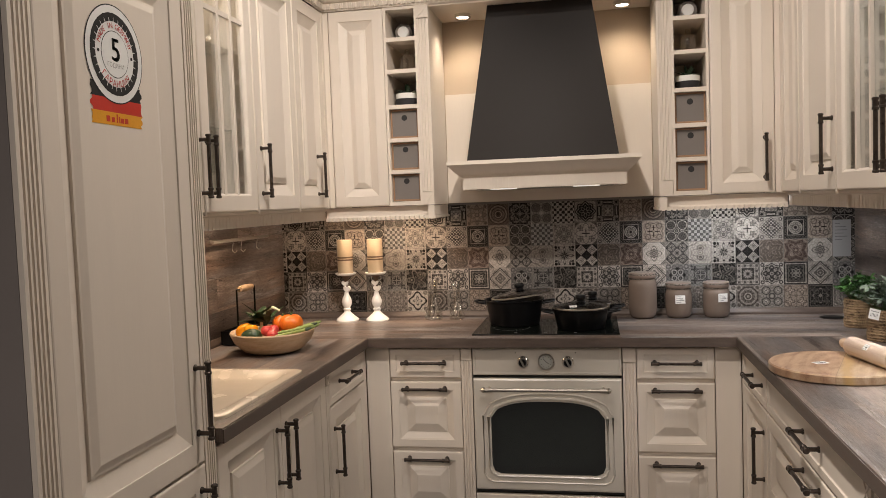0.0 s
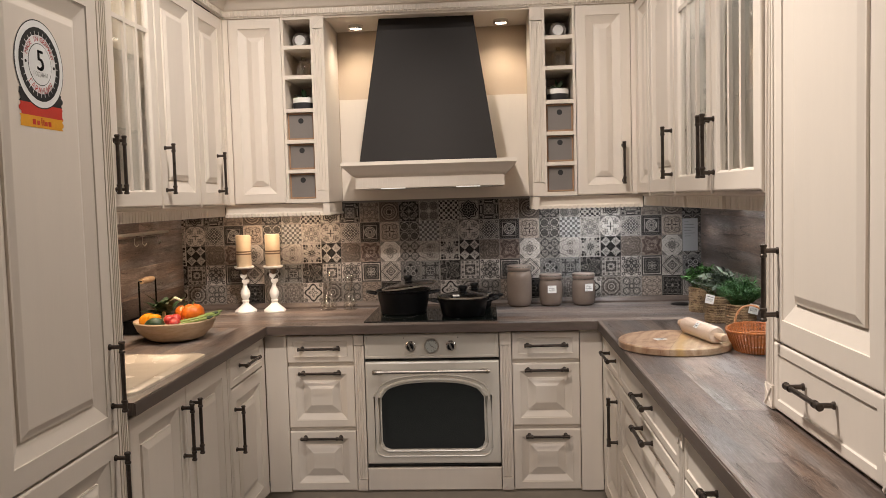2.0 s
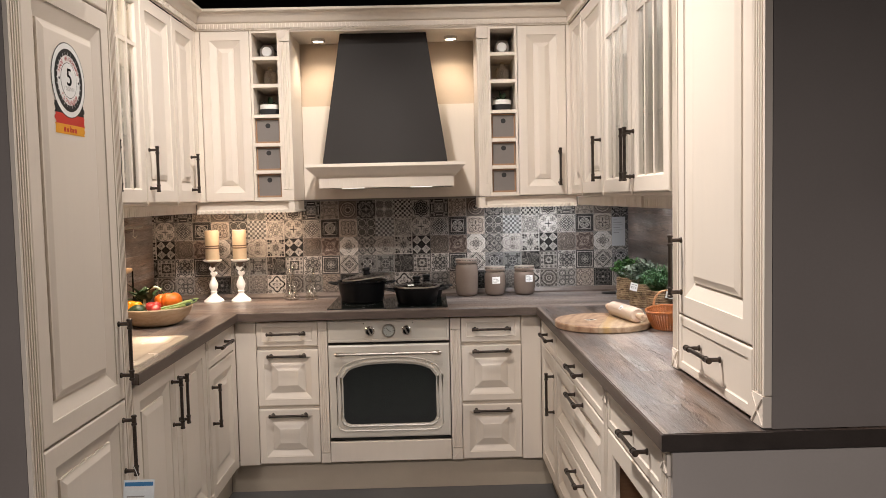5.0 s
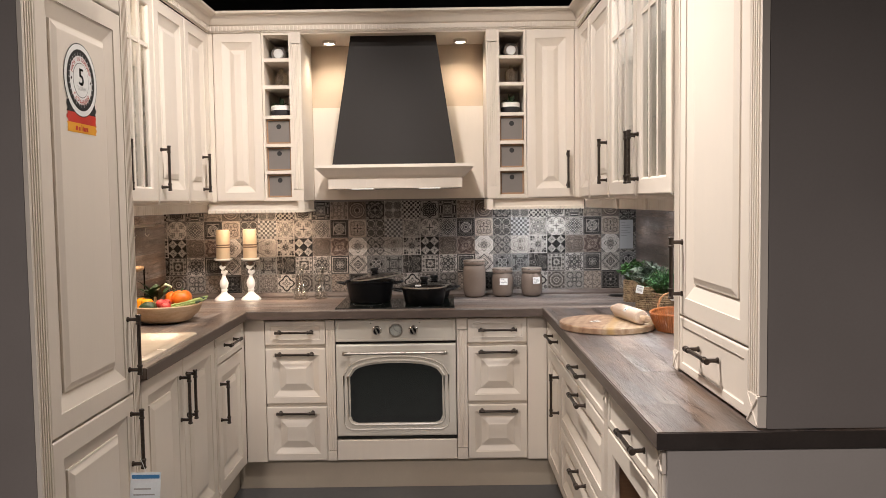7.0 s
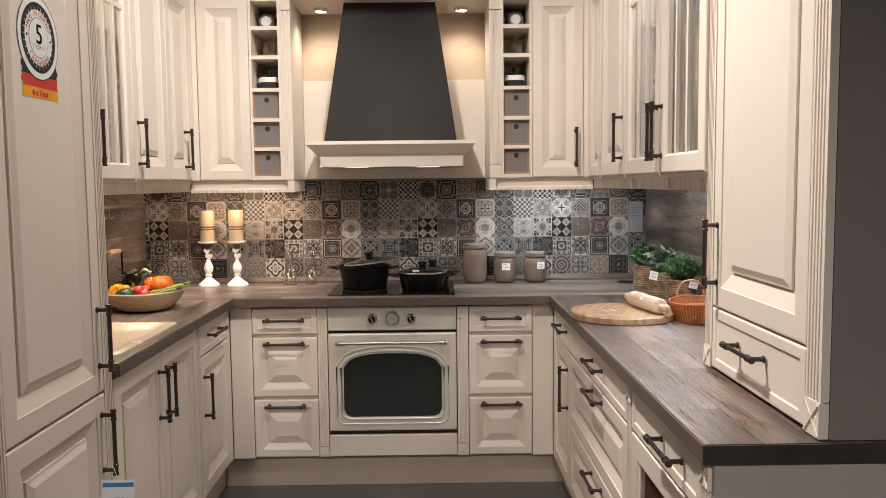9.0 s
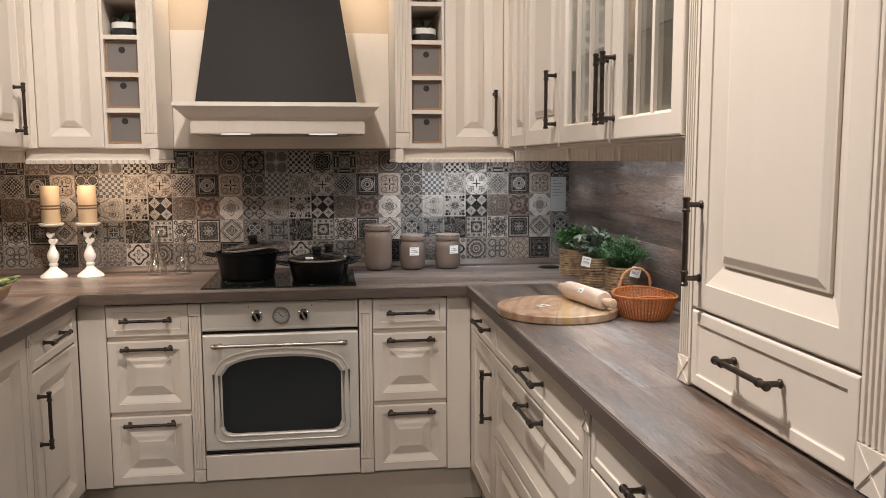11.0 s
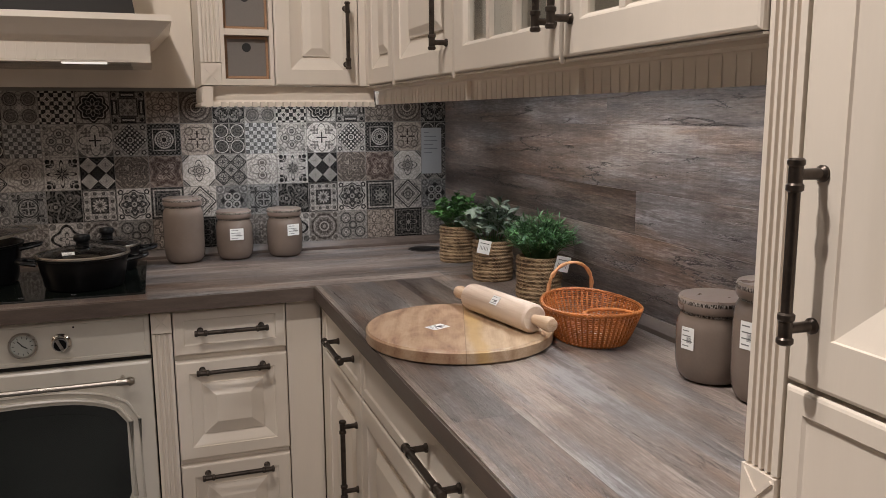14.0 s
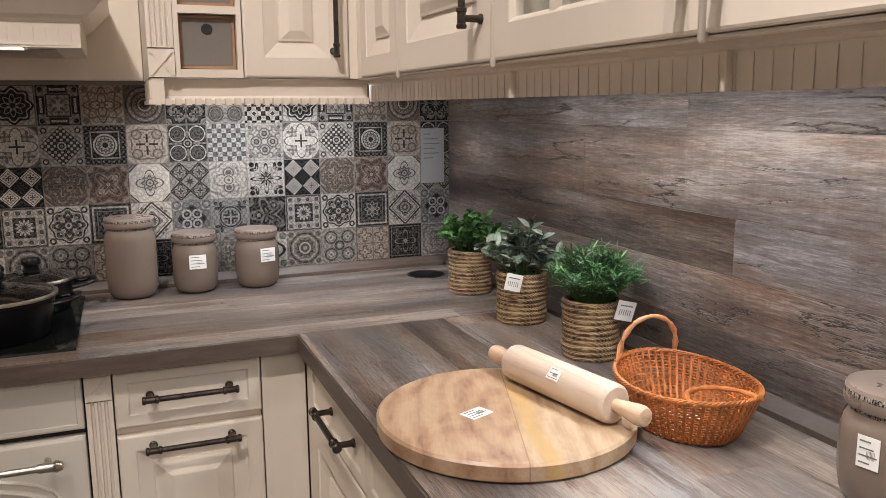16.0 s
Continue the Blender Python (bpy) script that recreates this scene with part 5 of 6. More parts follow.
for p, q in zip(rings, rings[1:]):
    for k in range(24):
        bm.faces.new((p[k], p[(k + 1) % 24], q[(k + 1) % 24], q[k]))
bm.faces.new(rings[-1])
part("basin", bm, CERAMIC, sink, smooth=True)
tap = thing("kitchen_tap", pose(-1.245, -1.43, ZT), "dark bronze kitchen tap behind the sink", "tap")
part("base", lathe([(0, 0), (0.026, 0), (0.026, 0.008), (0.018, 0.016), (0.016, 0.11), (0.019, 0.12)], 24), BRONZE, tap, smooth=True)
part("spout", tube([(0, 0, 0.11), (0, 0, 0.26), (0.02, 0, 0.31), (0.07, 0, 0.335), (0.13, 0, 0.32), (0.16, 0, 0.28), (0.165, 0, 0.24)], 0.011, 12), BRONZE, tap, smooth=True)
part("lever", tube([(0, 0.015, 0.10), (0.0, 0.05, 0.115), (0.0, 0.085, 0.13)], [0.009, 0.007, 0.006], 10), BRONZE, tap, smooth=True)

BOWLW = wood("light_bowl_wood", [(0.45, 0.31, 0.18), (0.56, 0.41, 0.26), (0.64, 0.50, 0.34)], 0.5, 2.0, (2, 2, 12))
BX, BY = -1.010, -0.885
bowl = thing("wooden_bowl", pose(BX, BY, ZT), "shallow light wooden bowl filled with vegetables", "bowl")
part("shell", lathe([(0, 0.0005), (0.075, 0.0005), (0.11, 0.012), (0.145, 0.045), (0.160, 0.080), (0.158, 0.085), (0.153, 0.077), (0.137, 0.050), (0.102, 0.022), (0.06, 0.012), (0, 0.012)], 56), BOWLW, bowl, smooth=True)
PUMPKIN = plain("orange_rind", (0.72, 0.16, 0.015), 0.35, vary=0.15, scale=20)
YELLOW = plain("orange_yellow_pepper", (0.78, 0.30, 0.01), 0.25, vary=0.12, scale=20)
RED = plain("pink_red_radish", (0.50, 0.05, 0.045), 0.3, vary=0.2, scale=30)
DKGREEN = plain("dark_green_rind", (0.018, 0.045, 0.016), 0.45, vary=0.4, scale=60)
ASPARA = plain("pale_green_stalk", (0.22, 0.30, 0.08), 0.45, vary=0.25, scale=40)
LEEK = plain("pale_leek_green", (0.55, 0.60, 0.40), 0.45, vary=0.2, scale=30)
LEAF_D = foliage_mat("dark_chard_leaf", (0.010, 0.028, 0.010), (0.045, 0.09, 0.03))


def gourd(name, c, r, squash, ribs, deep, mat, label, category, m=None, stalk=None):
    g = thing(name, pose(BX + c[0], BY + c[1], ZT + c[2]) @ (m or Matrix()), label, category, "vegetables in the bowl")
    bm = bmesh.new()
    n, k = 36, 14
    rows = []
    for i in range(k + 1):
        t = math.pi * i / k
        dip = 0.16 * math.exp(-(t / 0.35) ** 2)
        row = []
        for j in range(n):
            a = 2 * math.pi * j / n
            rr = r * math.sin(t) * (1 - deep * (0.5 + 0.5 * math.cos(ribs * a)))
            row.append(bm.verts.new((rr * math.cos(a), rr * math.sin(a), r * squash * (math.cos(t) - dip))))
        rows.append(row)
    for p, q in zip(rows, rows[1:]):
        for j in range(n):
            bm.faces.new((p[j], p[(j + 1) % n], q[(j + 1) % n], q[j]))
    bmesh.ops.remove_doubles(bm, verts=bm.verts, dist=0.0003)
    part("flesh", bm, mat, g, smooth=True)
    if stalk:
        part("stalk", tube([(0, 0, r * squash * 0.82), (0.002, 0, r * squash * 1.0), (0.006, 0.002, r * squash * 1.12)], [0.005, 0.0035, 0.003], 8), stalk, g, smooth=True)
    return g


gourd("persimmon", (0.068, 0.020, 0.104), 0.047, 0.86, 5, 0.05, PUMPKIN, "large round orange pumpkin in the bowl", "vegetable", stalk=STEM)
gourd("persimmon", (0.022, 0.050, 0.100), 0.042, 0.86, 5, 0.05, PUMPKIN, "round orange pumpkin in the bowl", "vegetable", stalk=STEM)
gourd("bell_pepper", (-0.100, -0.030, 0.084), 0.033, 1.05, 4, 0.16, YELLOW, "orange-yellow bell pepper in the bowl", "vegetable", Matrix.Rotation(radians(60), 4, "Y"), STEM)
gourd("bell_pepper", (-0.062, -0.055, 0.088), 0.029, 1.05, 4, 0.16, YELLOW, "orange-yellow bell pepper in the bowl", "vegetable", Matrix.Rotation(radians(75), 4, "X"), STEM)
gourd("avocado", (-0.040, -0.105, 0.074), 0.031, 1.35, 1, 0.02, DKGREEN, "dark green avocado in the bowl", "vegetable", Matrix.Rotation(radians(80), 4, "Y"))
for c in ((0.002, -0.060, 0.090), (0.030, -0.075, 0.077), (0.012, -0.020, 0.086)):
    gourd("radish", c, 0.022, 0.95, 1, 0.02, RED, "pinkish red radish in the bowl", "vegetable", Matrix.Rotation(radians(40 * c[0] * 30), 4, "X"))
rnd = random.Random(9)
for i in range(6):
    a = thing("asparagus", Matrix(), "pale green asparagus stalk in the bowl", "vegetable", "vegetables in the bowl")
    y = BY - 0.075 + 0.022 * i
    z = ZT + 0.072 + 0.008 * (i % 2)
    part("stalk", tube([(BX + 0.045, y - 0.01, z), (BX + 0.10, y, z + 0.010), (BX + 0.155, y + 0.012, z + 0.022)], [0.006, 0.0065, 0.0055], 8), ASPARA, a, smooth=True)
    part("tip", lathe([(0.0055, 0), (0.0068, 0.008), (0.004, 0.020), (0, 0.026)], 8, m=Matrix.Translation((BX + 0.155, y + 0.012, z + 0.022)) @ Vector((0.9, 0.2, 0.25)).to_track_quat("Z", "Y").to_matrix().to_4x4()), DKGREEN if i % 3 == 0 else ASPARA, a, smooth=True)
lk = thing("leek", Matrix(), "bent pale leek stalk in the bowl", "vegetable", "vegetables in the bowl")
part("stalk", tube([(BX - 0.050, BY + 0.01, ZT + 0.07), (BX - 0.048, BY + 0.012, ZT + 0.125), (BX - 0.030, BY + 0.014, ZT + 0.158), (BX + 0.0, BY + 0.016, ZT + 0.168), (BX + 0.025, BY + 0.018, ZT + 0.155)], [0.007, 0.0065, 0.006, 0.006, 0.005], 10), LEEK, lk, smooth=True)
ch = thing("chard", pose(BX - 0.060, BY + 0.05, ZT + 0.090), "bunch of dark green chard leaves in the bowl", "vegetable", "vegetables in the bowl")
for i in range(19):
    bm = bmesh.new()
    az, up = rnd.uniform(0, 360), rnd.uniform(-80, -25)
    leaf_blade(bm, Matrix.Translation((rnd.uniform(-0.03, 0.03), rnd.uniform(-0.02, 0.02), 0)) @ Matrix.Rotation(radians(az), 4, "Z") @ Matrix.Rotation(radians(up), 4, "Y"), rnd.uniform(0.08, 0.115), rnd.uniform(0.045, 0.065), 0.35)
    part("leaf", bm, LEAF_D, ch)

RAILSTEEL = plain("polished_rail_steel", (0.82, 0.79, 0.74), 0.32, 1.0, vary=0.03, relief=0)
rail = thing("utensil_rail", Matrix(), "chrome utensil rail with hooks on the oak panel", "rail")
part("bar", tube([(-XW + 0.045, -0.83, 1.328), (-XW + 0.045, -0.29, 1.328)], 0.0075, 12), RAILSTEEL, rail, smooth=True)
for y in (-0.76, -0.33):
    part("bracket", tube([(-XW + 0.001, y, 1.328), (-XW + 0.045, y, 1.328)], 0.008, 12), RAILSTEEL, rail, smooth=True)
for y in (-0.66, -0.58, -0.42):
    part("hook", tube([(-XW + 0.045, y, 1.335), (-XW + 0.054, y, 1.328), (-XW + 0.05, y, 1.305), (-XW + 0.048, y, 1.285), (-XW + 0.058, y, 1.275), (-XW + 0.068, y, 1.285)], 0.0022, 8), RAILSTEEL, rail, smooth=True)
rack = thing("bottle_caddy", pose(-1.225, -0.640, ZT), "black wire caddy with a wooden handle", "caddy")
TURNWOOD = wood("caddy_handle_wood", [(0.45, 0.28, 0.15), (0.56, 0.37, 0.22), (0.62, 0.44, 0.28)], 0.5, 2.0)
part("tray", nested(0.26, 0.11, [(0, 0.0), (0.003, 0), (0.004, 0.05)], 0.055, -0.13, -0.055), BLACK, rack).matrix_basis = pose(0, 0, 0.06, -90, 0, 90)
part("wire", tube([(0, -0.085, 0.05), (0, -0.085, 0.222), (0, 0.085, 0.222), (0, 0.085, 0.05)], 0.004, 8), BLACK, rack, smooth=True)
part("grip", lathe([(0, -0.06), (0.011, -0.06), (0.013, -0.04), (0.015, 0), (0.013, 0.04), (0.011, 0.06), (0, 0.06)], 18, m=Matrix.Translation((0, 0, 0.222)) @ Matrix.Rotation(radians(90), 4, "X")), TURNWOOD, rack, "turned wooden handle", smooth=True)

# ---- niche contents ----
SATIN = plain("satin_white_cap", (0.70, 0.70, 0.69), 0.4, vary=0.04)
POTBLACK = plain("matt_black_pot", (0.018, 0.018, 0.02), 0.6)
for cx in (-0.596, 0.599):
    t = thing("tealight_holder", pose(cx - 0.006 * (1 if cx < 0 else -1), -0.20, CELLS[5][0] + 0.040), "dark glass tube lying in a niche, white round cap in front", "bottle", "niche ornaments")
    rx = Matrix.Rotation(radians(90), 4, "X")
    part("tube", lathe([(0, -0.10), (0.036, -0.10), (0.038, -0.09), (0.038, 0.04), (0, 0.04)], 28, m=rx), BOXGREY, t, smooth=True)
    part("cap", lathe([(0.0, 0.055), (0.023, 0.055), (0.025, 0.052), (0.025, 0.0402)], 28, m=rx), SATIN, t, "white round cap", smooth=True)
    g = thing("glass_bottle", pose(cx + 0.006, -0.24, CELLS[4][0]), "clear glass bottle with a narrow neck in a niche", "bottle", "niche ornaments")
    part("wall", lathe([(0, 0.001), (0.030, 0.001), (0.033, 0.006), (0.033, 0.064), (0.026, 0.074), (0.012, 0.080), (0.010, 0.096), (0.013, 0.099)], 28), BOTTLEGLASS, g, smooth=True)
    p = thing("succulent_pot", pose(cx, -0.245, CELLS[3][0]), "dark succulent in a black and white pot in a niche", "plant", "niche ornaments")
    part("pot", lathe([(0, 0.001), (0.046, 0.001), (0.049, 0.006), (0.050, 0.034), (0.046, 0.034), (0.045, 0.01), (0, 0.01)], 32), POTBLACK, p, smooth=True)
    part("white_band", lathe([(0.0502, 0.034), (0.0508, 0.036), (0.0508, 0.056), (0.046, 0.058), (0.044, 0.05), (0, 0.05)], 32), WHITE, p, "white upper band", smooth=True)
    rnd = random.Random(3)
    for i in range(14):
        bm = bmesh.new()
        leaf_blade(bm, Matrix.Translation((0, 0, 0.048)) @ Matrix.Rotation(radians(rnd.uniform(0, 360)), 4, "Z") @ Matrix.Rotation(radians(rnd.uniform(-80, -25)), 4, "Y"), rnd.uniform(0.045, 0.066), 0.018, 0.2)
        part("succulent_leaf", bm, LEAF_D, p)

# ---- inside the glazed units ----
PORC = plain("white_porcelain", (0.76, 0.75, 0.72), 0.2, vary=0.02, relief=0)
rnd = random.Random(12)
for side, ys in ((1, (-1.33, -1.79)), (-1, (-1.31, -1.70))):
    for y in ys:
        x = side * 1.14
        s = thing("cabinet_lamp", pose(x, y, UT - 0.019), "small round lamp inside a glazed wall unit", "lamp", "cabinet lamps")
        part("housing", lathe([(0, 0), (0.028, 0), (0.028, -0.012), (0.024, -0.014), (0, -0.012)], 24), CHROME, s, smooth=True)
        lamp("cabinet_glow", "POINT", pose(x, y, UT - 0.05), 0.8 if side < 0 else 1.1, WARM if side < 0 else (0.93, 0.95, 1.0), 0.02)
        for z, kind in ((UB + 0.018, 0), (UB + 0.2765, 1), (UB + 0.5465, 0)):
            for d in (-0.10, 0.0, 0.10):
                px, py = x + rnd.uniform(-0.05, 0.03) * side, y + d
                if (kind + (d > 0)) % 2:
                    g = thing("drinking_glass", pose(px, py, z), "clear stemmed glass in a glazed wall unit", "glass", "glasses in the wall units")
                    part("bowl", lathe([(0.030, 0.0005), (0.030, 0.002), (0.004, 0.006), (0.0035, 0.06), (0.020, 0.075), (0.032, 0.10), (0.029, 0.145)], 24), GLASS, g, smooth=True)
                elif d < 0.05:
                    g = thing("porcelain_bowl", pose(px, py, z), "white porcelain bowl in a glazed wall unit", "bowl", "bowls in the wall units")
                    part("shell", lathe([(0, 0.0005), (0.022, 0.0005), (0.024, 0.005), (0.040, 0.02), (0.048, 0.045), (0.046, 0.045), (0.038, 0.022), (0.02, 0.008), (0, 0.008)], 24), PORC, g, smooth=True)

# ---- sticker on the tall unit ----


def letters(text, size):
    """Flat letters standing in the x-z plane, centred on x, as a bmesh."""
    cu = bpy.data.curves.new("letters", "FONT")
    cu.body, cu.size, cu.align_x = text, size, "CENTER"
    ob = bpy.data.objects.new("letters", cu)
    scene.collection.objects.link(ob)
    bpy.context.view_layer.update()
    me = bpy.data.meshes.new_from_object(ob.evaluated_get(bpy.context.evaluated_depsgraph_get()))
    bm = bmesh.new()
    bm.from_mesh(me)
    bmesh.ops.transform(bm, matrix=Matrix.Rotation(radians(90), 4, "X"), verts=bm.verts)
    bpy.data.objects.remove(ob)
    bpy.data.curves.remove(cu)
    bpy.data.meshes.remove(me)
    return bm


REDINK = plain("red_ink", (0.45, 0.03, 0.03), 0.5)
GREYINK = plain("grey_ink", (0.35, 0.34, 0.33), 0.5)
FLAGRED, FLAGGOLD = plain("flag_red", (0.55, 0.035, 0.02), 0.5), plain("flag_gold", (0.75, 0.34, 0.02), 0.5)
stk = thing("warranty_sticker", pose(-0.7443, -2.243, 1.776, 0, 0, 90), "round white warranty sticker with black gear ring above a flag strip", "sticker")


def disc(r, y, n=56):
    bm = bmesh.new()
    bm.faces.new([bm.verts.new((r * math.cos(2 * math.pi * i / n), y, r * math.sin(2 * math.pi * i / n))) for i in range(n)])
    return bm


def strip(z0, z1, y, seed):
    rn = random.Random(seed)
    bm = bmesh.new()
    pts = [(-0.092 + rn.uniform(0, 0.010), z0 + (z1 - z0) * i / 5) for i in range(6)]
    pts = pts + [(0.092 - rn.uniform(0, 0.010), z1 - (z1 - z0) * i / 5) for i in range(6)]
    bm.faces.new([bm.verts.new((x, y, z)) for x, z in pts])
    return bm


part("flag_black", strip(-0.090, -0.060, -0.0004, 1), INK, stk)
part("flag_red", strip(-0.118, -0.090, -0.0004, 2), FLAGRED, stk)
part("flag_gold", strip(-0.144, -0.118, -0.0004, 3), FLAGGOLD, stk)
bm = bmesh.new()
for x, w, h in ((-0.035, 0.012, 0.012), (-0.018, 0.010, 0.010), (-0.004, 0.004, 0.017), (0.004, 0.004, 0.013), (0.014, 0.011, 0.010), (0.029, 0.012, 0.011)):
    box(x - w / 2, x + w / 2, -0.0008, -0.0006, -0.138, -0.138 + h, bm)
part("brand_mark", bm, FLAGRED, stk)
part("black_rim", disc(0.1000, -0.0008), INK, stk)
part("white_disc", disc(0.0975, -0.0011), PAPER, stk)
bm = bmesh.new()
for i in range(28):
    a0, a1 = 2 * math.pi * i / 28, 2 * math.pi * (i + 0.86) / 28
    v = []
    for r, tt in ((0.0665, a0), (0.0665, a1), (0.083, a1 + 0.01), (0.083, a0 - 0.01)):
        v.append(bm.verts.new((r * math.cos(tt), -0.0014, r * math.sin(tt))))
    bm.faces.new(v)
    v = [bm.verts.new((r * math.cos(tt), -0.00145, r * math.sin(tt))) for r, tt in ((0.0745, 2 * math.pi * i / 28 - 0.001), (0.0745, 2 * math.pi * (i + 1) / 28), (0.0835, 2 * math.pi * (i + 1) / 28), (0.0835, 2 * math.pi * i / 28 - 0.001))]
    bm.faces.new(v)
part("gear_ring", bm, INK, stk, kind="stuff")
part("inner_rim", disc(0.0475, -0.0014), INK, stk)
part("inner_disc", disc(0.0460, -0.0017), PAPER, stk)
for text, start, step, flip in (("MADE IN GERMANY", 157, -9.6, False), ("ГАРАНЦИЯ", 225, 12.6, True)):
    bm = bmesh.new()
    for i, chv in enumerate(text):
        if chv == " ":
            continue
        g = letters(chv, 0.0165 if not flip else 0.0185)
        a = radians(start + step * i)
        rr = 0.052 if not flip else 0.0655
        tilt = a - math.pi / 2 if not flip else a + math.pi / 2
        m = Matrix.Translation((rr * math.cos(a), -0.0018, rr * math.sin(a))) @ Matrix.Rotation(-tilt, 4, "Y")
        bmesh.ops.transform(g, matrix=m, verts=g.verts)
        tmp = bpy.data.meshes.new("tmp")
        g.to_mesh(tmp)
        g.free()
        bm.from_mesh(tmp)
        bpy.data.meshes.remove(tmp)
    part("ring_words", bm, REDINK, stk, kind="")
for sx in (-1, 1):
    part("dot", lathe([(0, 0), (0.0035, 0), (0.0035, -0.0003)], 14, m=Matrix.Translation((sx * 0.0575, -0.0018, 0.0)) @ Matrix.Rotation(radians(-90), 4, "X")), INK, stk)
g = letters("5", 0.066)
bmesh.ops.transform(g, matrix=Matrix.Translation((0, -0.0021, -0.013)), verts=g.verts)
part("number", g, INK, stk)
g2 = letters("5", 0.066)
bmesh.ops.transform(g2, matrix=Matrix.Translation((0.0034, -0.0021, -0.0135)), verts=g2.verts)
part("number_bold", g2, INK, stk)
g = letters("ГОДИНИ", 0.0135)
bmesh.ops.transform(g, matrix=Matrix.Translation((0, -0.0021, -0.027)), verts=g.verts)
part("small_word", g, GREYINK, stk)

en = thing("energy_card", pose(-0.683, -2.055, 0.52, 0, 4, 12), "blue and white energy card hanging from a handle", "card")
part("card_sheet", box(-0.044, 0.044, 0, 0.001, -0.10, 0.095), plain("pale_blue_card", (0.74, 0.78, 0.80), 0.4), en)
part("card_header", box(-0.040, 0.040, -0.0008, 0.0002, 0.076, 0.088), plain("blue_print", (0.05, 0.20, 0.42), 0.4), en)
bm = bmesh.new()
for i, w in enumerate((0.05, 0.062, 0.04, 0.055, 0.03)):
    box(-0.034, -0.034 + w, -0.0008, 0.0002, 0.042 - 0.018 * i, 0.046 - 0.018 * i, bm)
part("print", bm, GREYINK, en)
part("cord", tube([(0.0, 0.0, 0.095), (-0.012, 0.01, 0.12), (-0.022, 0.02, 0.135)], 0.0008, 6), PAPER, en)

# ---- oak panels on the side walls, board by board ----


def board_wall(name, x, sign, y0, y1, rows, label):
    w = thing(name, Matrix(), label, "wall panel")
    tagged(w, kind="structure")
    for z0, z1, cuts in rows:
        ends = [y0] + [c for c in cuts if y0 < c < y1] + [y1]
        for a, b in zip(ends, ends[1:]):
            xs = sorted((x, x + sign * 0.010))
            part("oak_board", box(xs[0], xs[1], a + 0.0003, b - 0.0003, z0 + 0.0003, z1 - 0.0003), OAK_WALL, w)
    return w


ROWS_E = [(ZT + 0.004, 1.005, (-1.55, -0.62)), (1.005, 1.100, (-1.86, -0.95)), (1.100, 1.195, (-1.22,)), (1.195, 1.337, (-1.75, -0.76)), (1.337, UB - 0.004, (-1.09,))]
ROWS_W = [(ZT + 0.004, 1.040, (-1.30,)), (1.040, 1.175, (-0.72,)), (1.175, 1.310, (-1.10,)), (1.310, UB - 0.004, (-0.50,))]
board_wall("wall_panel_east", XW, 1, -2.015, -0.0005, ROWS_E, "weathered grey-brown oak boards on the wall")
board_wall("wall_panel_west", -XW, -1, -1.90, -0.0005, ROWS_W, "weathered grey-brown oak boards on the wall")

# ---- patterned tiles ----
P = 0.1005


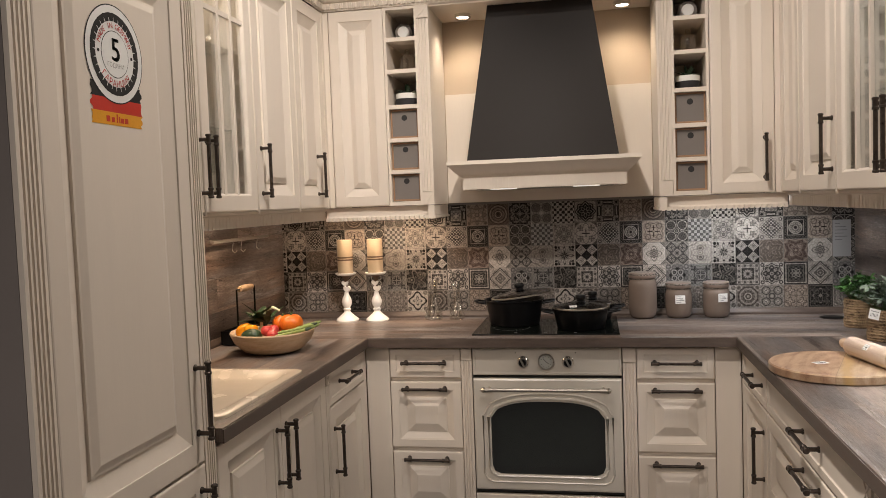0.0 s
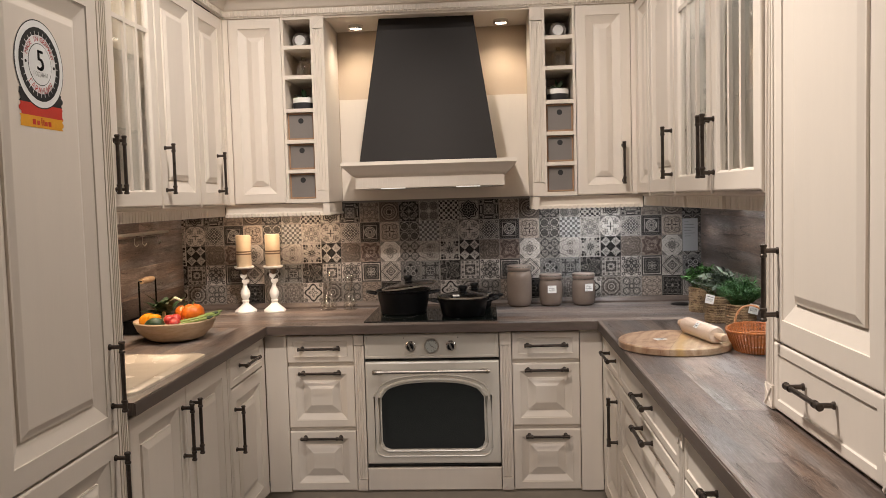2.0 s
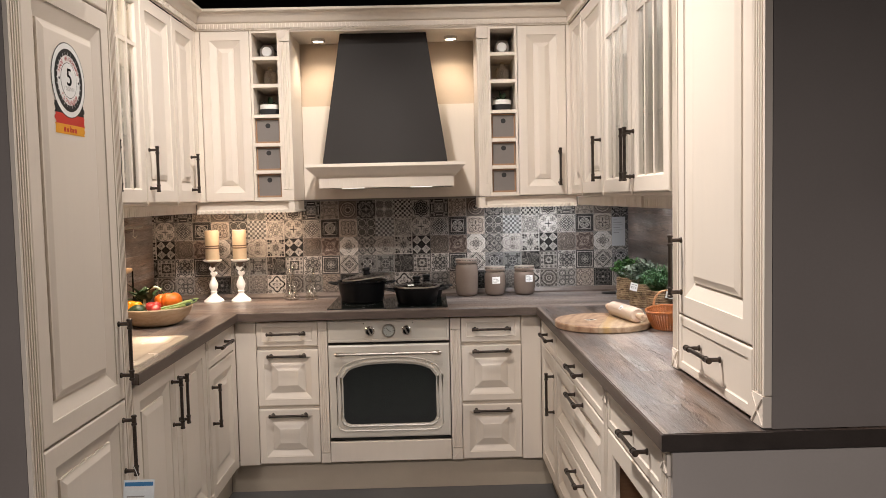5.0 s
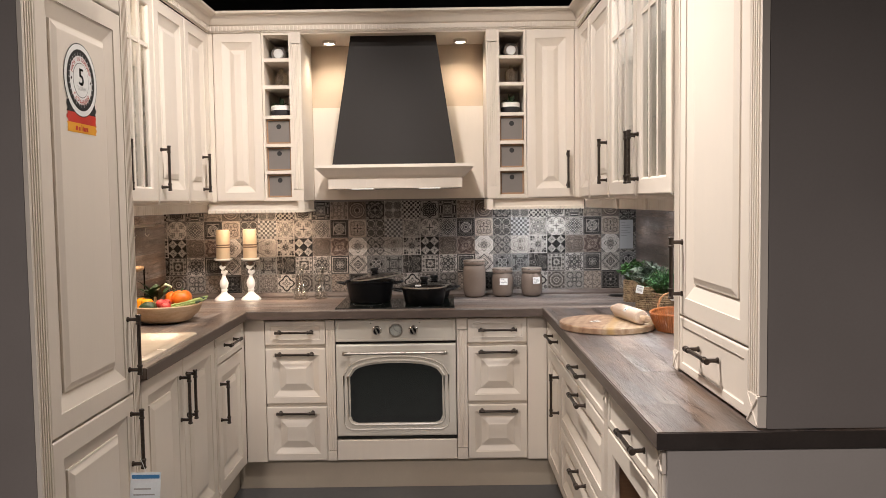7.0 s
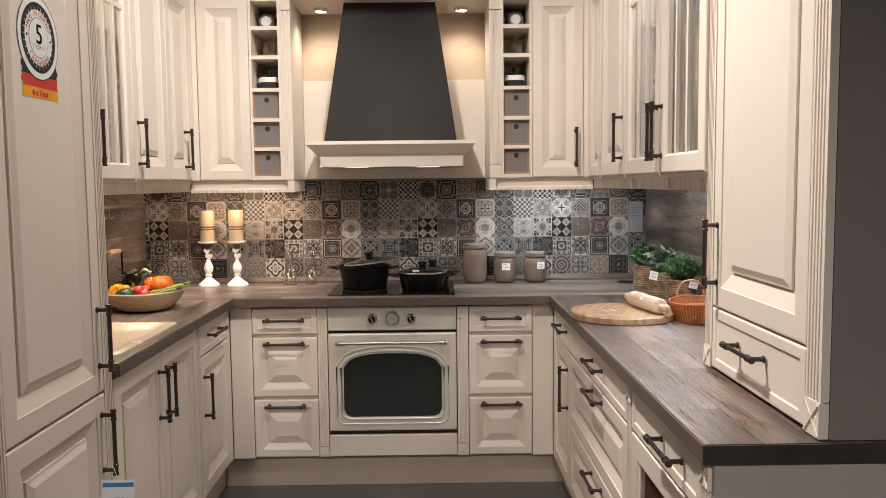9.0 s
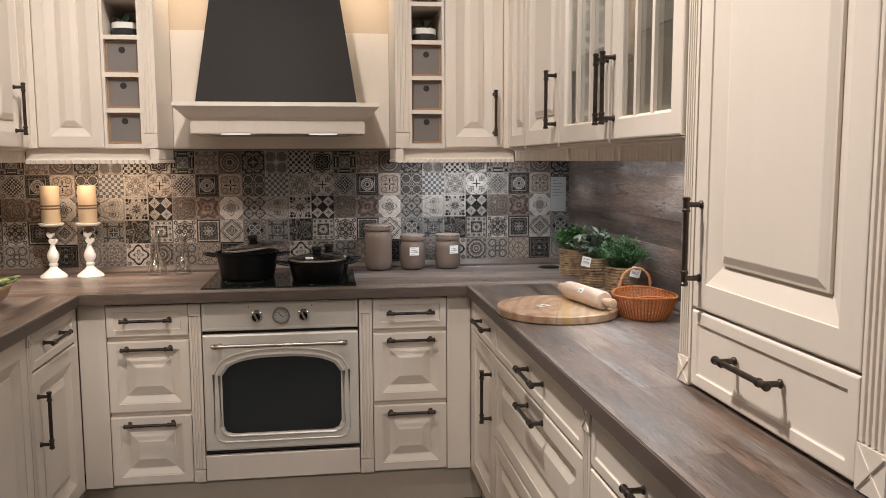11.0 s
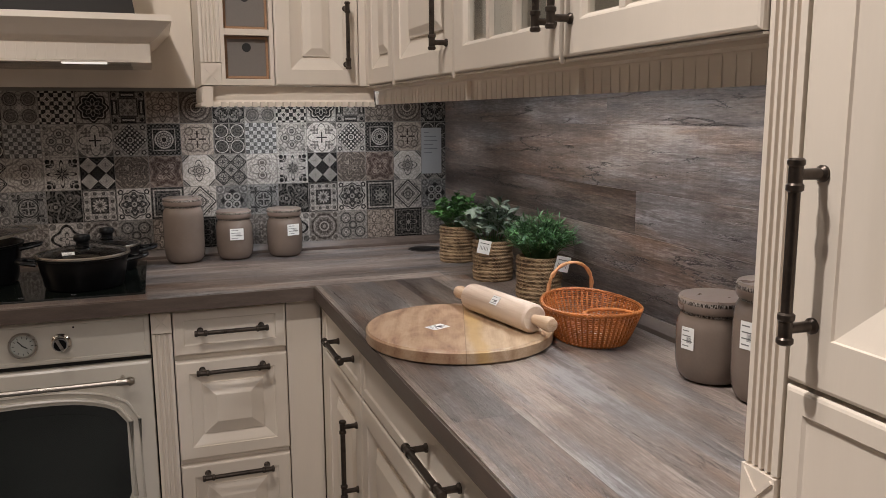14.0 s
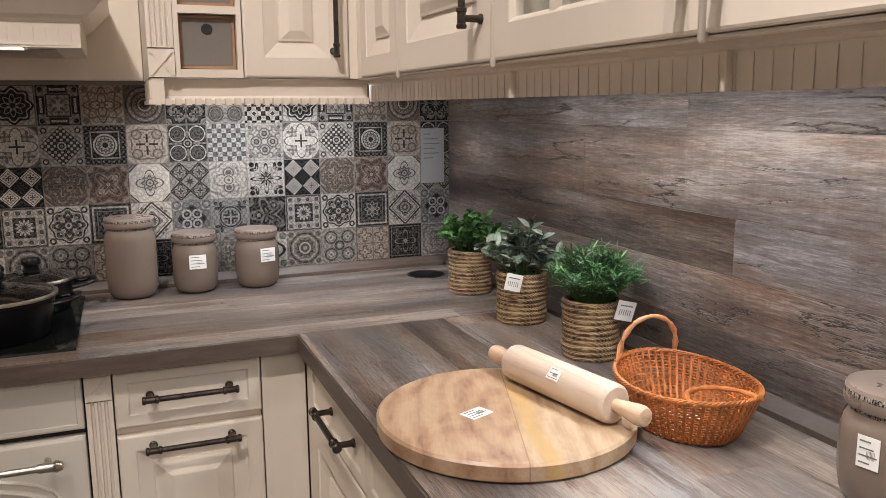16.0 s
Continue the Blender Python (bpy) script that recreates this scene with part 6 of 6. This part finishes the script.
def tile_material(name, fn, dark, light, mid=None):
    """A printed ornament made of arithmetic on the tile's own coordinates."""
    m, nt, b = nodes_of(name, 0.55)
    b.inputs["Specular IOR Level"].default_value = 0.08
    tc = nt.nodes.new("ShaderNodeTexCoord")
    sp = nd(nt, "ShaderNodeSeparateXYZ", ins={0: tc.outputs["Object"]})

    class V:
        def __init__(self, s):
            self.s = s

        def op(self, kind, *others):
            return V(nd(nt, "ShaderNodeMath", operation=kind, ins={i: (o.s if isinstance(o, V) else o) for i, o in enumerate((self, *others))}).outputs[0])

        def __add__(self, o): return self.op("ADD", o)
        def __sub__(self, o): return self.op("SUBTRACT", o)
        def __mul__(self, o): return self.op("MULTIPLY", o)
        def lt(self, o): return self.op("LESS_THAN", o)
        def gt(self, o): return self.op("GREATER_THAN", o)
        def ab(self): return self.op("ABSOLUTE")
        def mx(self, o): return self.op("MAXIMUM", o)
        def mn(self, o): return self.op("MINIMUM", o)
        def xor(self, o): return (self - o).ab()
        def inv(self): return (self * -1.0) + 1.0
        def sq(self): return self * self
        def cos(self): return self.op("COSINE")
        def sin(self): return self.op("SINE")
        def frac(self): return self.op("FRACT")
        def floor(self): return self.op("FLOOR")

    u, v = V(sp.outputs[0]) * (1 / 0.0495), V(sp.outputs[2]) * (1 / 0.0495)

    class G:
        pass
    g = G()
    g.u, g.v, g.au, g.av = u, v, u.ab(), v.ab()
    g.r = (u.sq() + v.sq()).op("SQRT")
    g.th = v.op("ARCTAN2", u)
    g.m, g.d = g.au.mx(g.av), g.au + g.av
    qu, qv = g.au - 0.5, g.av - 0.5
    g.qr, g.qd, g.qm, g.qth = (qu.sq() + qv.sq()).op("SQRT"), qu.ab() + qv.ab(), qu.ab().mx(qv.ab()), qv.op("ARCTAN2", qu)
    mn = g.au.mn(g.av)
    g.ar = ((g.m - 0.45).sq() + mn.sq()).op("SQRT")
    g.cr = ((g.au - 0.78).sq() + (g.av - 0.78).sq()).op("SQRT")
    g.hr = ((g.au - 0.27).sq() + (g.av - 0.27).sq()).op("SQRT")
    g.at = lambda a, b_: ((u - a).sq() + (v - b_).sq()).op("SQRT")
    g.cross = mn

    def paint(base, *layers):
        """Lays regions over a ground, each with its own tone."""
        val = (g.r * 0.0) + base
        for region, tone in layers:
            val = val + ((val * -1.0) + tone) * region
        return val
    g.paint = paint
    g.band = lambda x, c, w: (x - c).ab().lt(w)
    g.petal = lambda n, a, c, ph=0.0: g.r.lt((g.th * float(n) + ph).cos() * c + a)
    g.qpetal = lambda n, a, c: g.qr.lt((g.qth * float(n)).cos() * c + a)
    g.lace = lambda k, t: ((u * k).cos() * (v * k).cos()).gt(t)
    g.rlace = lambda k, n, a, t: ((g.r * k) + (g.th * float(n)).cos() * a).cos().gt(t)
    mask = fn(g)
    # fine engraving inside the light fields
    fineline = g.rlace(23.0, 8, 2.8, 0.45).mx(g.lace(25.0, 0.55)).mx(g.band(g.qr, 0.19, 0.03))
    mask = mask + (fineline * (mask.lt(0.33) * 0.46 - mask + 0.08)) * 0.33
    wear = noise_of(nt, tc.outputs["Object"], 70, 4)
    soft = nd(nt, "ShaderNodeMapRange", ins={0: wear, 1: 0.3, 2: 0.75, 3: 0.72, 4: 1.0}).outputs[0]
    rnd_ = nd(nt, "ShaderNodeObjectInfo").outputs["Random"]
    sharp = V(nd(nt, "ShaderNodeMapRange", interpolation_type="SMOOTHSTEP", ins={0: mask.s, 1: 0.05, 2: 0.98, 3: 0.0, 4: 1.0}).outputs[0])
    fac = (sharp * V(soft)).s
    mix1 = nd(nt, "ShaderNodeMix", data_type="RGBA", ins={0: fac, 6: (*dark, 1), 7: (*light, 1)})
    hs = nd(nt, "ShaderNodeHueSaturation", ins={"Value": nd(nt, "ShaderNodeMapRange", ins={0: rnd_, 3: 0.85, 4: 1.12}).outputs[0], "Color": mix1.outputs[2]})
    nt.links.new(hs.outputs[0], b.inputs["Base Color"])
    bump(nt, b, wear, 0.05, 0.0008)
    return m


COAL, SLATE, UMBER = (0.007, 0.0063, 0.0063), (0.011, 0.0105, 0.0108), (0.019, 0.013, 0.0108)
PALE, SAND, MIST = (0.50, 0.457, 0.417), (0.46, 0.388, 0.330), (0.42, 0.405, 0.388)
PI = math.pi
PATTERNS = {
    # five rows from the top, seven tiles that repeat along each
    (0, 0): (lambda g: g.paint(0.68, (g.m.gt(0.94), 0.3), (g.petal(8, 0.88, 0.07), 0.0), (g.petal(8, 0.76, 0.08), 0.75), (g.petal(8, 0.69, 0.08), 0.0), (g.petal(8, 0.48, 0.10), 0.6), (g.petal(8, 0.41, 0.10), 0.0), (g.petal(8, 0.24, 0.08, PI), 0.5), (g.r.lt(0.13), 0.0)), COAL, PALE),
    (0, 1): (lambda g: g.paint(0.5, (g.m.gt(0.92), 0.15), (g.au.lt(0.45).mn(g.av.gt(0.6)), 0.03), (g.av.lt(0.45).mn(g.au.gt(0.6)), 0.03), (g.au.lt(0.36).mn(g.band(g.av, 0.78, 0.06)), 0.65), (g.av.lt(0.36).mn(g.band(g.au, 0.78, 0.06)), 0.65), (g.band(g.m, 0.54, 0.035), 0.08), (g.petal(8, 0.34, 0.12), 0.25), (g.petal(4, 0.2, 0.1), 0.65), (g.cr.lt(0.12), 0.08)), COAL, PALE),
    (0, 2): (lambda g: g.paint(0.60, (g.petal(8, 0.80, 0.13), 0.25), (g.petal(8, 0.70, 0.13), 0.6), (g.petal(4, 0.50, 0.14), 0.28), (g.petal(4, 0.40, 0.13), 0.7), (g.petal(8, 0.22, 0.07), 0.25), (g.r.lt(0.1), 0.65), (g.cr.lt(0.16), 0.3)), UMBER, SAND),
    (0, 3): (lambda g: g.paint(0.42, (g.r.gt(0.98), 0.3), (g.band(g.r, 0.91, 0.04), 0.12), (g.band(g.r, 0.78, 0.05), 0.6), (g.band(g.r, 0.64, 0.03), 0.12), (g.r.lt(0.56), 0.5), (g.petal(16, 0.46, 0.05), 0.2), (g.band(g.r, 0.30, 0.04), 0.7), (g.r.lt(0.12), 0.08)), UMBER, SAND),
    (0, 4): (lambda g: g.paint(0.04, (g.rlace(9.0, 8, 1.6, 0.45), 0.45), (g.qpetal(4, 0.22, 0.12), 0.5), (g.qpetal(4, 0.12, 0.08), 0.05), (g.band(g.cross, 0.0, 0.04), 0.4), (g.r.lt(0.12), 0.5)), COAL, PALE),
    (0, 5): (lambda g: g.paint(0.55, (g.qr.lt(0.42), 0.22), (g.band(g.qr, 0.31, 0.03), 0.45), (g.qpetal(6, 0.16, 0.05), 0.4), (g.d.lt(0.24), 0.75), (g.d.gt(1.78), 0.75)), SLATE, PALE),
    (0, 6): (lambda g: g.paint(0.78, (((g.u * 12.57).cos() * (g.v * 12.57).cos()).gt(0.0), 0.03), (g.qm.lt(0.24).mn(g.qd.lt(0.34)), 0.8), (g.qd.lt(0.13), 0.05), (g.d.lt(0.2), 0.05)), COAL, PALE),
    (1, 0): (lambda g: g.paint(0.80, (g.r.gt(1.12), 0.35), (g.petal(4, 0.70, 0.26), 0.4), (g.petal(4, 0.62, 0.27), 0.95), (g.qpetal(4, 0.20, 0.12).mn(g.r.gt(0.55)), 0.45), (g.petal(8, 0.26, 0.12), 0.55), (g.petal(4, 0.22, 0.14, PI), 0.9), (g.cross.lt(0.045).mn(g.r.lt(0.36)), 0.04)), COAL, PALE),
    (1, 1): (lambda g: g.paint(0.60, (g.cr.lt(0.15), 0.1), (g.cr.lt(0.08), 0.7), (g.d.lt(1.02), 0.03), (g.d.lt(0.97).mn(g.lace(21.0, 0.12)), 0.72), (g.r.lt(0.27), 0.04), (g.band(g.r, 0.18, 0.04), 0.72), (g.r.lt(0.07), 0.5)), SLATE, PALE),
    (1, 2): (lambda g: g.paint(0.10, (g.m.gt(0.78).mn(g.lace(26.0, 0.35)), 0.3), (g.band(g.m, 0.67, 0.03), 0.65), (g.m.lt(0.62), 0.03), (g.r.lt(0.58), 0.75), (g.band(g.r, 0.46, 0.025), 0.12), (g.petal(12, 0.36, 0.05), 0.25), (g.petal(12, 0.25, 0.05), 0.65), (g.r.lt(0.14), 0.0)), COAL, PALE),
    (1, 3): (lambda g: g.paint(0.82, (g.rlace(15.0, 4, 1.4, 0.80), 0.48), (g.qpetal(2, 0.3, 0.1), 0.70), (g.band(g.qr, 0.24, 0.025), 0.4), (g.cross.lt(0.05).mn(g.m.lt(0.55)), 0.03), (g.r.lt(0.09), 0.85)), UMBER, SAND),
    (1, 4): (lambda g: g.paint(0.05, (g.m.gt(0.94), 0.4), (g.band(g.qr, 0.40, 0.035), 0.7), (g.qpetal(6, 0.26, 0.06), 0.18), (g.band(g.qr, 0.30, 0.015), 0.35), (g.cross.lt(0.05).mn(g.m.gt(0.3)), 0.45), (g.r.lt(0.24), 0.03), (g.band(g.r, 0.18, 0.035), 0.62), (g.r.lt(0.07), 0.5)), COAL, PALE),
    (1, 5): (lambda g: g.paint(0.26, (((g.u * 4.0).floor() + (g.v * 4.0).floor()).op("MODULO", 2.0).ab().gt(0.5), 0.80)), SLATE, MIST),
    (1, 6): (lambda g: g.paint(0.70, (g.qpetal(4, 0.30, 0.10), 0.5), (g.qpetal(4, 0.18, 0.08), 0.75), (g.ar.lt(0.31), 0.28), (g.ar.lt(0.25), 0.66), (g.ar.lt(0.15), 0.2), (g.ar.lt(0.08), 0.62), (g.d.lt(0.16), 0.8), (g.cr.lt(0.10), 0.3)), SLATE, PALE),
    (2, 0): (lambda g: g.paint(0.02, (g.qd.lt(0.485), 0.85), (g.band(g.qd, 0.385, 0.022), 0.12), (g.qd.lt(0.34).mn(g.lace(31.0, 0.1)), 0.4), (g.qpetal(4, 0.08, 0.05), 0.05)), COAL, PALE),
    (2, 1): (lambda g: g.paint(0.36, (g.rlace(17.0, 5, 2.6, 0.45), 0.52), (g.lace(21.0, 0.55), 0.22), (g.r.gt(1.12), 0.5), (g.band(g.r, 1.1, 0.03), 0.2), (g.at(-0.3, 0.3).lt(0.13), 0.6), (g.at(0.22, -0.1).lt(0.15), 0.55), (g.at(0.22, -0.1).lt(0.08), 0.2)), UMBER, SAND),
    (2, 2): (lambda g: g.paint(0.20, (g.rlace(12.0, 4, 2.4, 0.55), 0.50), (g.petal(4, 0.42, 0.34, PI), 0.16), (g.petal(4, 0.30, 0.28, PI), 0.48), (g.petal(4, 0.18, 0.14, PI), 0.14), (g.at(0.35, 0.35).lt(0.15), 0.62), (g.at(-0.35, -0.35).lt(0.15), 0.62), (g.cr.lt(0.14), 0.5), (g.r.lt(0.1), 0.6)), (0.030, 0.014, 0.012), SAND),
    (2, 3): (lambda g: g.paint(0.48, (g.d.lt(1.62), 0.14), (g.d.lt(1.54), 0.95), (g.petal(4, 0.56, 0.15), 0.25), (g.petal(4, 0.49, 0.14), 0.85), (g.petal(8, 0.38, 0.06), 0.28), (g.petal(8, 0.28, 0.05), 0.62), (g.band(g.r, 0.18, 0.03), 0.15), (g.r.lt(0.06), 0.2)), COAL, PALE),
    (2, 4): (lambda g: g.paint(0.56, (g.band(g.qd, 0.50, 0.055), 0.08), (g.qpetal(4, 0.30, 0.10), 0.12), (g.qpetal(4, 0.23, 0.08), 0.62), (g.qpetal(4, 0.11, 0.05, ), 0.12), (g.petal(8, 0.16, 0.07), 0.12)), SLATE, PALE),
    (2, 5): (lambda g: g.paint(0.70, (g.rlace(11.0, 3, 2.4, 0.72), 0.52), (g.at(0.0, 0.40).lt(0.30), 0.25), (g.band(g.at(0.0, 0.40), 0.19, 0.035), 0.62), (g.at(0.0, -0.40).lt(0.30), 0.25), (g.band(g.at(0.0, -0.40), 0.19, 0.035), 0.62), (g.r.lt(0.30), 0.72), (g.band(g.r, 0.22, 0.03), 0.28), (g.r.lt(0.08), 0.25)), UMBER, PALE),
    (2, 6): (lambda g: g.paint(0.78, (g.petal(8, 0.58, 0.30), 0.03), (g.petal(8, 0.46, 0.28), 0.78), (g.petal(8, 0.26, 0.16), 0.03), (g.qpetal(4, 0.24, 0.16).mn(g.r.gt(0.72)), 0.03), (g.qpetal(4, 0.10, 0.08).mn(g.r.gt(0.6)), 0.7), (g.cr.lt(0.14), 0.03), (g.r.lt(0.08), 0.6)), COAL, PALE),
    (3, 0): (lambda g: g.paint(0.66, (g.m.gt(0.93), 0.2), (g.m.gt(0.56).mn(g.lace(12.5, 0.25)), 0.22), (g.band(g.m, 0.58, 0.03), 0.7), (g.m.lt(0.52), 0.12), (g.petal(12, 0.36, 0.09), 0.72), (g.petal(12, 0.2, 0.05), 0.4), (g.r.lt(0.11), 0.12)), COAL, PALE),
    (3, 1): (lambda g: g.paint(0.72, (g.cr.lt(0.17), 0.08), (g.cr.lt(0.08), 0.7), (g.petal(8, 0.88, 0.05), 0.08), (g.petal(8, 0.80, 0.05), 0.62), (g.petal(8, 0.70, 0.10), 0.12), (g.petal(8, 0.50, 0.12), 0.60), (g.petal(4, 0.38, 0.12), 0.12), (g.band(g.qr, 0.22, 0.05).mn(g.r.lt(0.6)), 0.5), (g.r.lt(0.17), 0.62), (g.r.lt(0.08), 0.08)), SLATE, PALE),
    (3, 2): (lambda g: g.paint(0.12, (g.band(g.m, 0.84, 0.05), 0.68), (g.m.lt(0.72), 0.10), (g.band(g.m, 0.64, 0.02), 0.5), (g.m.lt(0.58).mn(g.lace(17.0, 0.3)), 0.35), (g.petal(8, 0.42, 0.08), 0.60), (g.petal(8, 0.32, 0.08), 0.16), (g.petal(4, 0.2, 0.08), 0.6)), SLATE, PALE),
    (3, 3): (lambda g: g.paint(0.78, (g.band(g.d, 1.0, 0.06), 0.08), (g.band(g.d, 0.82, 0.025), 0.35), (g.qpetal(4, 0.17, 0.09).mn(g.d.gt(1.1)), 0.25), (g.petal(4, 0.44, 0.08), 0.45), (g.band(g.r, 0.34, 0.035), 0.18), (g.r.lt(0.30), 0.7), (g.petal(12, 0.22, 0.05), 0.25), (g.r.lt(0.09), 0.75)), COAL, PALE),
    (3, 4): (lambda g: g.paint(0.46, (g.cr.lt(0.32), 0.62), (g.cr.lt(0.24), 0.3), (g.cr.lt(0.12), 0.6), (g.petal(4, 0.62, 0.12), 0.05), (g.band(g.hr, 0.21, 0.055), 0.70), (g.r.lt(0.08), 0.66), (g.hr.lt(0.07), 0.5)), SLATE, MIST),
    (3, 5): (lambda g: g.paint(0.55, (g.qpetal(4, 0.22, 0.13).mn(g.r.gt(0.62)), 0.1), (g.r.lt(0.58), 0.10), (g.band(g.r, 0.45, 0.05), 0.60), (g.cross.lt(0.05).mn(g.r.lt(0.5)), 0.62), (g.band(g.hr, 0.10, 0.035), 0.5), (g.cr.lt(0.1), 0.2)), SLATE, MIST),
    (3, 6): (lambda g: g.paint(0.08, (g.rlace(9.0, 5, 2.8, 0.55), 0.32), (g.at(-0.5, 0.0).lt(0.32), 0.4), (g.at(-0.5, 0.0).lt(0.22), 0.12), (g.at(-0.5, 0.0).lt(0.11), 0.55), (g.at(0.35, 0.52).lt(0.30), 0.36), (g.at(0.35, 0.52).lt(0.19), 0.1), (g.at(0.35, 0.52).lt(0.09), 0.5), (g.at(0.45, -0.5).lt(0.26), 0.36), (g.at(0.45, -0.5).lt(0.14), 0.1)), COAL, PALE),
    (4, 0): (lambda g: g.paint(0.42, (g.cr.lt(0.27), 0.58), (g.cr.lt(0.16), 0.25), (g.band(g.r, 0.84, 0.05), 0.14), (g.band(g.r, 0.68, 0.05), 0.6), (g.petal(12, 0.52, 0.07), 0.18), (g.band(g.r, 0.30, 0.05), 0.62), (g.r.lt(0.12), 0.55)), UMBER, PALE),
    (4, 1): (lambda g: g.paint(0.50, (g.band(g.qr, 0.34, 0.05), 0.18), (g.qpetal(4, 0.20, 0.08), 0.64), (g.qr.lt(0.07), 0.15), (g.band(g.r, 0.24, 0.06), 0.16), (g.r.lt(0.09), 0.62)), SLATE, PALE),
    (4, 2): (lambda g: g.paint(0.60, (g.cross.lt(0.03), 0.32), (g.qpetal(4, 0.32, 0.12), 0.34), (g.qpetal(4, 0.22, 0.09), 0.70), (g.qr.lt(0.07), 0.3), (g.r.lt(0.12), 0.32), (g.m.gt(0.95), 0.35)), UMBER, SAND),
    (4, 3): (lambda g: g.paint(0.04, (g.band(g.m, 0.87, 0.03), 0.3), (g.petal(4, 0.46, 0.22), 0.42), (g.petal(4, 0.37, 0.21), 0.04), (g.qpetal(4, 0.18, 0.11), 0.40), (g.qpetal(4, 0.10, 0.07), 0.05), (g.petal(8, 0.14, 0.06), 0.5)), COAL, PALE),
    (4, 4): (lambda g: g.paint(0.60, (g.rlace(14.0, 4, 1.3, 0.66), 0.44), (g.band(g.m, 0.90, 0.03), 0.42), (g.petal(8, 0.2, 0.07), 0.42)), SLATE, PALE),
    (4, 5): (lambda g: g.paint(0.48, (g.lace(11.0, 0.3), 0.34), (g.petal(6, 0.42, 0.14), 0.58), (g.petal(6, 0.3, 0.12), 0.35), (g.r.lt(0.1), 0.6)), UMBER, PALE),
    (4, 6): (lambda g: g.paint(0.84, (g.cr.lt(0.2), 0.45), (g.petal(4, 0.80, 0.13), 0.08), (g.petal(4, 0.64, 0.12), 0.84), (g.petal(4, 0.32, 0.14), 0.25), (g.petal(4, 0.22, 0.11), 0.84), (g.r.lt(0.07), 0.2)), COAL, PALE),
}
tiles = tagged(thing("tiled_splashback", pose(0, 0, 0), "patterned cement-look tiles in grey, black and beige", "tiles"), kind="structure")
part("grout", box(-XW, XW, -0.0015, 0.0055, ZT + 0.010, 1.447), plain("grey_grout", (0.17, 0.155, 0.14), 0.8), tiles)
made = {}
mats = {k: tile_material("ornament_tile", *v) for k, v in PATTERNS.items()}
for k in range(-15, 12):
    for row in range(5):
        x0, z0 = 0.115 + P * k, 0.935 + P * (4 - row)
        xa, xb = max(x0 + 0.0006, -XW + 0.001), min(x0 + P - 0.0006, XW - 0.001)
        if xb - xa < 0.006:
            continue
        z1 = z0 + P - 0.0006
        cx, cz = x0 + P / 2, z0 + P / 2
        key = (row, k % 7, round(xa - cx, 4), round(xb - cx, 4))
        if key not in made:
            bm = box(xa - cx, xb - cx, -0.0032, 0.0, z0 + 0.0006 - cz, z1 - cz)
            for vv in bm.verts:
                if vv.co.y < -0.001:
                    vv.co.x *= 0.992
                    vv.co.z *= 0.992
            bmesh.ops.recalc_face_normals(bm, faces=bm.faces)
            me = bpy.data.meshes.new("tile")
            bm.to_mesh(me)
            bm.free()
            me.materials.append(mats[(row, k % 7)])
            made[key] = me
        t = new("tile", made[key])
        t.parent = tiles
        t.matrix_basis = pose(cx, 0, cz)
